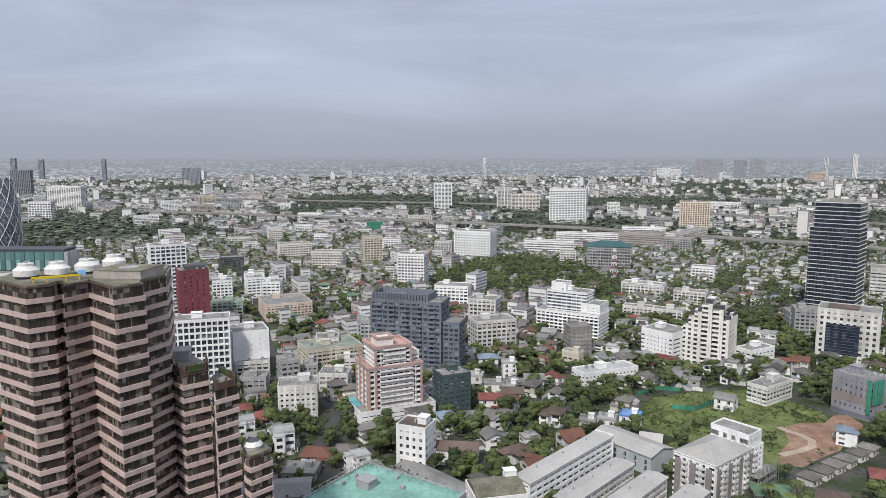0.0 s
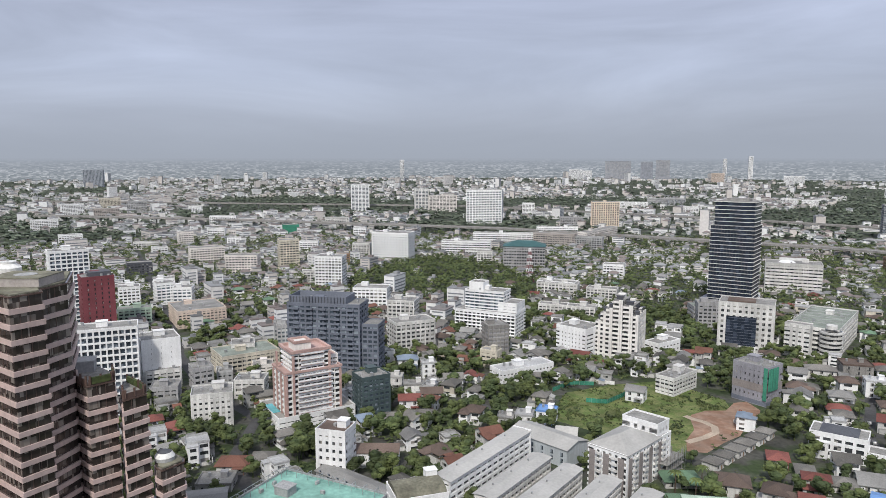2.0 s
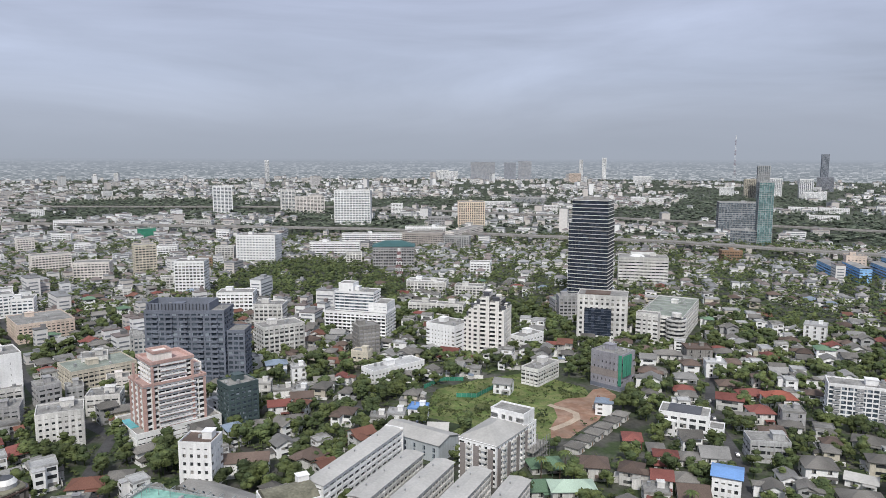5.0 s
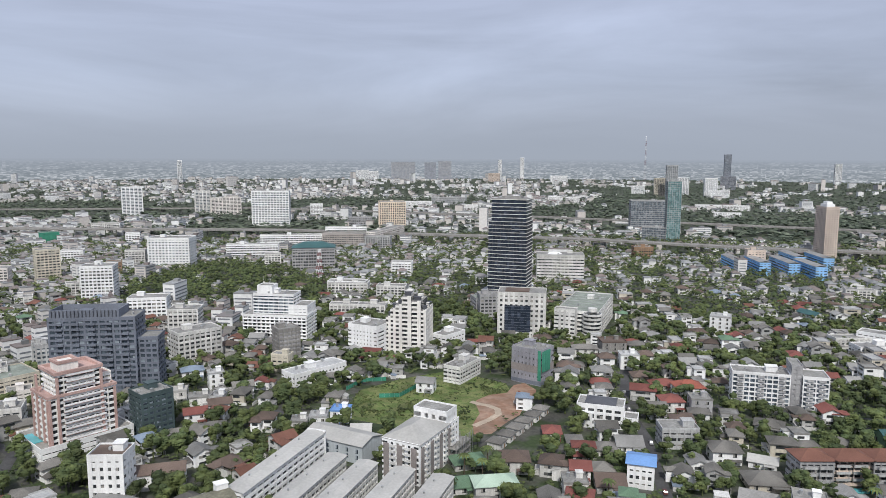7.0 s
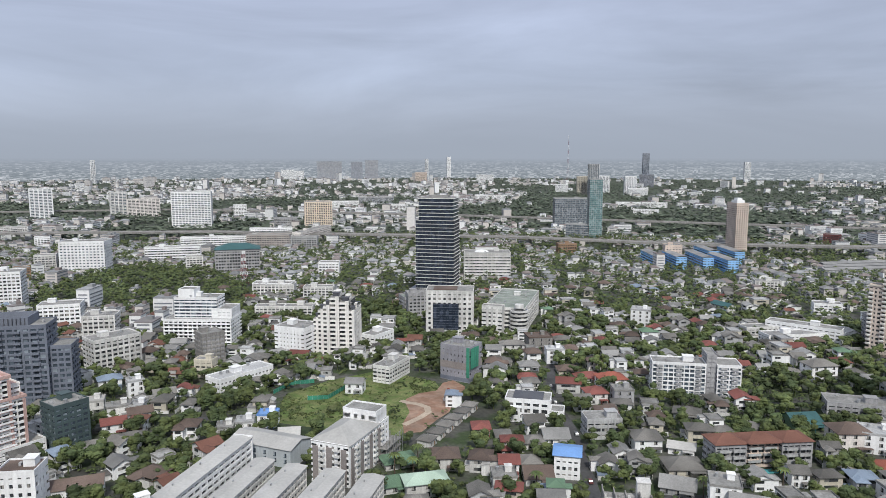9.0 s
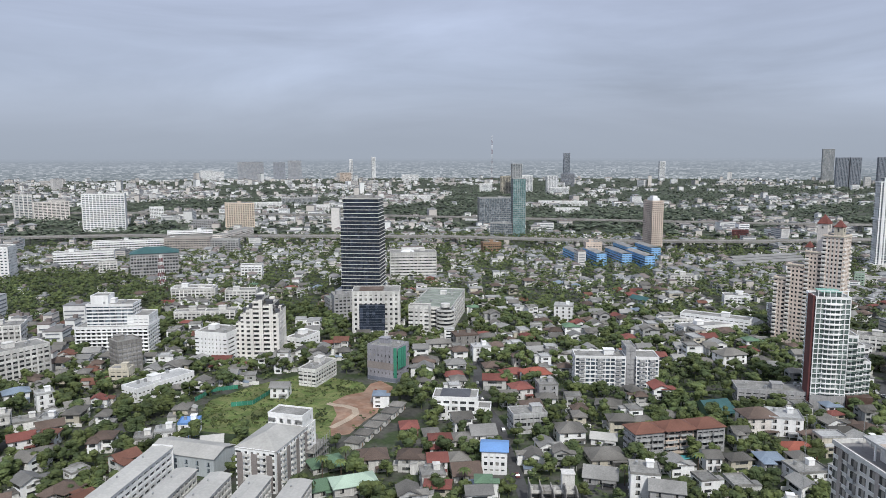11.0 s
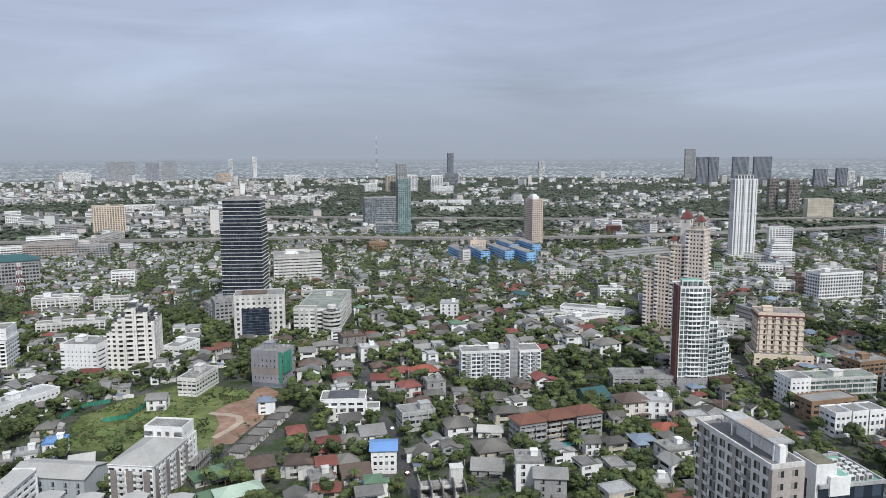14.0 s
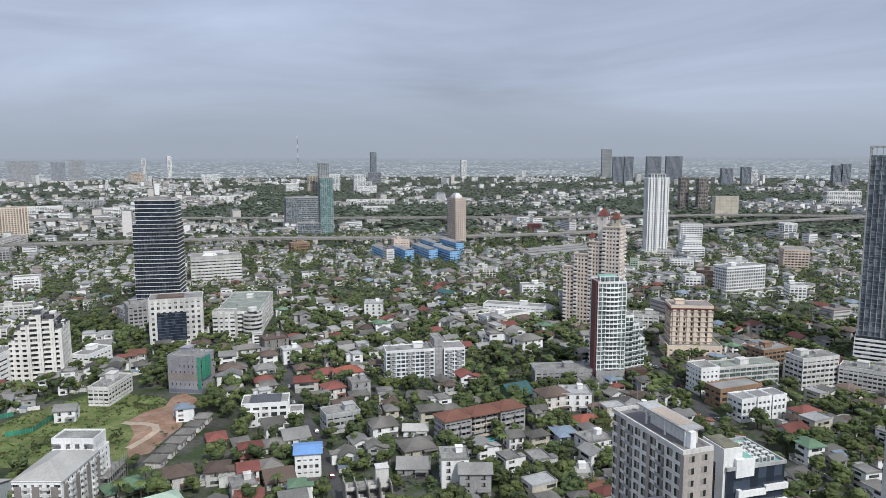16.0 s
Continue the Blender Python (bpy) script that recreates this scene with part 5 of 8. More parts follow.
part("dark_roof", hip_roof(23.8 * 0.62, 14.0 * 0.8, 0, 2.2, 0.6), DARKGREY, t, "dark grey hipped roof", at=(0, 0, 11.2 + 1.0))
part("front_bay", boxes((0, 0, 0, 23.8 * 0.3, 2.6, 11.2 * 0.7), (0, 0, 11.2 * 0.7, 23.8 * 0.34, 3.0, 0.3)), WHITE, t, at=(-23.8 * 0.3, -14.0 / 2 - 1.3, 0))
part("bay_window", boxes((0, 0, 0, 23.8 * 0.2, 0.2, 2.2)), G_DARK, t, at=(-23.8 * 0.3, -14.0 / 2 - 2.62, 11.2 * 0.36))
facade(t, 7, 10, 5.5, 2, 2, 3, WHITE, G_DARK, 1.4, 0.5, at=(15.5, -1))
block("grey_flat_house", "pale grey flat-roofed modern house with dark ribbon windows", 237.0, 250.5, -25.8, 17.7, 12.0, 9.8, 3, 5, 3, PALEGREY, G_DARK, 0.6, 0.5, seed=52, gear=2, category="house")

# terraced row blocks with metal roofs and open galleries
for k, (rx, ry, rw) in enumerate(((51, 279, 62), (60, 262, 46), (72, 252, 40), (84, 240, 40), (97, 229, 36))):
    t = thing("gallery_flats", "white four-storey row with open galleries and pale flat metal roof" if k == 0 else "grey row of flats with open galleries and pale metal roof", "apartment building", rx, ry, 47, group="parallel rows of gallery flats")
    keep_clear(rx, ry, 47, rw, 9, 2)
    facade(t, rw, 8.5, 14 if k == 0 else 11.5, 5 if k == 0 else 4, 14, 2, WHITE if k == 0 else OFFWHITE, G_DARK, 0.35, 0.42, out=0.9, roof=PALEROOF, parapet=0)
    part("metal_roof", gable_roof(rw, 8.5, 0, 0.7, 0.5), PALEROOF, t, at=(0, 0, (14 if k == 0 else 11.5) + 0.45))
    if k == 0:
        part("end_wall", boxes((0, 0, 0, 0.6, 9.2, 15.2)), WHITE, t, at=(rw / 2 + 0.3, 0, 0))
    for j in range(3):
        part("roof_vent", cylinder(0.35, 0, 0.9, 8), STEEL, t, at=(-rw * 0.3 + j * rw * 0.3, 1.5, (14 if k == 0 else 11.5) + 0.8))

t = block("curved_roof_hall", "white hall with a curved grey roof", 20, 252, 12, 20, 16, 13, 3, 7, 5, WHITE, G_DARK, 1.3, 0.5, seed=55, roof=METALROOF, gear=0)
bar_v = [(sx * 9.6, 7.6 * math.cos(math.pi * k / 10), 2.6 * math.sin(math.pi * k / 10)) for sx in (-1, 1) for k in range(11)]
part("curved_roof", mesh_of("barrel_roof", bar_v, [(k, k + 1, 12 + k, 11 + k) for k in range(10)] + [tuple(range(10, -1, -1)), tuple(range(11, 22)), (0, 11, 21, 10)]), OLIVEROOF, t, "curved stained olive roof", at=(0, 0, 13.3))
part("stair_head", boxes((0, 0, 0, 4.5, 3.6, 4.2), (0, 0, 4.2, 5.0, 4.1, 0.25)), WHITE, t, at=(7.0, 5.5, 13.3))
t = block("white_cube_flats", "narrow white five-storey block with brown roof slab", -12, 298, -22, 14, 12, 21, 6, 4, 4, WHITE, G_DARK, 1.7, 0.55, seed=56, roof=TILEBROWN, gear=1)
t = shed("brown_roofed_villa", "white two-storey house with long brown tiled roof", 6, 305, -8, 20, 10, 7, 2.6, WHITE, TILEBROWN)

# large low building with teal roof at the foot of the brown towers
t = block("teal_roofed_mall", "low broad building with stained teal roof and steel frames", -22, 236, -34, 46, 40, 17, 4, 14, 12, PALEGREY, G_DARK, 0.6, 0.5, seed=57, roof=TEALROOF, gear=7)
for i in range(9):
    part("roof_frame", boxes((0, 0, 2.6, 0.2, 3.0, 0.2), (0, -1.4, 0, 0.15, 0.15, 2.6), (0, 1.4, 0, 0.15, 0.15, 2.6), (0, -1.4, 2.6, 5.0, 0.15, 0.15)), STEEL, t, at=(-20 + i * 5, 17.5, 17.3))
    part("roof_frame", boxes((0, 0, 2.6, 3.0, 0.2, 0.2), (-1.4, 0, 0, 0.15, 0.15, 2.6), (1.4, 0, 0, 0.15, 0.15, 2.6), (-1.4, 0, 2.6, 0.15, 4.4, 0.15)), STEEL, t, at=(-20.5, -17 + i * 4.2, 17.3))


# ---- brown towers in the foreground ----
def inset(poly, k):
    """The outline moved k metres inwards; its corners run counter-clockwise."""
    out = []
    for i in range(len(poly)):
        (x0, y0), (x1, y1), (x2, y2) = poly[i - 1], poly[i], poly[(i + 1) % len(poly)]
        a, b = Vector((x1 - x0, y1 - y0)).normalized(), Vector((x2 - x1, y2 - y1)).normalized()
        na, nb = Vector((-a.y, a.x)), Vector((-b.y, b.x))
        m = na + nb
        m = m / max(0.35, m.dot(m) / 2) if m.length > 0.01 else na
        out.append((x1 + m.x * k, y1 + m.y * k))
    return out


def brown_tower(label, outline, top, floors, bottom, fh, crown=True, deck=OLIVEROOF):
    """Bronze glass and pink granite bands on a saw-toothed plan."""
    cx, cy = sum(p[0] for p in outline) / len(outline), sum(p[1] for p in outline) / len(outline)
    t = thing("brown_office_tower", label, "office tower", cx, cy, 0)
    loc = [(x - cx, y - cy) for x, y in outline]
    keep_clear(cx, cy, 0, max(abs(p[0]) for p in loc) * 2, max(abs(p[1]) for p in loc) * 2, 3)
    inner, deep = inset(loc, 0.4), inset(loc, 0.9)
    part("glass_core", prism(inner, bottom, top - bottom), G_BRONZE, t)
    band = prism(loc, 0, fh * 0.34)
    for i in range(floors):
        part("granite_band", band, BRONZE, t, at=(0, 0, top - 4.2 - i * fh))
    part("roof", prism(deep, 0, 0.3), deck, t, at=(0, 0, top))
    if crown:
        part("roof_edge", prism(inset(loc, 0.2), 0, 0.35), BROWNBAND, t, at=(0, 0, top - 0.4))
    for k in range(len(loc)):
        (x1, y1), (x2, y2) = inner[k - 1], inner[k]
        ln = math.hypot(x2 - x1, y2 - y1)
        if ln < 3:
            continue
        for j in range(1, int(ln / 2.2)):
            f = j * 2.2 / ln
            part("mullion", boxes((0, 0, 0, 0.12, 0.12, top - bottom)), BROWNBAND, t, at=(x1 + f * (x2 - x1), y1 + f * (y2 - y1), bottom), rot=math.degrees(math.atan2(y2 - y1, x2 - x1)))
    return t


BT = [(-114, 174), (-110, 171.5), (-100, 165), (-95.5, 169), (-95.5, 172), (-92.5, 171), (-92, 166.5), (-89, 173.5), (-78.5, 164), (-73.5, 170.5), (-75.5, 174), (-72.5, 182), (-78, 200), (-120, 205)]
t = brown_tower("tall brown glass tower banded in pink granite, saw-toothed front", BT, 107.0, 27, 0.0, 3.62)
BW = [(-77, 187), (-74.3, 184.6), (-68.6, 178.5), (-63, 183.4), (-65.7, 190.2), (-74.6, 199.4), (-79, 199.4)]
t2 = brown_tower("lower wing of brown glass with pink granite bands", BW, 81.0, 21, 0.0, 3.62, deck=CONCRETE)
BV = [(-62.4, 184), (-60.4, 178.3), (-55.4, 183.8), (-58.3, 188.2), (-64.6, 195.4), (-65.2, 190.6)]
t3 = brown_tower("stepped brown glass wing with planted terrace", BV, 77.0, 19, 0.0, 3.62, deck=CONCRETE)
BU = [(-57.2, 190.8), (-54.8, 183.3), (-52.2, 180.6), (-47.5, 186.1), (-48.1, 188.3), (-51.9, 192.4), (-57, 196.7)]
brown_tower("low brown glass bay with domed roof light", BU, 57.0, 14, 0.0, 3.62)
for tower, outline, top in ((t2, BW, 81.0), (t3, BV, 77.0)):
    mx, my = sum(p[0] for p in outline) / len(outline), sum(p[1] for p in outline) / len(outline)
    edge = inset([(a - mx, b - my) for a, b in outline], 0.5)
    for k in range(1, 5):
        (x1, y1), (x2, y2) = edge[k - 1], edge[k]
        for f in (0.1, 0.5, 0.9):
            part("terrace_post", boxes((0, 0, 0, 0.45, 0.45, 2.2)), BROWNBAND, tower, at=(x1 + f * (x2 - x1), y1 + f * (y2 - y1), top + 0.25))
        ln = math.hypot(x2 - x1, y2 - y1)
        part("terrace_panel", boxes((0, 0, -0.28, ln * 0.94, 0.2, 1.5)), BROWNBAND, tower, at=((x1 + x2) / 2, (y1 + y2) / 2, top + 0.28), rot=math.degrees(math.atan2(y2 - y1, x2 - x1)))
        if k < 3:
            continue
        part("terrace_hedge", boxes((0, 0, 0, ln * 0.7, 0.7, 1.7)), WOODLEAF, tower, at=((x1 + x2) / 2, (y1 + y2) / 2, top + 0.28), rot=math.degrees(math.atan2(y2 - y1, x2 - x1)))
# white cooling domes, plant screen, yellow gantry
for k, (dx, dy) in enumerate(((-106.5, 177), (-100.2, 180), (-95.0, 185), (-91.5, 193))):
    dome = thing("cooling_tower", "white fibreglass cooling tower on the brown tower roof", "cooling tower", dx, dy, 0, 107.3, group="cooling towers on the roof")
    part("base_frame", cylinder(2.6, 0, 0.7, 12, 2.8), DARKGREY, dome)
    part("body", cylinder(3.0, 0.7, 1.5, 24, 3.1), PLASTICWHITE, dome)
    part("cone", cylinder(3.1, 2.2, 1.0, 24, 1.8), PLASTICWHITE, dome)
    part("fan_ring", cylinder(1.8, 3.2, 0.6, 24, 1.9), PLASTICWHITE, dome)
    part("fan_motor", boxes((0, 0, 3.8, 0.6, 0.3, 0.5)), STEEL, dome)
screen = thing("plant_screen", "dark teal glass plant room with pale end panel", "plant room", -114.5, 191, 0, 107.3)
part("screen_wall", boxes((0, 0, 0, 24, 6, 5.6)), TEALWALL, screen)
part("top_rail", boxes((0, 0, 5.6, 24.4, 6.4, 0.4)), DARKGREY, screen)
for i in range(9):
    part("screen_pane", boxes((0, 0, 0.3, 2.4, 0.12, 5.0)), G_TEAL, screen, at=(-10.6 + i * 2.65, -3.05, 0))
part("end_panel", boxes((0, 0, 0, 0.9, 6.2, 5.2)), PALEGREY, screen, "pale sloping end panel", at=(12.5, 0, 0))
gantry = thing("window_gantry", "yellow window-cleaning gantry along the roof edge", "gantry", -96.0, 171.8, 30, 107.3)
part("beam", boxes((0, 0, 1.0, 11, 0.5, 0.5)), YELLOW, gantry)
for u in (-5, -2, 2, 5):
    part("leg", boxes((0, 0, 0, 0.3, 0.3, 1.0)), YELLOW, gantry, at=(u, 0, 0))
part("winch", boxes((0, 0, 1.0, 1.8, 1.4, 1.4)), BLUEWALL, gantry, "blue winch housing", at=(5.6, 0.6, 0))
pl = thing("roof_plant_room", "pinkish roof upstand with round helipad mark", "plant room", -82, 181, -8, 107.3)
part("upstand", boxes((0, 0, 0, 13, 11, 2.0)), TAUPE, pl)
part("deck", boxes((0, 0, 2.0, 13.3, 11.3, 0.15)), OLIVEROOF, pl)
part("pad_ring", cylinder(2.6, 2.15, 0.08, 26), PALEGREY, pl)
dm = thing("dome_light", "pale domed roof light on a brown tower bay", "roof light", -53.2, 187.4, 0, 57.3)
part("drum", cylinder(2.6, 0, 1.0, 20), PALEGREY, dm)
part("dome", cylinder(2.7, 1.0, 1.2, 20, 1.9), PLASTICWHITE, dm)
part("dome_cap", cylinder(1.9, 2.2, 0.6, 20, 0.5), DARKGREY, dm)
gb = thing("terrace_house", "grey roof cabin on the planted terrace", "cabin", -74.2, 192.5, 12, 81.3)
part("wall", boxes((0, 0, 0, 5.4, 5, 2.8)), GREY, gb)
part("roof", boxes((0, 0, 2.8, 5.9, 5.5, 0.3)), PALEGREY, gb)

# dark-roofed block, grey halls and yard roofs close below
t = block("dark_roofed_block", "near block with dark grey roof rim", 138, 51.5, -41, 21, 16, 59, 18, 6, 5, GREY, G_DARK, 1.0, 0.5, seed=90, roof=DARKGREY, gear=2)
part("roof_rim", ring(21.8, 16.8, 0, 0.8, 1.3), DARKGREY, t, at=(0, 0, 59))
shed("grey_hall", "low grey hall with a metal roof beside the mall", -62, 266, 8, 17, 16, 6.5, 1.6, GREY, METALROOF)
shed("yard_roof", "long low grey roof beside the teal-roofed mall", -4, 279, -46, 38, 9, 5.0, 1.0, PALEGREY, METALROOF)


def radio_mast(x, y, h):
    t = thing("radio_mast", "thin grey guyed radio mast among houses", "mast", x, y, 20)
    for i in range(8):
        part("mast_section", boxes((-0.25, -0.2, 0, 0.09, 0.09, h / 8), (0.25, -0.2, 0, 0.09, 0.09, h / 8), (0, 0.25, 0, 0.09, 0.09, h / 8), (0, 0, h / 16, 0.5, 0.45, 0.08), (0, 0, h / 8 - 0.09, 0.5, 0.45, 0.08)), STEEL, t, at=(0, 0, i * h / 8))


radio_mast(254, 119, 44)
flag = thing("flag_banner", "red, white and blue striped flag beside the road", "flag", 330, 84, -60)
part("flag_pole", cylinder(0.08, 0, 9.5, 8), STEEL, flag)
STRIPES = (TILERED, WHITE, TILEBLUE, WHITE, TILERED)
for k, (sz, sh) in enumerate(((6.2, 0.5), (6.7, 0.5), (7.2, 1.0), (8.2, 0.5), (8.7, 0.5))):
    part("stripe", boxes((2.3, 0.1 * math.sin(k), sz, 4.4, 0.06, sh)), STRIPES[k], flag)


def car(x, y, rot, paint, label):
    t = thing("car", label, "car", x, y, rot, 0.16, group="parked cars")
    part("body", boxes((0, 0, 0.3, 4.3, 1.75, 0.6), (1.6, 0, 0.9, 1.0, 1.6, 0.06), (-1.7, 0, 0.9, 0.7, 1.6, 0.1)), paint, t)
    v = [(-1.3, -0.8, 0.9), (1.1, -0.8, 0.9), (1.1, 0.8, 0.9), (-1.3, 0.8, 0.9), (-0.9, -0.65, 1.45), (0.5, -0.65, 1.45), (0.5, 0.65, 1.45), (-0.9, 0.65, 1.45)]
    part("cabin", mesh_of("car_cabin", v, [tuple(f) for f in BOX_FACES]), G_DARK, t)
    part("roof", boxes((-0.2, 0, 1.45, 1.4, 1.3, 0.06)), paint, t)
    for sx in (-1.35, 1.35):
        for sy in (-0.8, 0.8):
            part("wheel", boxes((sx, sy, 0, 0.6, 0.2, 0.6)), DARKGREY, t)


rg = random.Random(3)
for k in range(16):
    if k < 7:
        cx, cy, cr = 424 + 3.0 * k, 172 - 1.9 * k + (k % 2) * 8, 60
    elif k < 11:
        cx, cy, cr = (332, 313, 367, 407)[k - 7], (65, 42, 103, 138)[k - 7], 50
    else:
        cx, cy, cr = (197, 213, 226, 246, 262)[k - 11], (213, 238, 256, 298, 322)[k - 11], 58
    pn, pm = rg.choice((("white", PLASTICWHITE), ("silver grey", STEEL), ("dark grey", DARKGREY), ("dark red", MAROON)))
    car(cx, cy, cr, pm, "%s saloon car parked beside the road" % pn)

# ---- farther landmarks ----
block("white_hospital_tower", "broad white tower with window grid far off", 263.0, 1470.1, -15.9, 75.0, 40.0, 71.1, 20, 12, 6, WHITE, G_BLUE, 1.8, 0.5, seed=60, joined=True)
block("cream_slab_tower", "cream slab tower with vertical ribs", 478.1, 1333.7, -15.8, 52.8, 40.0, 51.8, 15, 12, 6, HOTELCREAM, G_DARK, 1.6, 0.35, seed=61, joined=True)
block("white_twin_tower", "white slab tower beside a lower grey wing", -0.4, 1834.1, 1.0, 46.9, 30.0, 68.7, 20, 5, 5, WHITE, G_BLUE, 2.5, 0.45, seed=62, joined=True)
block("white_far_tower", "pale tower block far off", 159.1, 1831.9, 1.0, 36.8, 20.0, 57.1, 16, 4, 4, OFFWHITE, G_BLUE, 2.2, 0.5, seed=63, joined=True)
block("pink_far_block", "pinkish broad block far off", 209.8, 1794.7, 1.0, 72.1, 20.0, 41.7, 12, 8, 4, PINKWHITE, G_DARK, 2.0, 0.5, seed=64, joined=True)
t = block("teal_roofed_block", "grey gridded office with a teal hipped roof", 202.1, 846.4, -15.3, 51.0, 30.0, 29.6, 8, 16, 8, GREY, G_DARK, 0.8, 0.45, seed=65, joined=True, gear=0)
part("teal_roof", hip_roof(51.0, 30.0, 0, 6.0, 1.0), TILETEAL, t, "dark teal hipped roof", at=(0, 0, 29.6 + 1.0))
block("white_slab_block", "broad plain white slab building", 44.0, 947.3, -22.7, 52.2, 28.0, 37.9, 11, 12, 7, WHITE, G_BLUE, 1.9, 0.58, seed=66, joined=True)
for k in range(4):
    a = radians(52)
    block("long_white_block", "long white institutional block with ribbon windows", 150 + k * 62, 985 + k * 42 + (k % 2) * 60, -16, 70, 16, 20, 6, 18, 4, WHITE, G_DARK, 0.5, 0.5, seed=67 + k, joined=True, gear=3)
block("long_pink_block", "long pinkish low-rise institutional block", 395, 1130, 48, 130, 16, 19, 6, 30, 4, PINKWHITE, G_DARK, 0.6, 0.5, seed=72, joined=True, gear=3)
block("white_twin_slabs", "pair of broad white residential slabs far off", -1001.1, 1871.1, -19.4, 117.5, 20.0, 60.4, 20, 14, 4, WHITE, G_DARK, 2.0, 0.45, seed=73, joined=True)
block("slender_white_tower", "slender white tower near the horizon", 2393.5, 4107.0, -18.9, 25.2, 20.0, 145.2, 40, 3, 3, WHITE, G_BLUE, 3, 0.5, seed=74, joined=True, gear=0)


def lattice_tower(x, y, w, h):
    t = thing("curved_lattice_tower", "grey glass tower with a bulging white diagonal lattice", "office tower", x, y, 0)
    keep_clear(x, y, 0, w, w)
    for k in range(12):
        f0, f1 = k / 12, (k + 1) / 12
        r0, r1 = [w / 2 * (0.62 + 0.38 * math.sin(math.pi * (0.28 + 0.62 * f))) for f in (f0, f1)]
        part("glass_drum", cylinder(r0, f0 * h, h / 12 - 0.01, 28, r1), G_PALE, t)
    for s in (-1, 1):
        for k in range(14):
            cu = bpy.data.curves.new("rib", "CURVE")
            cu.dimensions, cu.bevel_depth, cu.bevel_resolution = "3D", 0.45, 0
            sp = cu.splines.new("POLY")
            sp.points.add(24)
            for i in range(25):
                f = i / 24
                r = w / 2 * (0.62 + 0.38 * math.sin(math.pi * (0.28 + 0.62 * f))) + 0.4
                a = 6.283185 * k / 14 + s * f * 1.9
                sp.points[i].co = (r * math.cos(a), r * math.sin(a), f * h, 1)
            ob = new("rib", cu)
            cu.materials.append(WHITE)
            ob.parent = t


lattice_tower(-621.0, 971.5, 60.0, 110.0)

# bright blue school blocks
for k, (bx0, by0, bw) in enumerate(((682, 644, 60), (701, 625, 62), (726, 606, 66), (732, 575, 66), (782, 642, 60), (803, 619, 60))):
    t = thing("blue_school_block", "bright blue five-storey block with grey metal roof", "school building", bx0, by0, 60, group="blue blocks")
    keep_clear(bx0, by0, 60, bw, 14)
    facade(t, bw, 13, 16, 5, 14, 3, BLUEWALL, G_BLUE, 1.8, 0.55, joined=True, parapet=0)
    part("metal_roof", gable_roof(bw, 13, 0, 1.6, 0.6), METALROOF, t, at=(0, 0, 16.4))
block("peach_block", "peach mid-rise block beside blue school", 720, 645, -35, 22, 16, 24, 7, 5, 4, PEACH, G_DARK, 2.0, 0.6, seed=80, joined=True)
block("orange_house_block", "orange-tan four-storey gabled building", 653.2, 780.3, -22.5, 27.2, 14.0, 15.7, 4, 8, 4, WOOD, G_DARK, 1.0, 0.5, seed=81, joined=True)

# station sheds
for k in range(3):
    shed("station_shed", "long grey metal-roofed shed", 850 + k * 22, 470 + k * 15, -18, 110, 14, 7, 1.8, PALEGREY, METALROOF)

# towers on the skyline, many in wall colours with haze painted in
block("skyline_tower", "pale grey glass tower far off", 4165, 1993, -45, 62.5, 20.0, 183.9, 51, 10, 4, PALEGREY, G_PALE, 1.2, 0.4, seed=200, joined=True, gear=0)
block("skyline_tower", "dark slate twin tower far off", 3351, 1539, -46, 52.4, 20.0, 135.3, 38, 8, 4, HAZEGREY, G_BLUE, 2.6, 0.12, seed=201, joined=True, gear=0)
block("skyline_tower", "dark slate twin tower far off", 3389, 1499, -46, 46.7, 20.0, 135.5, 38, 7, 4, HAZEGREY, G_BLUE, 2.6, 0.12, seed=202, joined=True, gear=0)
block("skyline_tower", "dark slate residential tower far off", 3631, 1466, -45, 79.6, 20.0, 135.7, 38, 13, 4, HAZEGREY, G_BLUE, 2.6, 0.12, seed=203, joined=True, gear=0)
block("skyline_tower", "dark slate residential tower far off", 3710, 1386, -45, 89.2, 20.0, 136.0, 38, 14, 4, HAZEGREY, G_BLUE, 2.6, 0.12, seed=204, joined=True, gear=0)
block("skyline_tower", "brown twin residential tower", 1839, 656, -48, 22.3, 20.0, 81.7, 23, 3, 4, BROWNGREY, G_DARK, 1.2, 0.4, seed=205, joined=True, gear=0)
block("skyline_tower", "brown twin residential tower", 1834, 606, -48, 24.8, 20.0, 80.1, 22, 4, 4, BROWNGREY, G_DARK, 1.2, 0.4, seed=206, joined=True, gear=0)
block("skyline_tower", "dark grey slab tower far off", 3401, 1018, -46, 56.5, 20.0, 80.2, 22, 9, 4, HAZEGREY, G_BLUE, 2.6, 0.12, seed=207, joined=True, gear=0)
block("skyline_tower", "dark and white slab tower far off", 3533, 969, -46, 46.8, 20.0, 84.6, 23, 7, 4, HAZEGREY, G_BLUE, 2.6, 0.12, seed=208, joined=True, gear=0)
block("skyline_tower", "white slab tower far off", 3560, 941, -46, 30.3, 20.0, 68.8, 19, 5, 4, WHITE, G_BLUE, 1.2, 0.4, seed=209, joined=True, gear=0)
block("skyline_tower", "dark twin tower far off", 3571, 595, -46, 36.3, 20.0, 94.0, 26, 6, 4, HAZEGREY, G_BLUE, 2.6, 0.12, seed=210, joined=True, gear=0)
block("skyline_tower", "dark twin tower far off", 3603, 562, -46, 39.0, 20.0, 101.5, 28, 6, 4, HAZEGREY, G_BLUE, 2.6, 0.12, seed=211, joined=True, gear=0)
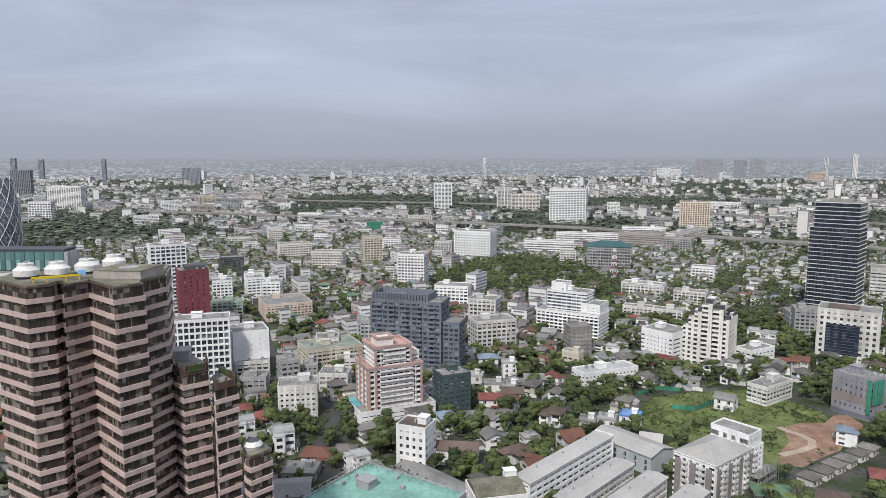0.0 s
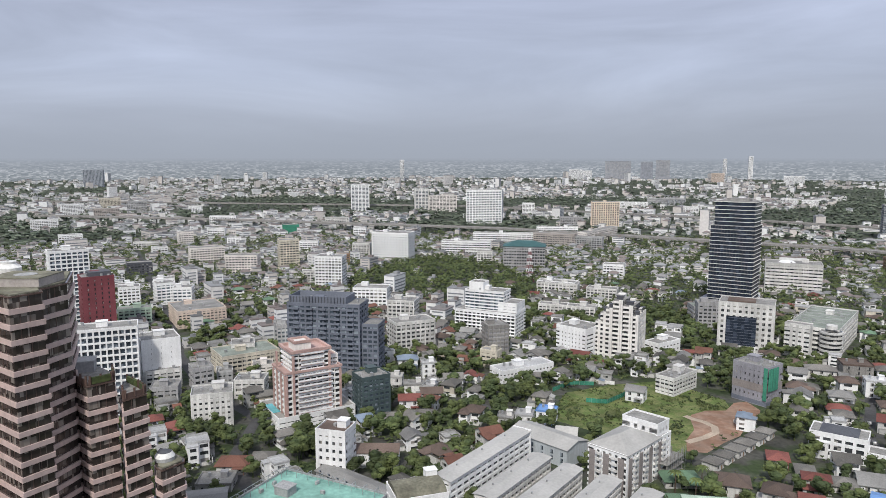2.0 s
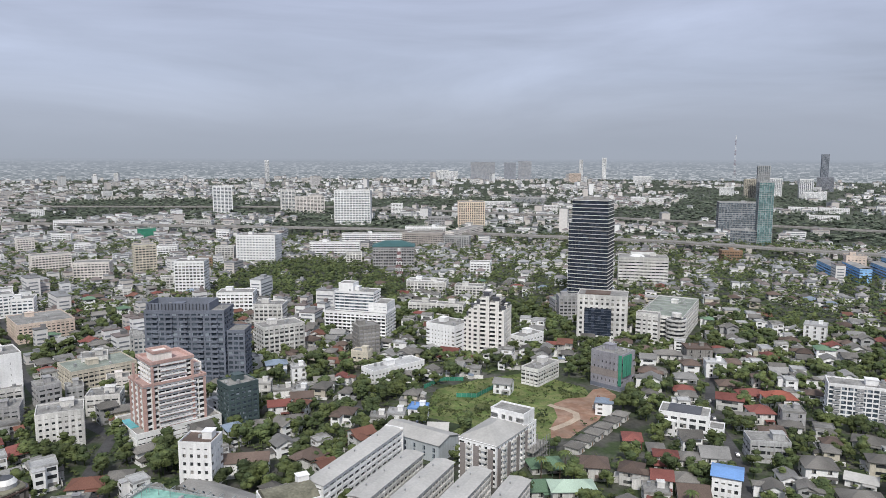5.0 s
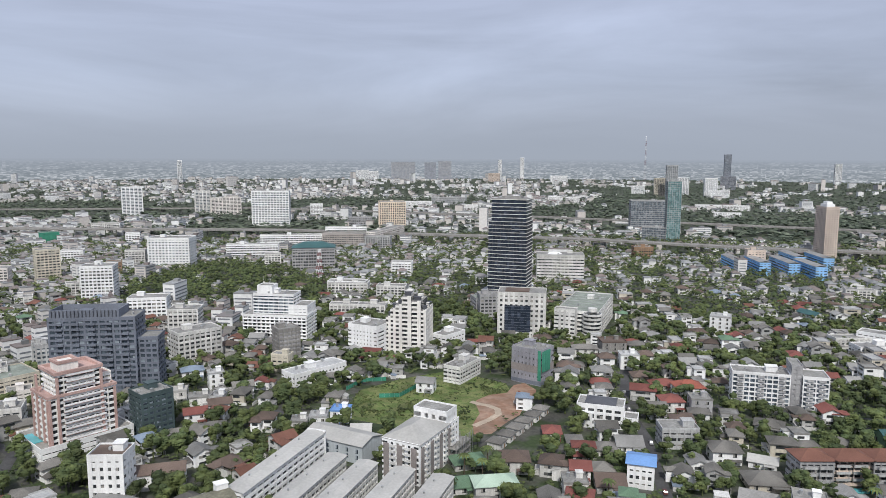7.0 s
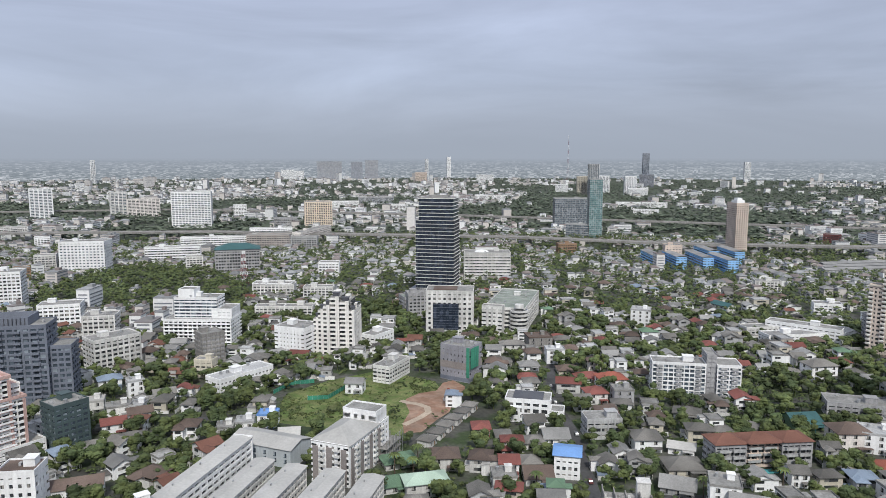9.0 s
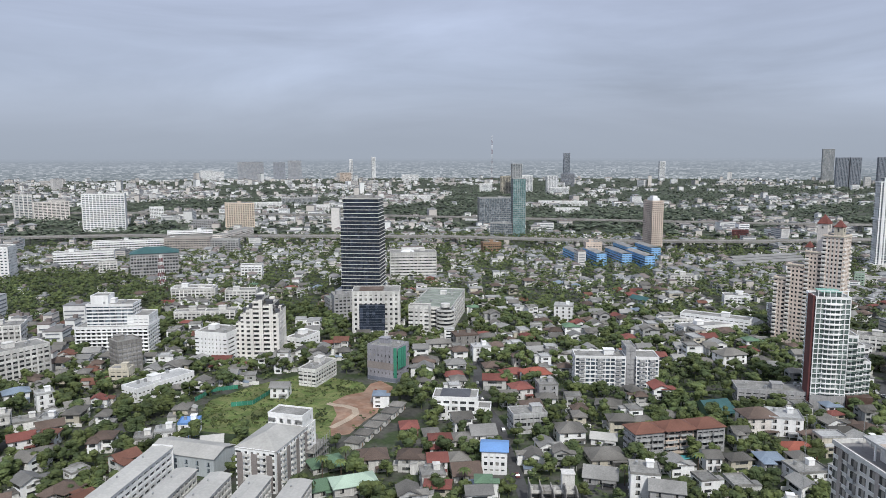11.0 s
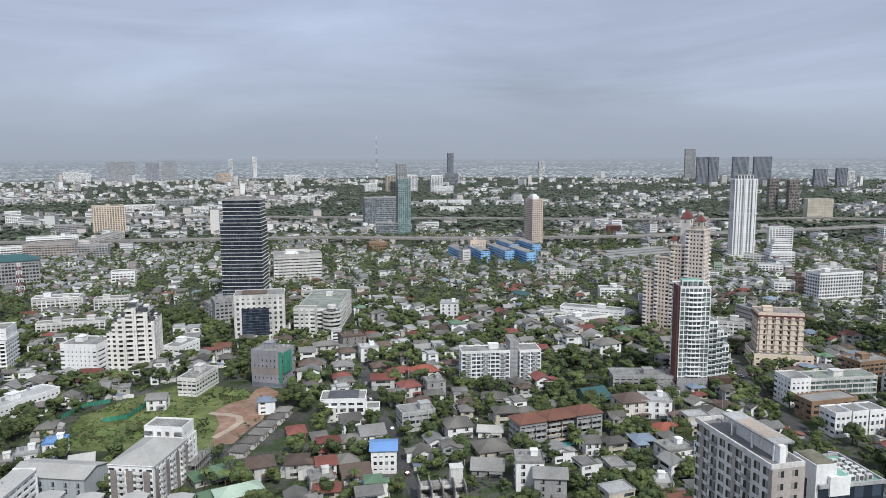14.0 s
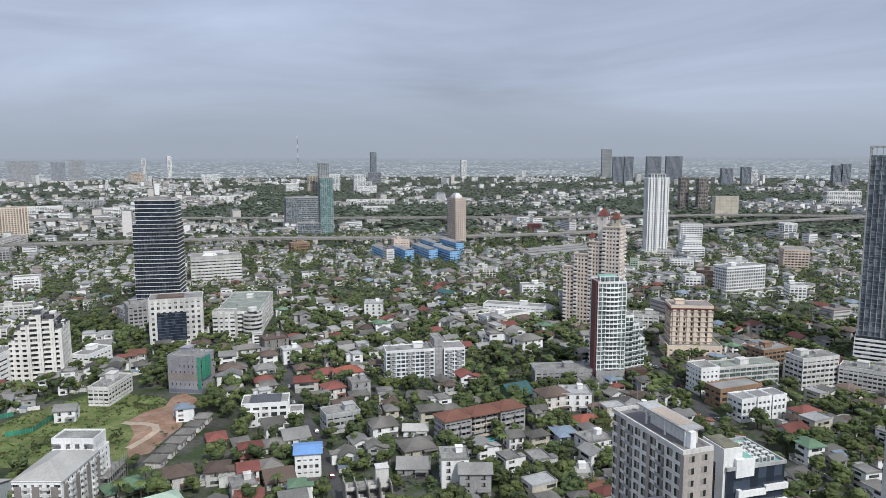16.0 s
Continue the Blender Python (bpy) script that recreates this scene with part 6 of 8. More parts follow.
block("skyline_tower", "plain tan block far off", 1593, 474, -48, 52.1, 20.0, 48.8, 14, 8, 4, CREAM, CREAM, 1.2, 0.4, seed=212, joined=True, gear=0)
block("skyline_tower", "long white stepped block far off", 2227, 350, -48, 99.9, 20.0, 38.5, 11, 16, 4, WHITE, G_DARK, 1.2, 0.4, seed=213, joined=True, gear=0)
block("skyline_tower", "small white block above far houses", 1353, 292, -48, 23.9, 20.0, 18.7, 5, 3, 4, WHITE, G_BLUE, 1.2, 0.4, seed=214, joined=True, gear=0)
block("skyline_tower", "dark slate tower near the horizon", 3082, 2998, -30, 36.5, 20.0, 164.3, 46, 6, 4, HAZEGREY, G_BLUE, 2.6, 0.12, seed=215, joined=True, gear=0)
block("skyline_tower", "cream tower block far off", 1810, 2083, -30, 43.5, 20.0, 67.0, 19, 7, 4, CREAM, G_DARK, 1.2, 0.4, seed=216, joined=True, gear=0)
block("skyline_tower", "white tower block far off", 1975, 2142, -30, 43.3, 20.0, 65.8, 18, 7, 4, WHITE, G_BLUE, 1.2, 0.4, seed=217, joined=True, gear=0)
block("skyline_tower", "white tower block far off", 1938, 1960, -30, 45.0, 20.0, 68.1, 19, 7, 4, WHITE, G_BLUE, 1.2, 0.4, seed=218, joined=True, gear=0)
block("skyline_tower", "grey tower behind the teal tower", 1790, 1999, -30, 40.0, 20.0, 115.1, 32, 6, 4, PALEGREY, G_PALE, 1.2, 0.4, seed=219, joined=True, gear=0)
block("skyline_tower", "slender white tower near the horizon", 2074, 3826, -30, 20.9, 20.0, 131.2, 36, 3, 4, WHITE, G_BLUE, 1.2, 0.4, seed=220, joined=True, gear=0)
block("skyline_tower", "grey tower near the horizon", -2304, 3792, 2, 26.7, 20.0, 129.3, 36, 4, 4, HAZEPALE, G_PALE, 2.6, 0.12, seed=221, joined=True, gear=0)
block("skyline_tower", "grey tower near the horizon", -2257, 3970, 2, 28.0, 20.0, 122.8, 34, 4, 4, HAZEPALE, G_PALE, 2.6, 0.12, seed=222, joined=True, gear=0)
block("skyline_tower", "grey slender tower near the horizon", -1911, 3983, 2, 21.9, 20.0, 126.4, 35, 3, 4, HAZEPALE, G_PALE, 2.6, 0.12, seed=223, joined=True, gear=0)
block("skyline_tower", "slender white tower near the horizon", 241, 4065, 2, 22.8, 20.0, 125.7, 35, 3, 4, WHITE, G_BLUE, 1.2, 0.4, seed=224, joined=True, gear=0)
block("skyline_tower", "grey block far off", -1255, 3516, 2, 89.0, 20.0, 81.0, 22, 14, 4, HAZEPALE, G_PALE, 2.6, 0.12, seed=225, joined=True, gear=0)
block("skyline_tower", "group of dark towers far off", -1508, 2524, 1, 71.8, 20.0, 90.3, 25, 11, 4, HAZEGREY, G_DARK, 2.6, 0.12, seed=226, joined=True, gear=0)
block("skyline_tower", "white office block far off", -879, 1537, 1, 48.9, 20.0, 40.6, 11, 8, 4, WHITE, G_BLUE, 1.2, 0.4, seed=227, joined=True, gear=0)
block("skyline_tower", "white tower near the horizon", 3525, 2648, -32, 34.8, 20.0, 114.2, 32, 5, 4, WHITE, G_BLUE, 1.2, 0.4, seed=228, joined=True, gear=0)

# mid-rise blocks among the houses
block("mid_rise_block", "slender cream mid-rise tower with stacked balconies", -90.3, 886.7, 15.8, 24.2, 18.0, 36.6, 12, 6, 4, CREAM, G_DARK, 1.0, 0.5, seed=300, joined=True, gear=0)
block("mid_rise_block", "white stepped condominium with dark red strips", -31.9, 744.7, -12.5, 29.3, 22.0, 35.0, 11, 8, 5, WHITE, G_DARK, 1.0, 0.5, seed=301, joined=True, gear=2)
block("mid_rise_block", "orange-brown rendered block among trees", -22.5, 893.6, 1.4, 15.9, 16.0, 17.5, 6, 4, 4, WOOD, G_DARK, 1.0, 0.5, seed=302, joined=True, gear=0)
block("mid_rise_block", "white terraced low-rise block with ribbon balconies", 9.6, 643.4, -12.9, 31.7, 20.0, 19.5, 6, 8, 5, WHITE, G_DARK, 1.0, 0.5, seed=303, joined=True, gear=2)
block("mid_rise_block", "off-white apartment block with balconies", 35.0, 581.0, -18.4, 23.3, 18.0, 19.6, 6, 6, 4, OFFWHITE, G_DARK, 1.0, 0.5, seed=304, joined=True, gear=2)
block("mid_rise_block", "off-white apartment block with open balconies and roof terrace", 35.6, 498.7, 17.9, 30.7, 18.0, 21.3, 7, 8, 4, OFFWHITE, G_DARK, 1.0, 0.5, seed=305, joined=True, gear=2)
block("mid_rise_block", "pinkish low-rise apartment block", -202.6, 946.7, 22.1, 43.2, 20.0, 21.4, 7, 12, 5, PINKWHITE, G_DARK, 1.0, 0.5, seed=306, joined=True, gear=0)
block("mid_rise_block", "pinkish apartment block with maroon roof edge", -139.0, 846.2, -2.7, 37.1, 22.0, 24.0, 8, 10, 5, PINKWHITE, G_DARK, 1.0, 0.5, seed=307, joined=True, gear=0)
block("mid_rise_block", "white townhouse block with balconies", -187.1, 685.6, 25.3, 17.4, 18.0, 20.2, 7, 4, 4, WHITE, G_BLUE, 1.0, 0.5, seed=308, joined=True, gear=2)
block("mid_rise_block", "white townhouse block with terraces", -165.2, 669.6, 3.9, 17.1, 18.0, 18.6, 6, 4, 4, WHITE, G_BLUE, 1.0, 0.5, seed=309, joined=True, gear=2)
block("mid_rise_block", "narrow pale grey apartment block", -57.1, 510.2, 6.4, 9.5, 16.0, 17.8, 6, 3, 4, PALEGREY, G_BLUE, 1.0, 0.5, seed=310, joined=True, gear=2)
block("mid_rise_block", "low off-white school block in the park", 198.5, 681.8, -26.2, 40.7, 18.0, 12.8, 4, 11, 4, OFFWHITE, G_DARK, 1.0, 0.5, seed=311, joined=True, gear=2)
block("mid_rise_block", "low off-white house block with flat roof", 168.8, 594.1, -25.9, 25.2, 12.0, 9.8, 3, 7, 3, OFFWHITE, G_DARK, 1.0, 0.5, seed=312, joined=True, gear=2)
block("mid_rise_block", "low off-white house block with flat roof", 190.9, 582.2, -30.2, 25.0, 12.0, 9.6, 3, 6, 3, OFFWHITE, G_DARK, 1.0, 0.5, seed=313, joined=True, gear=2)
block("mid_rise_block", "low off-white house block among trees", 234.1, 652.4, -27.7, 29.2, 14.0, 11.8, 4, 8, 3, OFFWHITE, G_DARK, 1.0, 0.5, seed=314, joined=True, gear=2)
block("mid_rise_block", "white four-storey block with square windows", 290.1, 771.7, -28.6, 23.7, 16.0, 16.4, 5, 6, 4, WHITE, G_DARK, 1.0, 0.5, seed=315, joined=True, gear=0)
block("mid_rise_block", "pale grey office block with ribbon windows", 336.6, 1025.3, -28.2, 56.7, 20.0, 19.0, 6, 15, 5, PALEGREY, G_DARK, 1.0, 0.5, seed=316, joined=True, gear=0)
block("mid_rise_block", "small off-white block beside the park", 160.1, 893.0, -10.2, 19.9, 12.0, 17.5, 6, 5, 3, OFFWHITE, G_DARK, 1.0, 0.5, seed=317, joined=True, gear=0)
block("mid_rise_block", "brown stone office with tall arched bays", 927.2, 189.8, -66.1, 28.2, 30.0, 25.8, 8, 7, 7, PEACH, G_DARK, 1.0, 0.5, seed=318, joined=True, gear=0)
block("mid_rise_block", "white villa block with flat roof", 728.6, 144.7, -58.4, 15.5, 16.0, 15.1, 5, 4, 4, WHITE, G_DARK, 1.0, 0.5, seed=319, joined=True, gear=2)
block("mid_rise_block", "white mid-rise block with balconies", 721.4, 239.5, -61.3, 19.0, 18.0, 15.0, 5, 5, 4, WHITE, G_DARK, 1.0, 0.5, seed=320, joined=True, gear=2)
block("mid_rise_block", "brown-red brick mid-rise block", 751.2, 232.0, -72.5, 29.2, 20.0, 17.8, 6, 8, 5, TILEBROWN, G_DARK, 1.0, 0.5, seed=321, joined=True, gear=2)
block("mid_rise_block", "blue-grey apartment block with balconies", 535.5, 282.0, -46.9, 13.3, 18.0, 20.8, 7, 3, 4, GREY, G_BLUE, 1.0, 0.5, seed=322, joined=True, gear=2)
block("mid_rise_block", "long car park slab with open galleries", 528.9, 210.4, -67.9, 20.0, 14.0, 13.0, 4, 5, 3, OFFWHITE, G_DARK, 1.0, 0.5, seed=323, joined=True, gear=2)
block("mid_rise_block", "off-white flat-roofed block among houses", 651.5, 454.8, -44.9, 25.7, 14.0, 11.0, 4, 7, 3, OFFWHITE, G_DARK, 1.0, 0.5, seed=324, joined=True, gear=2)
block("mid_rise_block", "long low market hall with grey roof", 378.2, 198.9, -46.6, 42.0, 16.0, 8.0, 3, 11, 4, GREY, G_DARK, 1.0, 0.5, seed=325, joined=False, gear=4)
block("mid_rise_block", "grey office with open ground floor", 280.9, 532.5, -17.8, 18.2, 18.0, 21.0, 7, 5, 4, GREY, G_DARK, 1.0, 0.5, seed=326, joined=True, gear=2)
block("mid_rise_block", "off-white low block among houses", 913.6, 340.3, -69.3, 28.0, 18.0, 12.7, 4, 7, 4, OFFWHITE, G_DARK, 1.0, 0.5, seed=327, joined=True, gear=0)
block("mid_rise_block", "white low-rise flats beside a road", -216.6, 677.6, 17.7, 18.8, 16.0, 18.4, 6, 5, 4, WHITE, G_DARK, 1.0, 0.5, seed=328, joined=True, gear=2)
block("mid_rise_block", "off-white weathered flats with flat roof", -79.4, 469.9, 9.6, 15.1, 16.0, 15.7, 5, 4, 4, OFFWHITE, G_DARK, 1.0, 0.5, seed=329, joined=True, gear=2)
block("mid_rise_block", "white low-rise block with square windows", -245.7, 1235.6, 3.2, 28.4, 16.0, 17.7, 6, 7, 4, WHITE, G_DARK, 1.0, 0.5, seed=330, joined=True, gear=0)
block("mid_rise_block", "pinkish low-rise block with dark windows", -214.2, 1251.9, 17.7, 31.0, 16.0, 14.0, 5, 8, 4, PINKWHITE, G_DARK, 1.0, 0.5, seed=331, joined=True, gear=0)
block("mid_rise_block", "narrow white block among houses", -191.6, 1091.4, 10.0, 20.3, 14.0, 17.5, 6, 5, 3, WHITE, G_DARK, 1.0, 0.5, seed=332, joined=True, gear=0)
block("mid_rise_block", "white office block below the expressway", -280.1, 1477.4, 4.7, 50.6, 18.0, 19.9, 6, 14, 4, WHITE, G_DARK, 1.0, 0.5, seed=333, joined=True, gear=0)
block("mid_rise_block", "white flats with flat roof among trees", -283.9, 1026.8, 23.5, 20.6, 14.0, 12.3, 4, 5, 3, WHITE, G_DARK, 1.0, 0.5, seed=334, joined=True, gear=0)
block("mid_rise_block", "long off-white terrace of flats", -324.0, 1106.3, 11.3, 36.8, 14.0, 10.6, 3, 10, 3, OFFWHITE, G_DARK, 1.0, 0.5, seed=335, joined=True, gear=0)
block("mid_rise_block", "white low-rise block with ribbon windows", -465.4, 1187.5, 25.4, 34.6, 16.0, 15.0, 5, 9, 4, WHITE, G_DARK, 1.0, 0.5, seed=336, joined=True, gear=0)
block("mid_rise_block", "dark grey modern apartment block", -261.6, 860.8, 16.9, 28.2, 18.0, 15.1, 5, 7, 4, DARKGREY, G_DARK, 1.0, 0.5, seed=337, joined=True, gear=0)
block("mid_rise_block", "half-built block wrapped in green safety net", -126.9, 1301.7, 5.6, 29.8, 16.0, 16.7, 5, 8, 4, NETGREEN, NETGREEN, 1.0, 0.5, seed=338, joined=True, gear=0)
block("mid_rise_block", "white block beside the far expressway", -407.0, 1813.8, 12.6, 27.6, 16.0, 18.7, 6, 7, 4, WHITE, G_BLUE, 1.0, 0.5, seed=339, joined=True, gear=0)
block("mid_rise_block", "cream hotel block with gridded front", -680.3, 2012.5, 18.7, 54.2, 20.0, 28.4, 9, 15, 5, CREAM, G_DARK, 1.0, 0.5, seed=340, joined=True, gear=0)
block("mid_rise_block", "white hospital block with stepped wings", -668.2, 1725.8, 31.2, 47.6, 20.0, 31.0, 10, 13, 5, WHITE, G_DARK, 1.0, 0.5, seed=341, joined=True, gear=0)
block("mid_rise_block", "tan mid-rise block behind houses", -577.8, 1684.8, 18.9, 53.9, 18.0, 22.5, 7, 14, 4, TAUPE, G_DARK, 1.0, 0.5, seed=342, joined=True, gear=0)
block("mid_rise_block", "pale grey office block far off", -563.6, 1859.8, 16.9, 46.7, 18.0, 27.8, 9, 12, 4, PALEGREY, G_DARK, 1.0, 0.5, seed=343, joined=True, gear=0)
block("mid_rise_block", "pinkish apartment tower with balconies", -273.6, 1133.4, 23.6, 22.5, 16.0, 22.5, 7, 6, 4, PINKWHITE, G_DARK, 1.0, 0.5, seed=344, joined=True, gear=0)
block("mid_rise_block", "white low-rise block with terraces", -74.9, 1036.3, -3.9, 26.8, 16.0, 16.7, 5, 7, 4, WHITE, G_DARK, 1.0, 0.5, seed=345, joined=True, gear=0)
block("mid_rise_block", "off-white four-storey block beside the hospital", 1.4, 974.0, -10.1, 24.2, 16.0, 20.5, 7, 6, 4, OFFWHITE, G_DARK, 1.0, 0.5, seed=346, joined=True, gear=0)
block("mid_rise_block", "white hospital wing with wide windows", 61.8, 964.5, -3.7, 21.8, 18.0, 33.7, 11, 6, 4, WHITE, G_DARK, 1.0, 0.5, seed=347, joined=True, gear=0)
block("mid_rise_block", "long tan slab of flats", 295.6, 1041.8, -29.8, 64.1, 16.0, 23.0, 7, 17, 4, TAUPE, G_DARK, 1.0, 0.5, seed=348, joined=True, gear=0)
block("mid_rise_block", "small white block with balconies", -2.0, 1220.9, 0.1, 21.6, 14.0, 17.8, 6, 5, 3, WHITE, G_DARK, 1.0, 0.5, seed=349, joined=True, gear=0)
block("mid_rise_block", "off-white low blocks below the expressway", -48.5, 1439.9, 7.9, 47.0, 14.0, 17.3, 6, 13, 3, OFFWHITE, G_DARK, 1.0, 0.5, seed=350, joined=True, gear=0)
block("mid_rise_block", "white mid-rise pair far off", 406.3, 1670.6, -13.7, 29.4, 16.0, 28.5, 9, 8, 4, WHITE, G_DARK, 1.0, 0.5, seed=351, joined=True, gear=0)
block("mid_rise_block", "grey low office block far off", 419.4, 1358.9, -17.1, 45.3, 18.0, 20.0, 6, 12, 4, GREY, G_DARK, 1.0, 0.5, seed=352, joined=True, gear=0)
block("mid_rise_block", "white school hall with green flat roof", 199.1, 688.1, -30.1, 39.0, 16.0, 13.1, 4, 10, 4, WHITE, G_DARK, 1.0, 0.5, seed=353, joined=True, gear=2)
block("mid_rise_block", "white terraced houses with flat roofs", -209.9, 769.4, 15.3, 21.5, 14.0, 10.5, 3, 5, 3, WHITE, G_DARK, 1.0, 0.5, seed=354, joined=True, gear=2)
block("mid_rise_block", "long white low block among houses", -597.6, 1407.0, 23.0, 45.5, 16.0, 21.0, 7, 12, 4, WHITE, G_DARK, 1.0, 0.5, seed=355, joined=True, gear=0)
block("mid_rise_block", "off-white low flats with tiled roof edge", -53.5, 790.7, 8.9, 24.1, 14.0, 12.2, 4, 6, 3, OFFWHITE, G_DARK, 1.0, 0.5, seed=356, joined=True, gear=2)
block("mid_rise_block", "off-white house block among trees", -96.3, 740.6, 7.4, 15.2, 14.0, 9.7, 3, 4, 3, OFFWHITE, G_DARK, 1.0, 0.5, seed=357, joined=True, gear=2)
block("mid_rise_block", "white stepped mid-rise block with dark windows", 1084.2, 370.8, -60.9, 32.3, 20.0, 33.2, 11, 8, 5, WHITE, G_DARK, 1.0, 0.5, seed=358, joined=True, gear=0)
block("mid_rise_block", "white low block with broad windows", 846.7, 297.7, -62.3, 27.0, 14.0, 12.2, 4, 7, 3, WHITE, G_DARK, 1.0, 0.5, seed=359, joined=True, gear=0)
block("mid_rise_block", "narrow mint green townhouse block", 800.3, 338.4, -66.8, 9.5, 12.0, 14.2, 5, 3, 3, TILEPALEGREEN, G_DARK, 1.0, 0.5, seed=360, joined=True, gear=0)
block("mid_rise_block", "off-white low block with red eaves", 815.2, 323.6, -68.0, 28.9, 14.0, 8.8, 3, 8, 3, OFFWHITE, G_DARK, 1.0, 0.5, seed=361, joined=True, gear=0)
block("mid_rise_block", "long white row of flats with bay windows", 503.3, 316.8, -69.3, 53.0, 14.0, 11.1, 4, 14, 3, WHITE, G_DARK, 1.0, 0.5, seed=362, joined=True, gear=2)
block("mid_rise_block", "white villa block with terraces", 592.0, 354.1, -48.7, 22.2, 14.0, 11.7, 4, 6, 3, WHITE, G_DARK, 1.0, 0.5, seed=363, joined=True, gear=2)
block("mid_rise_block", "off-white slab block with ribbon windows", 767.5, 212.3, -64.2, 21.8, 20.0, 29.1, 9, 6, 5, OFFWHITE, G_DARK, 1.0, 0.5, seed=364, joined=True, gear=2)
block("mid_rise_block", "dark red and white block by the expressway", 1103.1, 661.9, -58.8, 26.1, 14.0, 15.3, 5, 7, 3, MAROON, G_DARK, 1.0, 0.5, seed=365, joined=True, gear=0)
block("mid_rise_block", "white far hall block", 2304.3, 3522.2, -33.1, 100.4, 24.0, 38.8, 13, 27, 6, WHITE, G_BLUE, 1.0, 0.5, seed=366, joined=True, gear=0)
block("mid_rise_block", "white gridded office far off", 1222.0, 1886.6, -32.8, 40.2, 18.0, 20.8, 7, 11, 4, WHITE, G_DARK, 1.0, 0.5, seed=367, joined=True, gear=0)
block("mid_rise_block", "white office pair far off", 1245.6, 1823.6, -34.2, 41.7, 18.0, 20.6, 7, 11, 4, WHITE, G_DARK, 1.0, 0.5, seed=368, joined=True, gear=0)
block("mid_rise_block", "pale grey glass office slab far off", 884.2, 1951.9, -29.3, 106.1, 20.0, 20.4, 7, 29, 5, PALEGREY, G_BLUE, 1.0, 0.5, seed=369, joined=True, gear=0)
block("mid_rise_block", "long white warehouse office far off", 1448.8, 1468.7, -44.5, 69.2, 18.0, 13.2, 4, 19, 4, WHITE, G_DARK, 1.0, 0.5, seed=370, joined=True, gear=0)
block("mid_rise_block", "long white warehouse office far off", 1499.2, 1417.1, -46.5, 67.8, 18.0, 13.2, 4, 18, 4, WHITE, G_DARK, 1.0, 0.5, seed=371, joined=True, gear=0)
block("mid_rise_block", "long white warehouse office far off", 1283.5, 1239.1, -45.9, 60.1, 18.0, 12.9, 4, 16, 4, WHITE, G_DARK, 1.0, 0.5, seed=372, joined=True, gear=0)
block("mid_rise_block", "white stepped hospital near the horizon", 1357.4, 4342.8, -17.3, 80.3, 24.0, 63.5, 20, 22, 6, WHITE, G_BLUE, 1.0, 0.5, seed=373, joined=True, gear=0)
block("mid_rise_block", "white block near the horizon", 1424.9, 4321.1, -18.2, 60.0, 24.0, 56.9, 18, 16, 6, WHITE, G_BLUE, 1.0, 0.5, seed=374, joined=True, gear=0)
block("mid_rise_block", "long white department hall far off", 740.9, 1853.4, -21.7, 83.4, 18.0, 17.2, 6, 23, 4, WHITE, G_DARK, 1.0, 0.5, seed=375, joined=True, gear=0)
block("mid_rise_block", "white stepped office far off", 790.9, 1623.1, -25.9, 49.6, 18.0, 20.1, 6, 13, 4, WHITE, G_DARK, 1.0, 0.5, seed=376, joined=True, gear=0)
block("mid_rise_block", "white flats far off", 1844.3, 2247.4, -39.3, 52.3, 18.0, 32.1, 10, 14, 4, WHITE, G_BLUE, 1.0, 0.5, seed=377, joined=True, gear=0)
block("mid_rise_block", "tan block near the horizon", 1969.4, 3703.2, -28.0, 67.9, 22.0, 53.2, 17, 18, 5, PEACH, G_DARK, 1.0, 0.5, seed=378, joined=True, gear=0)
block("mid_rise_block", "white block beside far tower", 1929.1, 1909.4, -45.2, 71.6, 20.0, 26.0, 8, 19, 5, WHITE, G_BLUE, 1.0, 0.5, seed=379, joined=True, gear=0)
# walls and windows close in tone here, haze painted by colour
block("mid_rise_block", "row of pale towers near the horizon", 1602.6, 4258.4, -20.6, 156.7, 30.0, 116.7, 38, 43, 7, HAZEPALE, GREY, 1.0, 0.5, seed=380, joined=True, gear=0)
block("mid_rise_block", "grey tower pair near the horizon", 1763.9, 4194.2, -22.8, 74.0, 30.0, 113.6, 37, 20, 7, HAZEPALE, HAZEGREY, 1.0, 0.5, seed=381, joined=True, gear=0)
block("mid_rise_block", "pale tower near the horizon", 1851.0, 4156.5, -24.0, 84.5, 30.0, 123.6, 40, 23, 7, HAZEPALE, GREY, 1.0, 0.5, seed=382, joined=True, gear=0)
block("mid_rise_block", "dark block near the horizon", 2501.8, 2424.7, -45.8, 66.8, 24.0, 60.9, 20, 18, 6, HAZEGREY, G_DARK, 1.0, 0.5, seed=383, joined=True, gear=0)
block("mid_rise_block", "pale mint green low block beside the red tower", -183.5, 584.9, 17.4, 25.2, 12.0, 17.1, 6, 6, 3, TILEPALEGREEN, G_DARK, 1.0, 0.5, seed=384, joined=True, gear=2)
block("mid_rise_block", "off-white stepped lower terraces of a white block", -120.2, 429.4, 15.7, 20.2, 14.0, 11.5, 4, 5, 3, OFFWHITE, G_DARK, 1.0, 0.5, seed=385, joined=False, gear=4)
block("mid_rise_block", "weathered grey shophouse row with dark roof", -97.3, 426.3, 24.9, 11.9, 14.0, 12.9, 4, 3, 3, GREY, G_DARK, 1.0, 0.5, seed=386, joined=False, gear=4)
block("mid_rise_block", "old grey shophouse row", -112.3, 404.6, 5.5, 15.2, 14.0, 8.9, 3, 4, 3, GREY, G_DARK, 1.0, 0.5, seed=387, joined=False, gear=4)
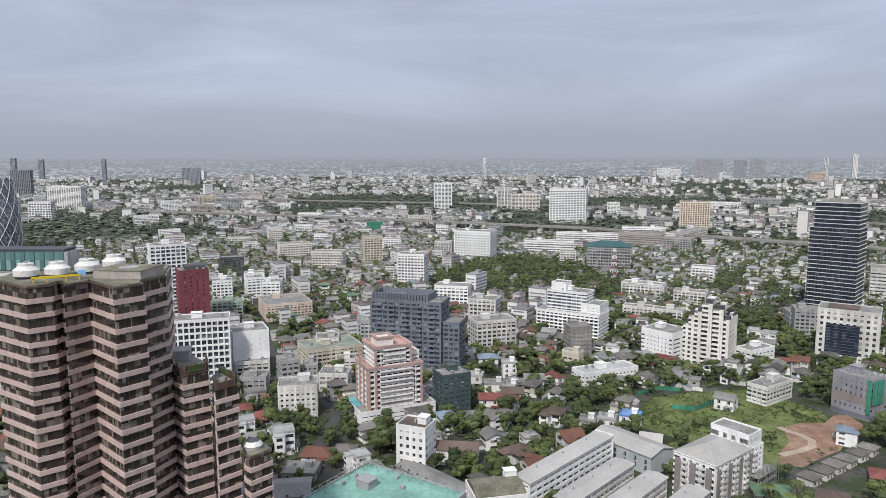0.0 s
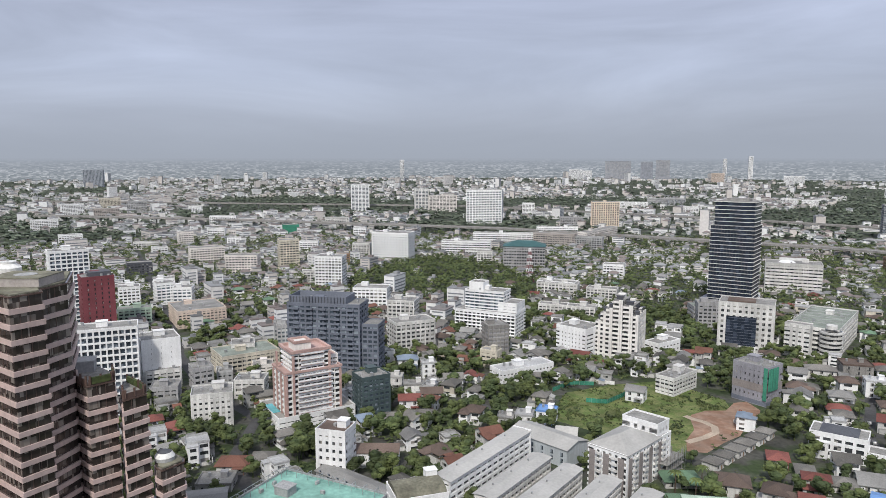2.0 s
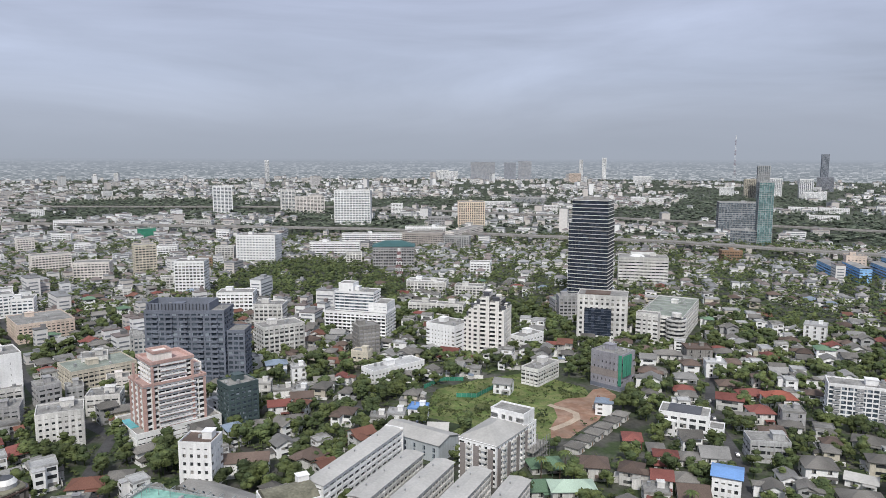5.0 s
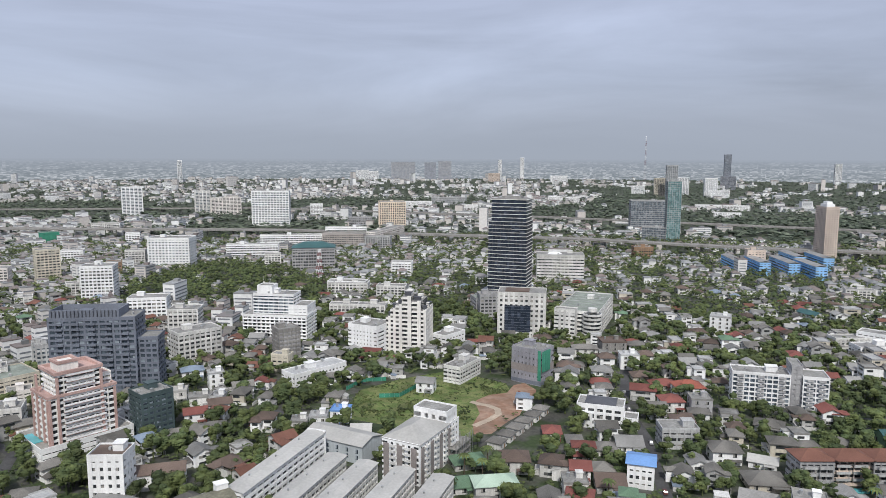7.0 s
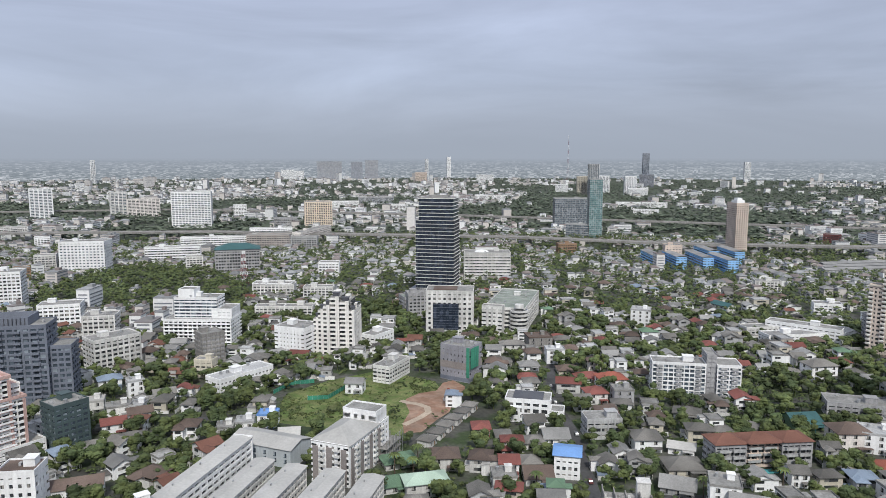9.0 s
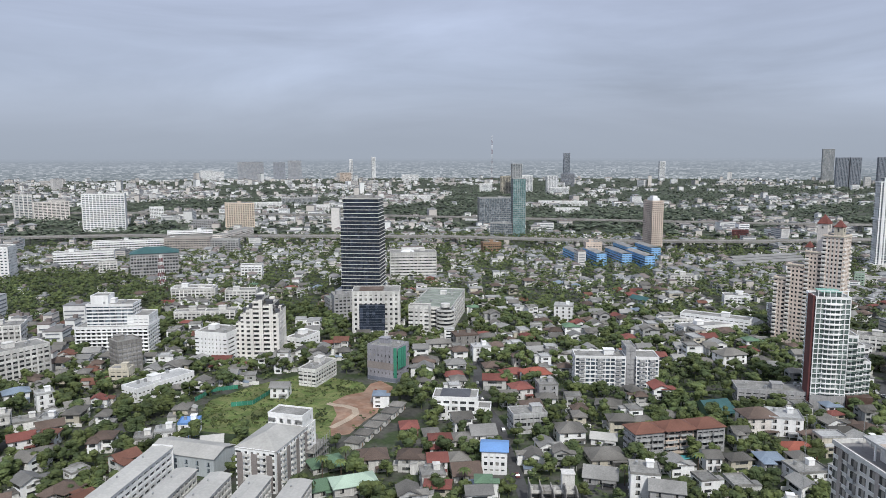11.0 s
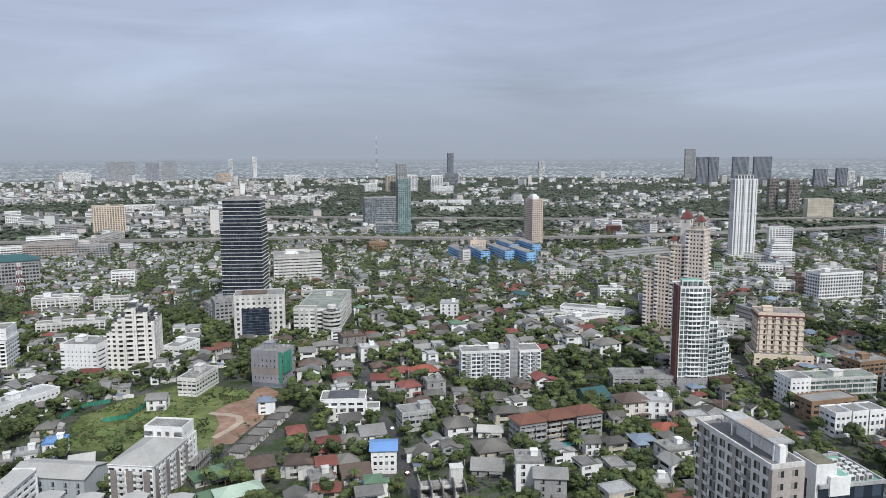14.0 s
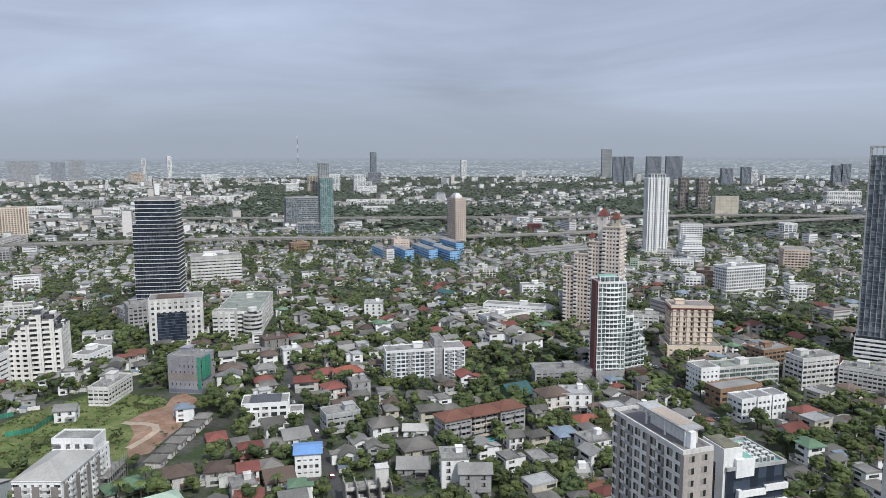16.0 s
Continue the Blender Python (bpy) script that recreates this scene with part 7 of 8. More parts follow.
block("mid_rise_block", "cream low-rise flats with roof terrace", -64.7, 407.5, -3.0, 17.4, 14.0, 10.5, 3, 4, 3, OFFWHITE, G_DARK, 1.0, 0.5, seed=388, joined=False, gear=4)
block("mid_rise_block", "small grey block beside a lane", -85.0, 434.5, 11.1, 9.5, 12.0, 7.7, 2, 3, 3, PALEGREY, G_DARK, 1.0, 0.5, seed=389, joined=False, gear=4)
block("mid_rise_block", "pinkish townhouse block with red-brown roof edge", -63.0, 443.6, 8.1, 12.6, 12.0, 8.3, 3, 3, 3, PINKWHITE, G_DARK, 1.0, 0.5, seed=390, joined=False, gear=4)
block("mid_rise_block", "white balcony block beside the red tower", -341.5, 865.6, 21.5, 27.2, 16.0, 29.6, 10, 7, 4, WHITE, G_BLUE, 1.0, 0.5, seed=391, joined=True, gear=0)
block("mid_rise_block", "white terraced flats behind the red tower", -234.2, 725.4, 17.9, 15.4, 12.0, 12.7, 4, 4, 3, WHITE, G_DARK, 1.0, 0.5, seed=392, joined=True, gear=2)
block("mid_rise_block", "narrow grey-white block beside the slate tower", -59.5, 511.5, 6.7, 8.9, 12.0, 18.5, 6, 3, 3, PALEGREY, G_BLUE, 1.0, 0.5, seed=393, joined=True, gear=2)


def lattice_mast(x, y, h, label, w=6.0):
    t = thing("lattice_mast", label, "mast", x, y, 10)
    for i in range(10):
        s = w * (1 - i / 10 * 0.8)
        part("bay", boxes(*[(sx * s / 2, sy * s / 2, 0, 0.5, 0.5, h / 10) for sx in (-1, 1) for sy in (-1, 1)], (0, -s / 2, h / 10 - 0.4, s, 0.4, 0.4), (0, s / 2, h / 10 - 0.4, s, 0.4, 0.4), (-s / 2, 0, h / 10 - 0.4, 0.4, s, 0.4), (s / 2, 0, h / 10 - 0.4, 0.4, s, 0.4)), RED if i % 2 == 0 else WHITE, t, at=(0, 0, i * h / 10))


lattice_mast(187.2, 759.1, 37.9, "red and white steel lattice mast in the park", 7)
lattice_mast(2626, 3149, 265, "tall thin red and white mast near the horizon", 9)


# ---- trees ----
def leaf_cluster(rg, n, radius, height, size, blobs, loose=1.18):
    """Crown of leaf sprays scattered over several lobes: arrays of corners and quads."""
    lobes = []
    for _ in range(blobs):
        a, r = rg.uniform(0, 6.283), radius * rg.uniform(0.15, 0.62)
        lobes.append((r * math.cos(a), r * math.sin(a), height * rg.uniform(0.42, 0.86), radius * rg.uniform(0.3, 0.52)))
    vs = []
    for _ in range(n):
        lx, ly, lz, lr = rg.choice(lobes)
        v = Vector((rg.gauss(0, 1), rg.gauss(0, 1), rg.gauss(0.25, 0.9))).normalized()
        p = Vector((lx, ly, lz)) + Vector((v.x, v.y, v.z * 0.78)) * lr * rg.uniform(0.82, loose)
        nrm = (v + Vector((rg.uniform(-0.6, 0.6), rg.uniform(-0.6, 0.6), rg.uniform(-0.1, 0.8)))).normalized()
        a = nrm.orthogonal().normalized()
        b = nrm.cross(a)
        s, k = size * rg.uniform(0.6, 1.3), rg.uniform(0.5, 0.9)
        tw = rg.uniform(0, 6.283)
        a, b = a * math.cos(tw) + b * math.sin(tw), b * math.cos(tw) - a * math.sin(tw)
        vs += [p - a * s + nrm * s * 0.2, p + a * s * 0.6 - b * s * k, p + a * s * 0.5 + b * s]
    return np.array([tuple(v) for v in vs], dtype=np.float32), lobes


def lump(rg, c, r, flat=0.8, sides=7, rings=((-0.55, 0.78), (0.05, 1.0), (0.62, 0.74))):
    """A rounded uneven lump, to close a crown's inside."""
    vs = []
    for z, k in rings:
        for i in range(sides):
            a = 6.28318 * i / sides + z
            q = r * k * rg.uniform(0.86, 1.12)
            vs.append((c[0] + q * math.cos(a), c[1] + q * math.sin(a), c[2] + (z + rg.uniform(-0.08, 0.08)) * r * flat))
    vs.append((c[0], c[1], c[2] + r * flat * rg.uniform(0.95, 1.08)))
    n = len(rings)
    fs = [(m * sides + i, m * sides + (i + 1) % sides, (m + 1) * sides + (i + 1) % sides, (m + 1) * sides + i) for m in range(n - 1) for i in range(sides)]
    fs += [((n - 1) * sides + i, (n - 1) * sides + (i + 1) % sides, n * sides) for i in range(sides)]
    return vs, fs


def tree_meshes(seed, radius, height, n, size, blobs=7, leaf=None):
    rg = random.Random(seed)
    quads, lobes = leaf_cluster(rg, n, radius, height, size, blobs)
    vs = [tuple(v) for v in quads]
    fs = [(3 * i, 3 * i + 1, 3 * i + 2) for i in range(n)]
    for lx, ly, lz, lr in lobes:
        lv, lf = lump(rg, (lx, ly, lz), lr * 0.86)
        k = len(vs)
        vs += lv
        fs += [tuple(k + i for i in f) for f in lf if len(set(f)) > 2]
    crown = bpy.data.meshes.new("crown")
    crown.from_pydata(vs, [], fs)
    crown.materials.append(leaf or LEAF)
    tv, tf = [], []

    def limb(p, q, r0, r1):
        d = (Vector(q) - Vector(p)).normalized()
        a = d.orthogonal().normalized()
        b = d.cross(a)
        k = len(tv)
        for c, r in ((Vector(p), r0), (Vector(q), r1)):
            for i in range(6):
                tv.append(tuple(c + a * r * math.cos(1.047 * i) + b * r * math.sin(1.047 * i)))
        for i in range(6):
            tf.append((k + i, k + (i + 1) % 6, k + 6 + (i + 1) % 6, k + 6 + i))

    fork = (0.1, -0.1, height * 0.38)
    limb((0, 0, -0.1), fork, height * 0.03, height * 0.022)
    for lx, ly, lz, lr in lobes[:5]:
        limb(fork, (lx, ly, lz), height * 0.018, height * 0.007)
    trunk = bpy.data.meshes.new("trunk")
    trunk.from_pydata(tv, [], tf)
    trunk.materials.append(BARK)
    return trunk, crown


def make_tree(trunk, crown, label):
    t = tagged(new("tree", trunk), label, "tree", "trees among the houses")
    c = new("crown", crown)
    c.parent = t
    return t


TREES = [make_tree(*tree_meshes(100 + i, r, h, n * 4, 0.25, b + 3), lab) for i, (r, h, n, b, lab) in enumerate((
    (4.2, 9.0, 360, 7, "broad dark green garden tree"), (5.4, 11.0, 460, 9, "spreading dark green rain tree"), (3.2, 8.5, 280, 6, "tall narrow green garden tree"),
    (2.4, 6.0, 200, 5, "small round green garden tree"), (6.5, 12.5, 560, 11, "large spreading green shade tree")))]
YELLOWTREE = make_tree(*tree_meshes(140, 2.6, 6.5, 220, 0.7, 5, YELLOWLEAF), "small tree with yellow-green leaves")
for tr in TREES + [YELLOWTREE]:
    tr.matrix_basis = pose(-200, -60, 0)


def palm_tree(x, y, h, rot):
    t = thing("palm_tree", "tall palm with drooping fronds in a garden", "tree", x, y, rot)
    part("trunk", cylinder(0.28, 0, h, 8, 0.16), BARK, t)
    if "frond" not in MESHES:
        vs, fs = [], []
        for i in range(6):
            u = i / 5
            w = 0.55 * math.sin(math.pi * min(0.97, u * 0.85 + 0.12))
            px, pz = 3.4 * u, 1.1 * math.sin(2.3 * u) - 1.6 * u * u
            vs += [(px, -w, pz - 0.25 * w), (px, 0, pz), (px, w, pz - 0.25 * w)]
            if i:
                k = 3 * i
                fs += [(k - 3, k, k + 1, k - 2), (k - 2, k + 1, k + 2, k - 1)]
        mesh_of("frond", vs, fs)
    for i in range(11):
        part("frond", MESHES["frond"], LEAF, t, at=(0, 0, h - 0.05), rot=i * 33)


# ---- houses ----
def moved(key, pieces):
    """One mesh out of several, each (mesh, dx, dy)."""
    vs, fs = [], []
    for me, dx, dy in pieces:
        k = len(vs)
        vs += [(v.co.x + dx, v.co.y + dy, v.co.z) for v in me.vertices]
        fs += [tuple(k + i for i in p.vertices) for p in me.polygons]
    return mesh_of(key, vs, fs)


def make_house(name, label, w, d, floors, roof_kind, wall, roofm, rich, group="houses", wing=True):
    """A dwelling: walls with a front wing, their roofs, windows with sills, a porch, or a terrace with its stair head and tank."""
    h = 3.1 * floors
    t = thing(name, label, "house", 0, 0, 0, group=group)
    rise = min(w, d) * 0.27
    w2, d2 = w * 0.46, d * 0.5
    wx, wy, wf = -w * 0.25, -d / 2 - d2 / 2 + 0.6, max(1, floors - (1 if w > 10.5 else 0))
    h2, rise2 = 3.1 * wf - 0.12, w2 * 0.27
    main = gable_wall(w, d, h, rise) if roof_kind == "gable" else boxes((0, 0, 0, w, d, h))
    walls = [(main, 0, 0)]
    roofs = []
    if roof_kind == "hip":
        roofs.append((hip_roof(w, d, h + 0.15, rise, 0.9), 0, 0))
    elif roof_kind == "gable":
        roofs.append((gable_roof(w, d, h + 0.15, rise, 0.8), 0, 0))
    else:
        roofs.append((boxes((0, 0, h + 0.003, w + 0.5, d + 0.5, 0.3), (0, -d / 2 - 0.1, h + 0.3, w + 0.5, 0.2, 0.7), (0, d / 2 + 0.1, h + 0.3, w + 0.5, 0.2, 0.7), (-w / 2 - 0.1, 0, h + 0.3, 0.2, d, 0.7), (w / 2 + 0.1, 0, h + 0.3, 0.2, d, 0.7)), 0, 0))
    if wing:
        walls.append((boxes((0, 0, 0, w2, d2, h2)), wx, wy))
        if roof_kind == "flat":
            roofs.append((boxes((0, 0, h2 + 0.003, w2 + 0.5, d2 + 0.4, 0.3)), wx, wy))
        else:
            roofs.append((hip_roof(w2, d2 + 3.0, h2 + 0.1, rise2, 0.7), wx, wy + 1.4))
    tag = (name, w, d, floors, roof_kind, wing)
    if rich:
        for me, dx, dy in walls:
            part("wall", me, wall, t, at=(dx, dy, 0))
        for me, dx, dy in roofs:
            part("roof", me, roofm, t, at=(dx, dy, 0))
        pane = boxes((0, 0, 0, 1.6, 0.16, 1.5), (0, -0.05, -0.14, 1.9, 0.3, 0.12))
        for f in range(floors):
            n = max(2, int(w / 4.5))
            for k in range(n):
                px = -w / 2 + (k + 0.5) * w / n
                behind = wing and f < wf and px < 0.2
                if not behind:
                    part("window", pane, G_DARK, t, at=(px, -d / 2 - 0.04, 3.1 * f + 0.95))
            if wing and f < wf:
                part("window", pane, G_DARK, t, at=(wx, wy - d2 / 2 - 0.04, 3.1 * f + 0.95))
            part("window", pane, G_DARK, t, at=(-w / 2 - 0.04, 0.15 * d, 3.1 * f + 0.95), rot=-90)
            part("window", pane, G_DARK, t, at=(w / 2 + 0.04, -0.1 * d, 3.1 * f + 0.95), rot=90)
        part("porch", boxes((0, 0, 2.7, w * 0.42, 2.8, 0.2), (-w * 0.18, -1.2, 0, 0.25, 0.25, 2.7), (w * 0.18, -1.2, 0, 0.25, 0.25, 2.7)), roofm, t, at=(w * 0.26, -d / 2 - 1.43, 0))
        if roof_kind == "flat":
            part("stair_head", boxes((0, 0, 0, 2.8, 2.6, 2.4), (0, 0, 2.4, 3.3, 3.1, 0.2)), wall, t, at=(w * 0.2, d * 0.15, h + 0.3))
            part("water_tank", cylinder(0.7, 0, 1.6, 12), STEEL, t, at=(-w * 0.25, d * 0.2, h + 0.3))
    else:
        part("wall", moved(("walls",) + tag, walls), wall, t)
        part("roof", moved(("roofs",) + tag, roofs), roofm, t)
        bs = []
        for f in range(floors):
            z = 3.1 * f + 1.0
            bs += [(w * 0.26, -d / 2 - 0.02, z, w * 0.36, 0.14, 1.4), (0, d / 2 + 0.02, z, w * 0.6, 0.14, 1.3), (-w / 2 - 0.02, 0.1 * d, z, 0.14, d * 0.4, 1.3), (w / 2 + 0.02, -0.05 * d, z, 0.14, d * 0.45, 1.3)]
            if wing and f < wf:
                bs += [(wx, wy - d2 / 2 - 0.02, z, w2 * 0.6, 0.14, 1.4)]
        part("window_strip", boxes(*bs), G_DARK, t)
    return t


KINDS = []
WALLS = (("white", WHITE), ("white", WHITE), ("white", WHITE), ("off-white", OFFWHITE), ("off-white", OFFWHITE), ("cream", CREAM), ("grey", PALEGREY))
ROOFS = (("grey tiled", "hip", TILEGREY, 5), ("grey tiled", "gable", TILEGREY, 4), ("brown tiled", "hip", TILEBROWN, 4), ("red tiled", "hip", TILERED, 1.1), ("red tiled", "gable", TILERED, 0.8), ("blue-grey metal", "hip", TILEBLUEGREY, 1.0), ("rust brown", "gable", TILERUST, 1.0), ("flat concrete", "flat", ROOFCON, 2.6), ("grey metal", "gable", METALROOF, 3), ("green tiled", "hip", TILEGREEN, 0.5), ("pale flat", "flat", PALEGREY, 2.2))
rg = random.Random(5)
for rich in (True, False):
    for rname, kind, rmat, weight in ROOFS:
        for v in range(3 if rich else 2):
            w, d, fl = rg.choice(((11, 8, 2), (13, 9, 2), (14, 10, 2), (10, 8, 2), (12, 9, 1), (9, 8, 3), (10, 9, 2), (10, 8, 3)))
            if kind == "flat":
                fl = rg.choice((2, 3, 3))
            wn_, wm = rg.choice(WALLS)
            hs = make_house("house", "%s %s-storey house with %s roof" % (wn_, ("one", "two", "three", "four")[fl - 1], rname), w, d, fl, kind, wm, rmat, rich)
            hs.matrix_basis = pose(-230 - len(KINDS) * 3, -80, 0)
            KINDS.append((rich, hs, w, d, weight))

# single houses that stand out by their roofs
for lab, x, y, r, w, d, fl, kind, wm, rm in (
    ("white house with red tiled roof", 293.7, 304.5, -22.8, 15.9, 12.0, 2, "hip", WHITE, TILEORANGE),
    ("white house with dark red tiled roof", 267.8, 289.6, -21.1, 11.4, 11.0, 2, "hip", OFFWHITE, TILERED),
    ("cream two-storey house with brown tiled roof", 150.8, 258.1, -25.2, 12.5, 11.0, 2, "hip", OFFWHITE, TILEBROWN),
    ("white house with red gabled roof", 172.3, 238.5, -30.3, 8.3, 10.0, 2, "gable", WHITE, TILERED),
    ("low bungalow with green tiled roof", 133.7, 270.1, -8.3, 14.5, 10.0, 1, "hip", OFFWHITE, TILEGREEN),
    ("low bungalow with green tiled roof", 121.1, 250.5, -10.9, 13.9, 10.0, 1, "hip", OFFWHITE, TILEGREEN),
    ("house with pale green tiled roof", 131.6, 240.5, -15.7, 17.5, 10.0, 2, "hip", OFFWHITE, TILEPALEGREEN),
    ("low house with broad red-brown roof", 289.4, 320.7, -21.6, 14.6, 10.0, 1, "hip", OFFWHITE, TILERED),
    ("white house with hipped grey tiled roof", 244.6, 228.2, -30.3, 12.8, 12.0, 2, "hip", WHITE, TILEGREY),
    ("cream house with dark hipped roof", 240.8, 202.0, -30.3, 16.0, 13.0, 1, "hip", CREAM, TILEGREY),
    ("white four-storey flat-roofed house", 226.0, 168.7, -46.4, 11.5, 12.0, 4, "flat", WHITE, ROOFCON),
    ("white gabled house with grey roof", 272.8, 169.1, -37.0, 7.1, 9.0, 2, "gable", WHITE, TILEGREY),
    ("grey three-storey house with dark windows", 277.7, 278.1, -30.3, 11.0, 10.0, 3, "flat", GREY, ROOFCON),
    ("pink rendered house with brown hip roof", 328.9, 180.3, -31.6, 15.8, 13.0, 3, "hip", PINKWHITE, TILEBROWN),
    ("white modern house with flat roof", 293.8, 137.3, -28.7, 14.5, 12.0, 2, "flat", WHITE, ROOFCON),
    ("house with orange tiled roof", 319.2, 154.4, -37.0, 12.7, 10.0, 1, "hip", OFFWHITE, TILEORANGE),
    ("white house with grey gabled roof on the plot edge", 155.9, 372.8, -37.7, 10.2, 9.0, 2, "gable", WHITE, METALROOF),
    ("white two-storey house with blue-grey roof", 355.2, 408.5, -49.4, 9.4, 10.0, 2, "hip", WHITE, METALROOF),
    ("brown unfinished block with rusty roof", 309.1, 396.2, -22.1, 17.3, 14.0, 3, "flat", CONCRETE, TILEBROWN),
    ("white cube house with blue tarpaulin roof", 96.4, 347.1, -28.5, 9.6, 9.0, 2, "flat", WHITE, TILEBLUE),
    ("white modern flat-roofed block of flats", 420.3, 404.8, -49.8, 15.2, 14.0, 5, "flat", WHITE, PALEGREY),
    ("off-white house with teal roof", 530.0, 412.1, -96.3, 19.8, 10.0, 2, "gable", OFFWHITE, TILETEAL),
    ("low green-walled sports hall with teal roof", 335.7, 208.9, -22.8, 15.0, 16.0, 1, "gable", TILEGREEN, TILETEAL),
    ("white three-storey block with hipped roof", 419.3, 252.1, -21.2, 17.7, 12.0, 3, "hip", WHITE, TILEGREY),
    ("off-white bungalow with hipped grey roof", 190.9, 269.8, -27.0, 7.0, 10.0, 1, "hip", OFFWHITE, TILEGREY),
    ("low off-white house with grey tiled roof", 199.4, 256.7, -27.0, 9.0, 9.0, 1, "hip", OFFWHITE, TILEGREY),
    ("white house under a broad grey metal roof", 212.9, 257.1, -27.0, 12.0, 13.0, 1, "gable", WHITE, METALROOF),
    ("bungalow with dark red tiled roof", 187.3, 284.4, -27.0, 8.3, 10.0, 1, "hip", OFFWHITE, TILERED),
    ("two-storey house with pale grey hipped roof", 247.3, 322.5, -27.1, 8.3, 9.0, 2, "hip", OFFWHITE, TILEGREY),
    ("low house with dark red hipped roof", 256.4, 338.8, -27.1, 10.9, 9.0, 1, "hip", OFFWHITE, TILERED),
    ("white bungalow with pale metal roof", 272.5, 358.8, -27.1, 12.3, 10.0, 1, "hip", WHITE, METALROOF),
    ("cream bungalow with broad brown roof", 288.9, 338.9, -27.1, 12.9, 10.0, 1, "hip", CREAM, TILEBROWN),
    ("pinkish house with small brown roof", 309.5, 337.6, -27.1, 8.3, 8.0, 2, "hip", PINKWHITE, TILEBROWN),
    ("white house with dark grey gabled roof", 253.2, 284.1, -27.0, 8.7, 9.0, 2, "gable", WHITE, TILEGREY),
    ("white three-storey flat-roofed villa", 297.4, 362.9, -27.1, 12.3, 10.0, 3, "flat", WHITE, PALEGREY),
    ("weathered flat-roofed house with stained terrace", 162.6, 228.3, -27.0, 10.0, 10.0, 2, "flat", OFFWHITE, ROOFCON),
    ("long house under a brown-grey gabled roof", 179.3, 227.2, -27.0, 11.8, 13.0, 1, "gable", OFFWHITE, TILEBROWN),
    ("cream bungalow with grey hipped roof", 184.8, 239.2, -27.0, 8.4, 9.0, 1, "hip", CREAM, TILEGREY),
    ("long bungalow with grey tiled roof", 261.6, 375.7, -27.1, 14.0, 9.0, 1, "hip", OFFWHITE, TILEGREY),
    ("off-white house with grey tiled roof", 287.0, 398.0, -27.1, 16.8, 9.0, 2, "hip", OFFWHITE, TILEGREY),
    ("grey house with pale sheet metal roof", 225.5, 157.3, -51.1, 12.9, 10.0, 3, "gable", GREY, METALROOF),
    ("low white flat-roofed annex", 262.7, 130.1, -51.1, 12.6, 10.0, 1, "flat", WHITE, PALEROOF),
    ("white shed with pale metal roof", 255.5, 215.8, -51.0, 11.7, 8.0, 1, "gable", WHITE, PALEROOF),
    ("low hall with blue-grey metal roof", 224.1, 189.7, -51.1, 13.7, 12.0, 1, "gable", GREY, METALROOF),
    ("white modern house with terraces", 338.8, 171.7, -51.0, 15.6, 14.0, 3, "flat", WHITE, PALEGREY),
    ("off-white house with grey hipped roof", 404.9, 263.4, -50.9, 16.7, 11.0, 1, "hip", OFFWHITE, TILEGREY),
    ("small grey-roofed bungalow among trees", 305.1, 217.7, -51.0, 9.8, 9.0, 1, "hip", OFFWHITE, TILEGREY),
    ("grey-roofed bungalow with white gable", 294.2, 246.6, -51.0, 13.2, 10.0, 1, "hip", OFFWHITE, TILEGREY),
    ("white house with blue-grey hipped roof", 29.8, 452.4, 0.9, 12.6, 9.0, 2, "hip", WHITE, TILEBLUEGREY),
    ("small white cube house with flat roof", 41.7, 430.3, 4.2, 9.0, 8.0, 3, "flat", WHITE, PALEGREY),
    ("cream flat-roofed house beside a lane", 30.2, 398.7, -1.5, 12.5, 9.0, 2, "flat", OFFWHITE, ROOFCON),
    ("white house with red gabled roof", 25.4, 373.6, -1.5, 11.1, 9.0, 2, "gable", WHITE, TILERED),
    ("off-white house with grey hipped roof", 32.3, 357.2, -3.1, 12.4, 9.0, 1, "hip", OFFWHITE, TILEGREY),
    ("white gabled house with brown roof", 38.8, 383.7, -1.3, 11.5, 9.0, 2, "gable", WHITE, TILEBROWN),
    ("grey-roofed house beside a teal block", 15.7, 354.8, -10.4, 11.1, 9.0, 1, "hip", OFFWHITE, TILEGREY),
    ("white house with broad rust-brown roof", -57.6, 307.9, -5.8, 13.4, 10.0, 1, "hip", OFFWHITE, TILERUST),
    ("low house with grey tiled roof by the mall", -45.5, 311.8, -3.4, 9.2, 9.0, 1, "hip", OFFWHITE, TILEGREY),
    ("low yard building with stained flat roof", -61.9, 290.6, -2.9, 14.6, 12.0, 1, "flat", GREY, ROOFCON),
    ("off-white house with pale roof among trees", 18.2, 414.3, -10.5, 12.2, 9.0, 2, "flat", OFFWHITE, PALEROOF),
    ("white two-storey house with grey gable", 54.4, 408.6, 0.1, 11.3, 9.0, 2, "gable", WHITE, TILEGREY),
    ("white flat-roofed house with roof terrace", 83.5, 342.9, -19.8, 9.0, 9.0, 2, "flat", WHITE, PALEGREY),
    ("off-white house with stained flat roof", 73.0, 340.3, -19.1, 8.2, 9.0, 2, "flat", OFFWHITE, ROOFCON),
    ("low shed with pale metal roof", 100.5, 324.5, -21.3, 9.6, 9.0, 1, "gable", OFFWHITE, PALEROOF),
    ("low off-white shed with grey metal roof", 103.4, 305.3, -22.9, 9.8, 9.0, 1, "gable", OFFWHITE, METALROOF),
    ("white house with red-brown hipped roof", 36.7, 371.7, -28.1, 8.3, 9.0, 2, "hip", WHITE, TILERUST),
    ("white two-storey house with terrace", 39.4, 395.2, -25.3, 7.2, 9.0, 2, "flat", WHITE, PALEGREY),
):
    hs = make_house("house", lab, w, d, fl, kind, wm, rm, True, wing=False)
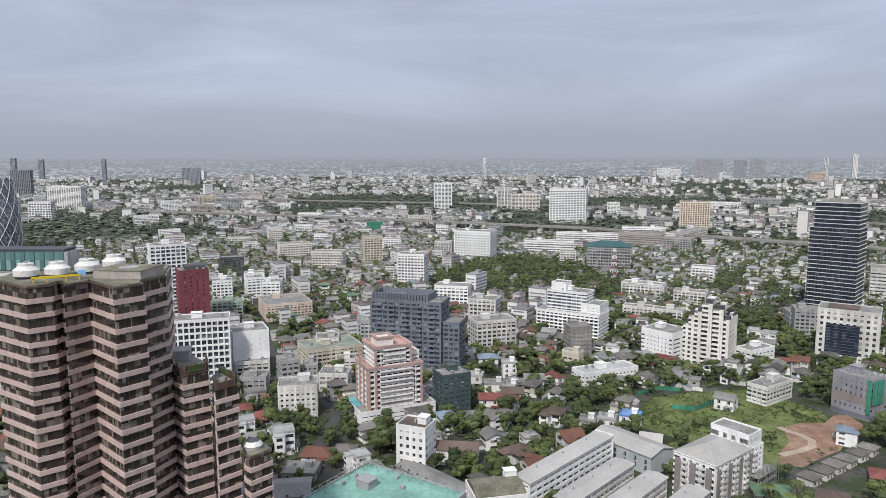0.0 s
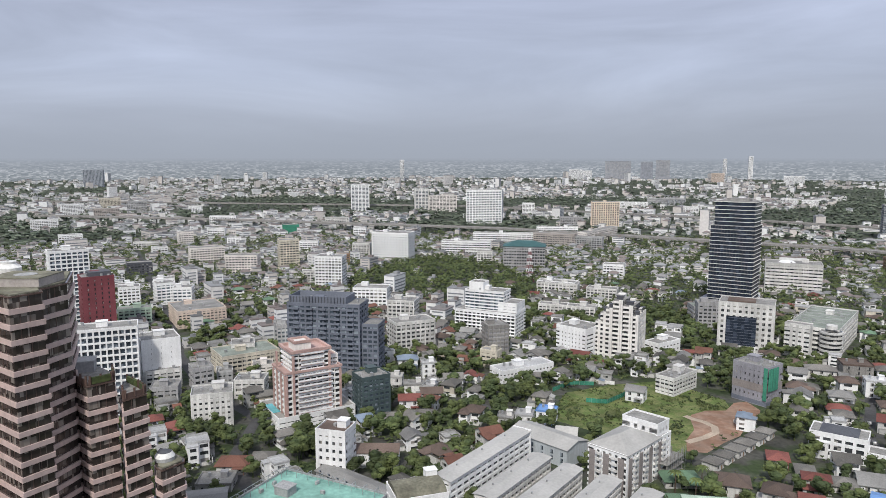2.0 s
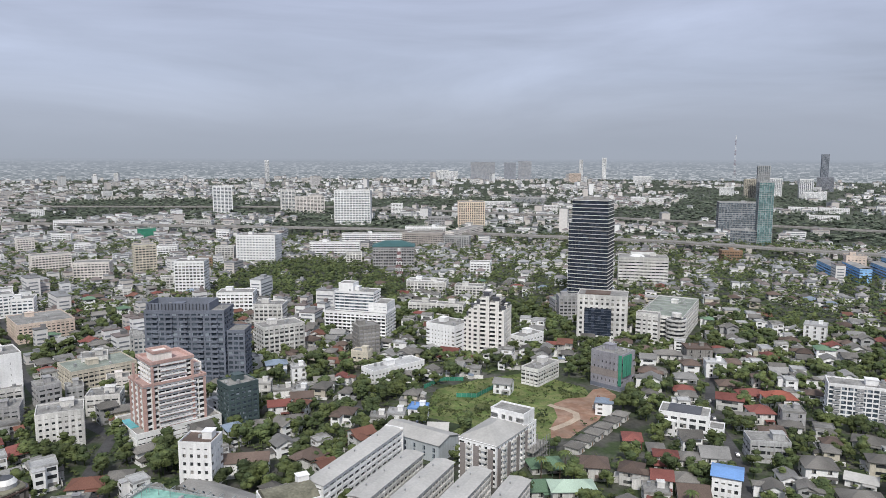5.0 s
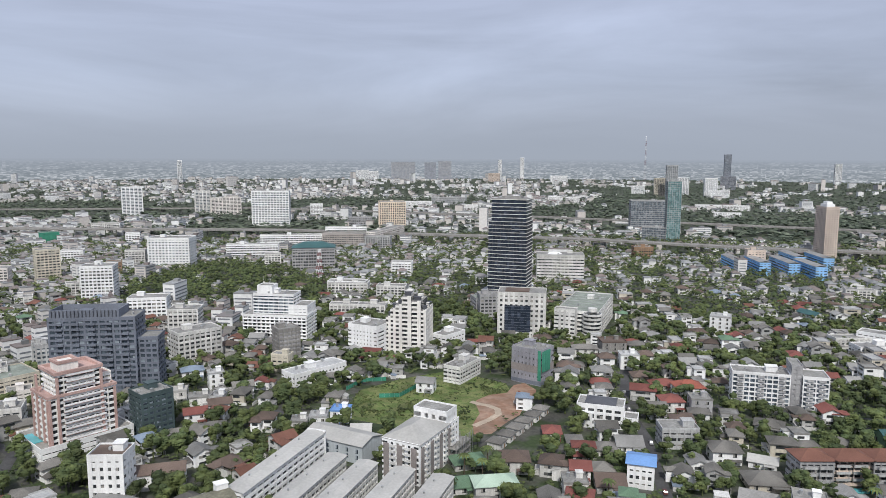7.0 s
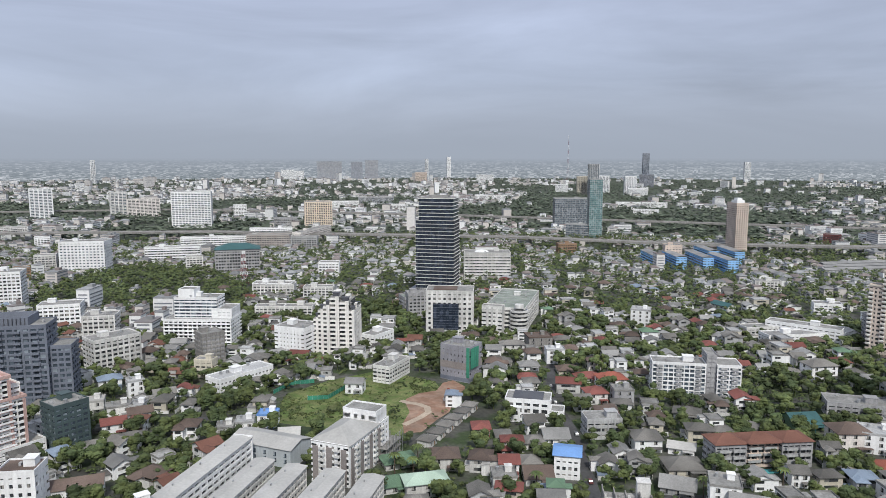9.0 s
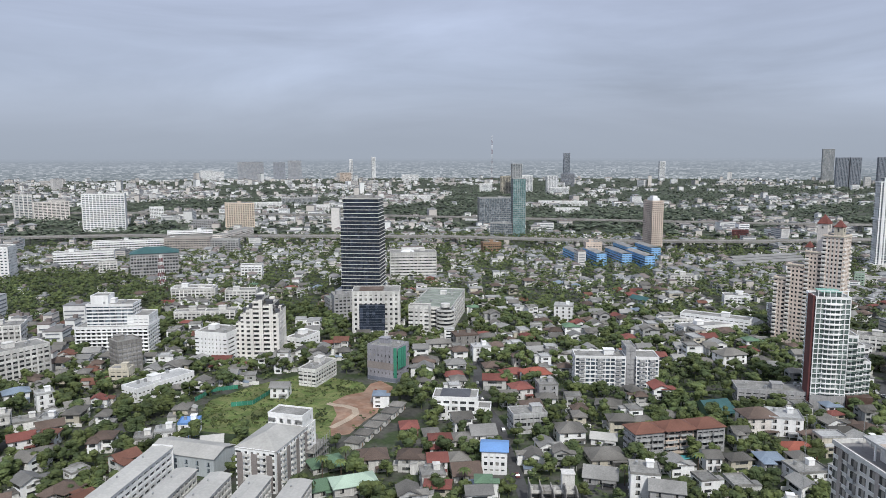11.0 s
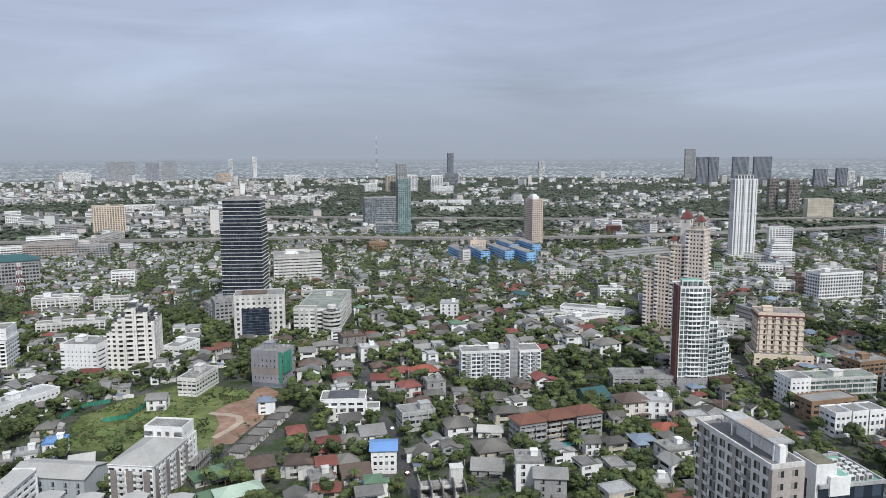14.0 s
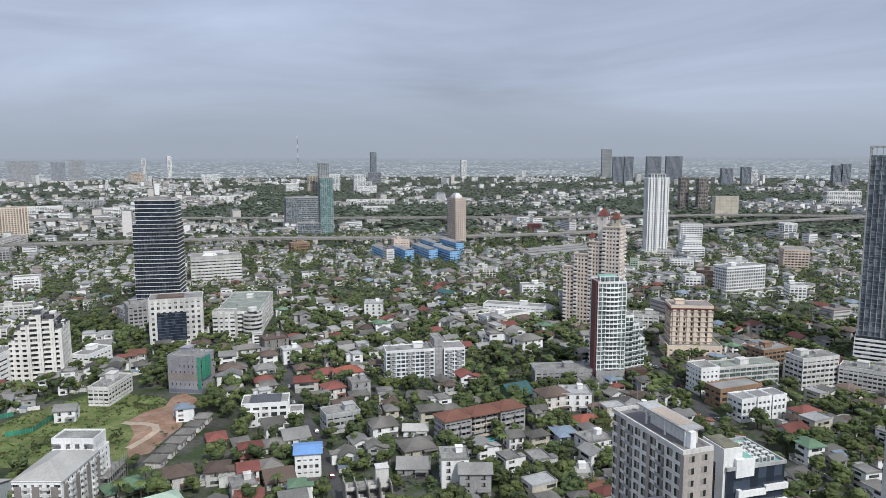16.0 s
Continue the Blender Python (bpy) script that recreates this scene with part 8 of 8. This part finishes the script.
    hs.matrix_basis = pose(x, y, 0, 0, 0, r)
    keep_clear(x, y, r, w, d, 1.0)

EDGE_L, EDGE_R = radians(36), radians(-88)


def in_view(x, y, pad=0.0):
    a = math.atan2(-x, y)
    return EDGE_R - pad < a < EDGE_L + pad


def grid_angle(x, y):
    return 25.0 if x < 90 - 0.1 * y else -31.0


PARK = [(-15, 809), (45, 899), (114, 955), (176, 889), (181, 804), (177, 706), (155, 607), (134, 598), (100, 664), (77, 659), (44, 706), (-12, 704)]
WOODS = [(PARK, 0.97), ([(215, 640), (290, 655), (345, 640), (330, 560), (225, 495), (200, 560)], 0.92), ([(366, 266), (414, 277), (391, 240), (295, 172), (259, 170), (297, 215)], 0.8), ([(330, 230), (420, 260), (470, 210), (400, 160), (350, 190)], 0.7), ([(10, 318), (60, 330), (90, 372), (60, 400), (10, 380)], 0.75), ([(470, 90), (560, 130), (640, 60), (600, 20), (500, 40)], 0.7), ([(370, 30), (420, 70), (300, 10), (300, -30)], 0.6)]


def wood_share(x, y):
    for poly, share in WOODS:
        if inside(x, y, poly):
            return share
    n = noise.noise(Vector((x * 0.006, y * 0.006, 3.1))) * 0.5 + noise.noise(Vector((x * 0.02, y * 0.02, 7.7))) * 0.35
    base = 0.31 if math.hypot(x, y) < 600 else 0.48
    near = 0.0
    if x < 45 and y < 470:
        near = -0.04
    east = 0.14 if x > 0.36 * y else 0.0
    return min(0.88, max(0.1, base + near + east + 0.75 * n))


def choose(pick, rich):
    pool = [k for k in KINDS if k[0] == rich]
    acc = pick * sum(k[4] for k in pool)
    for k in pool:
        acc -= k[4]
        if acc <= 0:
            return k
    return pool[-1]


rg = random.Random(11)
LOW, TREESPOTS, HOMES, MIDRISE = [], [], [], []
STEP = 12.2
for gi in range(-118, 118):
    for gj in range(-118, 118):
        for zone in (25.0, -31.0):
            c, s = math.cos(radians(zone)), math.sin(radians(zone))
            u, v = gi * STEP * 1.08, gj * STEP
            if gj % 3 == 0:
                v += 2.0
            x, y = u * c - v * s + rg.uniform(-2.6, 2.6), u * s + v * c + rg.uniform(-2.6, 2.6)
            q, pick, turn, spin = rg.random(), rg.random(), rg.choice((0, 90, 180, 270)), rg.uniform(-8, 8)
            dist = math.hypot(x, y)
            if grid_angle(x, y) != zone or dist < 150 or dist > 1250 or not in_view(x, y, 0.06):
                continue
            if inside(x, y, PLOT):
                continue
            if q < wood_share(x, y):
                for _ in range(6 if inside(x, y, PARK) else 3):
                    TREESPOTS.append((x + rg.uniform(-7, 7), y + rg.uniform(-7, 7), rg.uniform(0.7, 1.25)))
                continue
            if not is_clear(x, y, 4.8) or near_road(x, y, 4.8):
                if is_clear(x, y, 1.5) and not near_road(x, y, 2.5) and pick < 0.7:
                    TREESPOTS.append((x, y, rg.uniform(0.5, 0.85)))
                continue
            if rg.random() < 0.09:
                TREESPOTS += [(x + rg.uniform(-6, 6), y + rg.uniform(-6, 6), rg.uniform(0.8, 1.3)) for _ in range(3)]
                continue
            chosen = choose(pick, False)
            town = x < 0.15 * y and dist > 520 and rg.random() < 0.2
            if town:
                MIDRISE.append((x, y, zone + turn, rg.uniform(6, 13), rg.uniform(6, 10), rg.choice((6, 9, 9, 12, 12, 15))))
            elif dist > 560 and rg.random() < (0.035 if x < 0.15 * y else 0.012) and is_clear(x, y, 12) and not near_road(x, y, 12):
                MIDRISE.append((x, y, zone + rg.choice((0, 90)), rg.uniform(16, 30), rg.uniform(10, 14), rg.choice((10, 13, 13, 16, 19, 22))))
            elif dist < 760:
                HOMES.append((dist, x, y, zone + turn + spin, pick))
            else:
                LOW.append((x, y, zone + turn, chosen[2], chosen[3], rg.choice((4, 5, 6, 6, 6, 7, 9)), rg.random()))
            for _ in range(3):
                if rg.random() < 0.82:
                    a, q = rg.uniform(0, 6.283), rg.uniform(6.0, 8.0)
                    TREESPOTS.append((x + q * math.cos(a), y + q * math.sin(a), rg.uniform(0.4, 0.85) * (1.0 if dist < 620 else 1.35)))

HOMES.sort()
settled = set()


def settle(ob, m):
    """Put the first of its kind in place, and copies after it."""
    if ob.name in settled:
        t = copy_thing(ob, m)
    else:
        settled.add(ob.name)
        t = ob
    t.matrix_basis = m
    return t


def clear_away(ob):
    for o in (*ob.children_recursive, ob):
        bpy.data.objects.remove(o)


def house_scale(pick):
    return 0.74 + 0.36 * ((pick * 37.7) % 1.0)


for dist, x, y, r, pick in HOMES[:72]:
    settle(choose(pick, True)[1], pose(x, y, 0, 0, 0, r) @ Matrix.Scale(house_scale(pick), 4))

near_spots, mid_spots = [], []
for x, y, k in TREESPOTS:
    if not is_clear(x, y, 0.5) or near_road(x, y, 1.0) or inside(x, y, PLOT):
        continue
    (near_spots if math.hypot(x, y) < 395 else mid_spots).append((x, y, k))
rg = random.Random(17)
near_spots.sort(key=lambda p: math.hypot(p[0], p[1]))
for x, y, k in near_spots[:240]:
    src = rg.choices(TREES, (4, 3, 3, 3, 2 if k > 0.7 else 0))[0]
    m = pose(x, y, 0, 0, 0, rg.uniform(0, 360)) @ Matrix.Scale(k * 1.12, 4)
    settle(src, m)
for x, y in ((152, 268), (215, 222)):
    m = pose(x, y, 0)
    settle(YELLOWTREE, m)
mid_spots += near_spots[240:]
for k, (x, y, h) in enumerate(((128, 262, 9), (134, 256, 8), (140, 263, 10), (172, 218, 8), (262, 168, 9), (228, 180, 8))):
    palm_tree(x, y, h, 40 * k)


# ---- masses that nobody could count ----
def merged(name, groups, material, label):
    """Many small copies of a few forms in one mesh; each group: verts, faces, places (x, y, z, turn, scale x, y, z)."""
    co, li, sz, base = [], [], [], 0
    for base_v, base_f, places in groups:
        if not len(places):
            continue
        P = np.array(places, dtype=np.float64)
        V = np.array(base_v, dtype=np.float64)
        c, s = np.cos(P[:, 3])[:, None], np.sin(P[:, 3])[:, None]
        X, Y, Z = V[None, :, 0] * P[:, 4:5], V[None, :, 1] * P[:, 5:6], V[None, :, 2] * P[:, 6:7]
        co.append(np.stack([X * c - Y * s + P[:, 0:1], X * s + Y * c + P[:, 1:2], Z + P[:, 2:3]], -1).reshape(-1, 3))
        loops = np.concatenate([np.array(f) for f in base_f])
        li.append((base + np.arange(len(P))[:, None] * len(V) + loops[None]).ravel())
        sz.append(np.tile(np.array([len(f) for f in base_f]), len(P)))
        base += len(V) * len(P)
    if not co:
        return
    me = bpy.data.meshes.new(name)
    co, li, sz = np.concatenate(co), np.concatenate(li), np.concatenate(sz)
    me.vertices.add(len(co))
    me.vertices.foreach_set("co", co.ravel())
    me.loops.add(len(li))
    me.loops.foreach_set("vertex_index", li)
    me.polygons.add(len(sz))
    me.polygons.foreach_set("loop_start", np.concatenate([[0], np.cumsum(sz)[:-1]]))
    me.update(calc_edges=True)
    me.shade_flat()
    me.materials.append(material)
    return tagged(new(name, me), label, kind="stuff")


def clump_form(seed, n, blobs, size, sides=6, rings=((-0.55, 0.78), (0.05, 1.0), (0.62, 0.74)), stem=True):
    rgx = random.Random(seed)
    quads, lobes = leaf_cluster(rgx, n, 4.4, 9.0, size, blobs, 1.05)
    vs, fs = [tuple(v) for v in quads], [(3 * i, 3 * i + 1, 3 * i + 2) for i in range(n)]
    for lx, ly, lz, lr in lobes:
        lv, lf = lump(rgx, (lx, ly, lz), lr * 0.9, 0.8, sides, rings)
        k = len(vs)
        vs += lv
        fs += [tuple(k + i for i in f) for f in lf if len(set(f)) > 2]
    if not stem:
        return vs, fs
    vs += [(-0.25, -0.25, 0), (0.3, -0.2, 0), (0, 0.3, 0), (0, 0, 6)]
    k = len(vs)
    return vs, fs + [(k - 4, k - 3, k - 1), (k - 3, k - 2, k - 1), (k - 2, k - 4, k - 1)]


CUBE = [(-0.5, -0.5, 0), (0.5, -0.5, 0), (0.5, 0.5, 0), (-0.5, 0.5, 0), (-0.5, -0.5, 1), (0.5, -0.5, 1), (0.5, 0.5, 1), (-0.5, 0.5, 1)]
CUBEF = [(4, 5, 6, 7), (0, 1, 5, 4), (1, 2, 6, 5), (2, 3, 7, 6), (3, 0, 4, 7)]

# the remaining houses of the middle distance, too many to count
stuffing = {}
for dist, x, y, r, pick in HOMES[72:]:
    kind = choose(pick, False)[1]
    for ch in kind.children:
        stuffing.setdefault(ch.data.materials[0].name, {}).setdefault(ch.data.name, (ch, []))[1].append((x, y, 0, radians(r), *(house_scale(pick),) * 3))
for mname, sets in stuffing.items():
    merged("houses_" + mname, [([tuple(v.co) for v in ch.data.vertices], [tuple(p.vertices) for p in ch.data.polygons], places) for ch, places in sets.values()], bpy.data.materials[mname], "walls, roofs and windows of countless low houses")

# lean-to roofs, car ports and yard walls round the houses
rg = random.Random(61)
yard_walls, yard_roofs, garden_walls = [], {m.name: [] for m in (METALROOF, PALEROOF, TILEGREY, TILERUST, TILEBLUEGREY)}, []
SHED = ([(-0.5, -0.5, 0), (0.5, -0.5, 0), (0.5, 0.5, 0), (-0.5, 0.5, 0), (-0.5, -0.5, 0.88), (0.5, -0.5, 0.88), (0.5, 0.5, 1.06), (-0.5, 0.5, 1.06)], [(0, 1, 5, 4), (1, 2, 6, 5), (2, 3, 7, 6), (3, 0, 4, 7)])
LID = ([(-0.56, -0.6, 0.86), (0.56, -0.6, 0.86), (0.56, 0.56, 1.1), (-0.56, 0.56, 1.1), (-0.56, -0.6, 0.91), (0.56, -0.6, 0.91), (0.56, 0.56, 1.15), (-0.56, 0.56, 1.15)], [tuple(f) for f in BOX_FACES])
for dist, x, y, r, pick in HOMES:
    for _ in range(rg.choice((1, 1, 2, 2))):
        a, q = rg.uniform(0, 6.283), rg.uniform(5.4, 7.6)
        sx, sy = x + q * math.cos(a), y + q * math.sin(a)
        if not is_clear(sx, sy, 2.0) or near_road(sx, sy, 2.0):
            continue
        place = (sx, sy, 0, radians(r + rg.choice((0, 90, 180, 270))), rg.uniform(2.6, 5.6), rg.uniform(2.4, 4.2), rg.choice((2.5, 2.9, 3.3, 5.2)))
        yard_walls.append(place)
        yard_roofs[rg.choices(list(yard_roofs), (4, 3, 3, 1, 1))[0]].append(place)
    if dist < 460:
        c, k = math.cos(radians(r)), math.sin(radians(r))
        for u, v, turn, ln in ((0, -6.4, 0, 10.5), (6.0, 0, 90, 11.0)):
            wx, wy = x + u * c - v * k, y + u * k + v * c
            if is_clear(wx, wy, 1.0) and not near_road(wx, wy, 0.6):
                garden_walls.append((wx, wy, 0, radians(r + turn), ln, 0.22, rg.uniform(1.7, 2.3)))
merged("yard_shed_walls", [(*SHED, yard_walls)], OFFWHITE, "pale walls of countless lean-to sheds between houses")
for mname, places in yard_roofs.items():
    merged("yard_shed_roofs", [(*LID, places)], bpy.data.materials[mname], "sheet and tiled roofs of countless lean-to sheds")
merged("garden_walls", [(CUBE, CUBEF, garden_walls)], OFFWHITE, "pale rendered garden walls between house plots")

for rich, ob, w, d, weight in KINDS:
    if ob.name not in settled:
        clear_away(ob)

rg = random.Random(23)
NEARFORMS = [clump_form(240 + v, 170, 7, 0.40, 6, ((-0.45, 0.86), (0.45, 0.88))) for v in range(4)]
MIDFORMS = [clump_form(200 + v, 52, 5, 0.46, 5, ((-0.5, 0.85), (0.4, 0.92))) for v in range(4)]
OUTFORMS = [clump_form(220 + v, 12, 2, 0.7, 5, ((0.1, 1.0),), False) for v in range(4)]
close_spots = [p for p in mid_spots if math.hypot(p[0], p[1]) < 400]
inner_spots = [p for p in mid_spots if 400 <= math.hypot(p[0], p[1]) < 640]
outer_spots = [p for p in mid_spots if math.hypot(p[0], p[1]) >= 640]
for forms, spots, leafage in ((NEARFORMS, close_spots, WOODLEAF), (MIDFORMS, inner_spots, WOODLEAF), (OUTFORMS, outer_spots, WOODLEAF)):
    merged("woods", [(*forms[v], [(x, y, 0, rg.uniform(0, 6.28), k * 1.22, k * 1.22, k * rg.uniform(1.0, 1.25)) for x, y, k in spots[v::4]]) for v in range(4)], leafage, "dense green garden and street trees between houses")

# hedges and shrubs in the yards
form = clump_form(250, 12, 2, 0.9, 5, ((0.1, 1.0),), False)
shrubs = []
for _ in range(8500):
    dist, a = math.sqrt(rg.uniform(165 ** 2, 470 ** 2)), rg.uniform(EDGE_R, EDGE_L)
    x, y = -dist * math.sin(a), dist * math.cos(a)
    if is_clear(x, y, 0.5) and not near_road(x, y, 0.8) and not inside(x, y, PLOT):
        k = rg.uniform(0.18, 0.5)
        shrubs.append((x, y, -1.2 * k, rg.uniform(0, 6.28), k * 1.5, k * 1.5, k))
merged("shrubs", [(*form, shrubs)], WOODLEAF, "shrubs and hedges in the yards between houses")

# rough scrub on the plot
form = clump_form(260, 20, 3, 0.9, 5, ((-0.45, 0.9), (0.42, 0.9)), False)
scrub = []
for _ in range(1900):
    x, y = rg.uniform(92, 226), rg.uniform(290, 408)
    if inside(x, y, [(119, 389), (150, 400), (186, 404), (206, 366), (200, 349), (150, 304), (134, 300), (116, 330), (98, 350)]) and not inside(x, y, [(150, 300), (157, 315), (167, 327), (171, 342), (176, 348), (187, 352), (198, 351), (209, 362), (219, 364), (219, 348), (209, 334), (197, 326), (187, 314), (175, 307), (160, 296)]) and is_clear(x, y, 0.3) and not near_road(x, y, 1.0):
        dense = noise.noise(Vector((x * 0.05, y * 0.05, 0)))
        if dense > -0.25:
            k = rg.uniform(0.07, 0.16) + 0.26 * max(0, dense)
            scrub.append((x, y, -0.5 * k * 4, rg.uniform(0, 6.28), k * 1.6, k * 1.6, k))
merged("scrub", [(*form, scrub)], WOODLEAF, "low green scrub on the empty plot")

HIPV = [(-0.58, -0.6, 0), (0.58, -0.6, 0), (0.58, 0.6, 0), (-0.58, 0.6, 0), (-0.2, 0, 1), (0.2, 0, 1)]
HIPF = [(0, 1, 5, 4), (1, 2, 5), (2, 3, 4, 5), (3, 0, 4)]
far_walls, far_flat, far_hip, far_dark, far_trees = [], [], [], [], []


def far_house(x, y, rot, w, d, h, q):
    a = radians(rot)
    far_walls.append((x, y, 0, a, w, d, h))
    if q < 0.45:
        far_flat.append((x, y, h - 0.1, a, w + 0.4, d + 0.4, 0.5))
    else:
        far_hip.append((x, y, h - 0.02, a, w, d, 2.6))
    for f in range(int(h / 3.0) if math.hypot(x, y) < 2300 else 0):
        far_dark.append((x, y, 3.0 * f + 1.0, a, w * 0.62, d + 0.14, 1.0))


def far_block(x, y, rot, w, d, h):
    a = radians(rot)
    far_walls.append((x, y, 0, a, w, d, h))
    far_flat.append((x, y, h - 0.1, a, w + 0.4, d + 0.4, 0.7))
    far_flat.append((x + 2, y + 1, h, a, w * 0.25, d * 0.4, 3.2))
    for f in range(int(h / 3.2)):
        far_dark.append((x, y, 3.2 * f + 1.1, a, w * 0.9, d + 0.3, 1.15))
        if math.hypot(x, y) < 1300:
            far_dark.append((x, y, 3.2 * f + 1.1, a, w + 0.3, d * 0.7, 1.1))


for x, y, r, w, d, h in MIDRISE:
    far_block(x, y, r, w, d, h)
for x, y, r, w, d, h, q in LOW:
    far_house(x, y, r, w, d, h, q)
rg = random.Random(31)
for ring_lo, ring_hi, count in ((1230, 1800, 4300), (1800, 2600, 5200), (2600, 3600, 5200), (3600, 4750, 4600)):
    for _ in range(count):
        dist = math.sqrt(rg.uniform(ring_lo ** 2, ring_hi ** 2))
        a = rg.uniform(EDGE_R - 0.05, EDGE_L + 0.05)
        x, y = -dist * math.sin(a), dist * math.cos(a)
        q, r, z = rg.random(), rg.random(), noise.noise(Vector((x * 0.0022, y * 0.0022, 9.0)))
        green = (0.62 if x < 0.1 * y else 0.70 if x < 0.6 * y else 0.92) + 0.85 * z + (0.35 if dist > 1700 and -0.1 < a < 0.25 and dist < 2500 else 0)
        if not is_clear(x, y, 8) or near_road(x, y, 8):
            continue
        if q < green:
            for _ in range(2):
                far_trees.append((x + rg.uniform(-18, 18), y + rg.uniform(-18, 18), 0, rg.uniform(0, 6.28), rg.uniform(1.9, 3.6), rg.uniform(1.9, 3.6), rg.uniform(0.9, 1.4)))
            continue
        rot = grid_angle(x, y) + rg.choice((0, 90)) + rg.uniform(-12, 12)
        if r < 0.82:
            big = 1.0 if dist < 1800 else 1.5
            far_house(x, y, rot, rg.uniform(9, 18) * big, rg.uniform(8, 12) * big, rg.choice((6, 7, 9, 9, 12)), rg.random())
        elif r < 0.965:
            far_block(x, y, rot, rg.uniform(14, 36), rg.uniform(10, 16), rg.uniform(8, 16))
        else:
            far_block(x, y, rot, rg.uniform(16, 40), rg.uniform(13, 20), rg.uniform(14, 26) if r < 0.994 else rg.uniform(28, 45))
for _ in range(240):
    dist, a, q = rg.uniform(3300, 4720), rg.uniform(EDGE_R, EDGE_L), rg.random()
    x, y = -dist * math.sin(a), dist * math.cos(a)
    if is_clear(x, y, 20):
        far_block(x, y, rg.uniform(0, 180), rg.uniform(16, 46), rg.uniform(14, 20), rg.uniform(10, 26) if q < 0.92 else rg.uniform(30, 60))
merged("far_houses", [(CUBE, CUBEF, far_walls)], FARWALL, "pale walls of countless low houses and blocks")
merged("far_flat_roofs", [(CUBE, CUBEF, far_flat)], FARROOF, "grey flat roofs of countless far buildings")
merged("far_pitched_roofs", [(HIPV, HIPF, far_hip)], FARROOF, "grey and brown pitched roofs of countless far houses")
merged("far_windows", [(CUBE, CUBEF[1:], far_dark)], FARDARK, "dark window bands of countless far buildings")
# far trees, in the leaf colour that has haze painted in
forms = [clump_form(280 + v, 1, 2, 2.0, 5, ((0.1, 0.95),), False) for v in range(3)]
merged("far_woods", [(*forms[v], far_trees[v::3]) for v in range(3)], HAZEDLEAF, "trees scattered through the far city, their green greyed by painted haze")
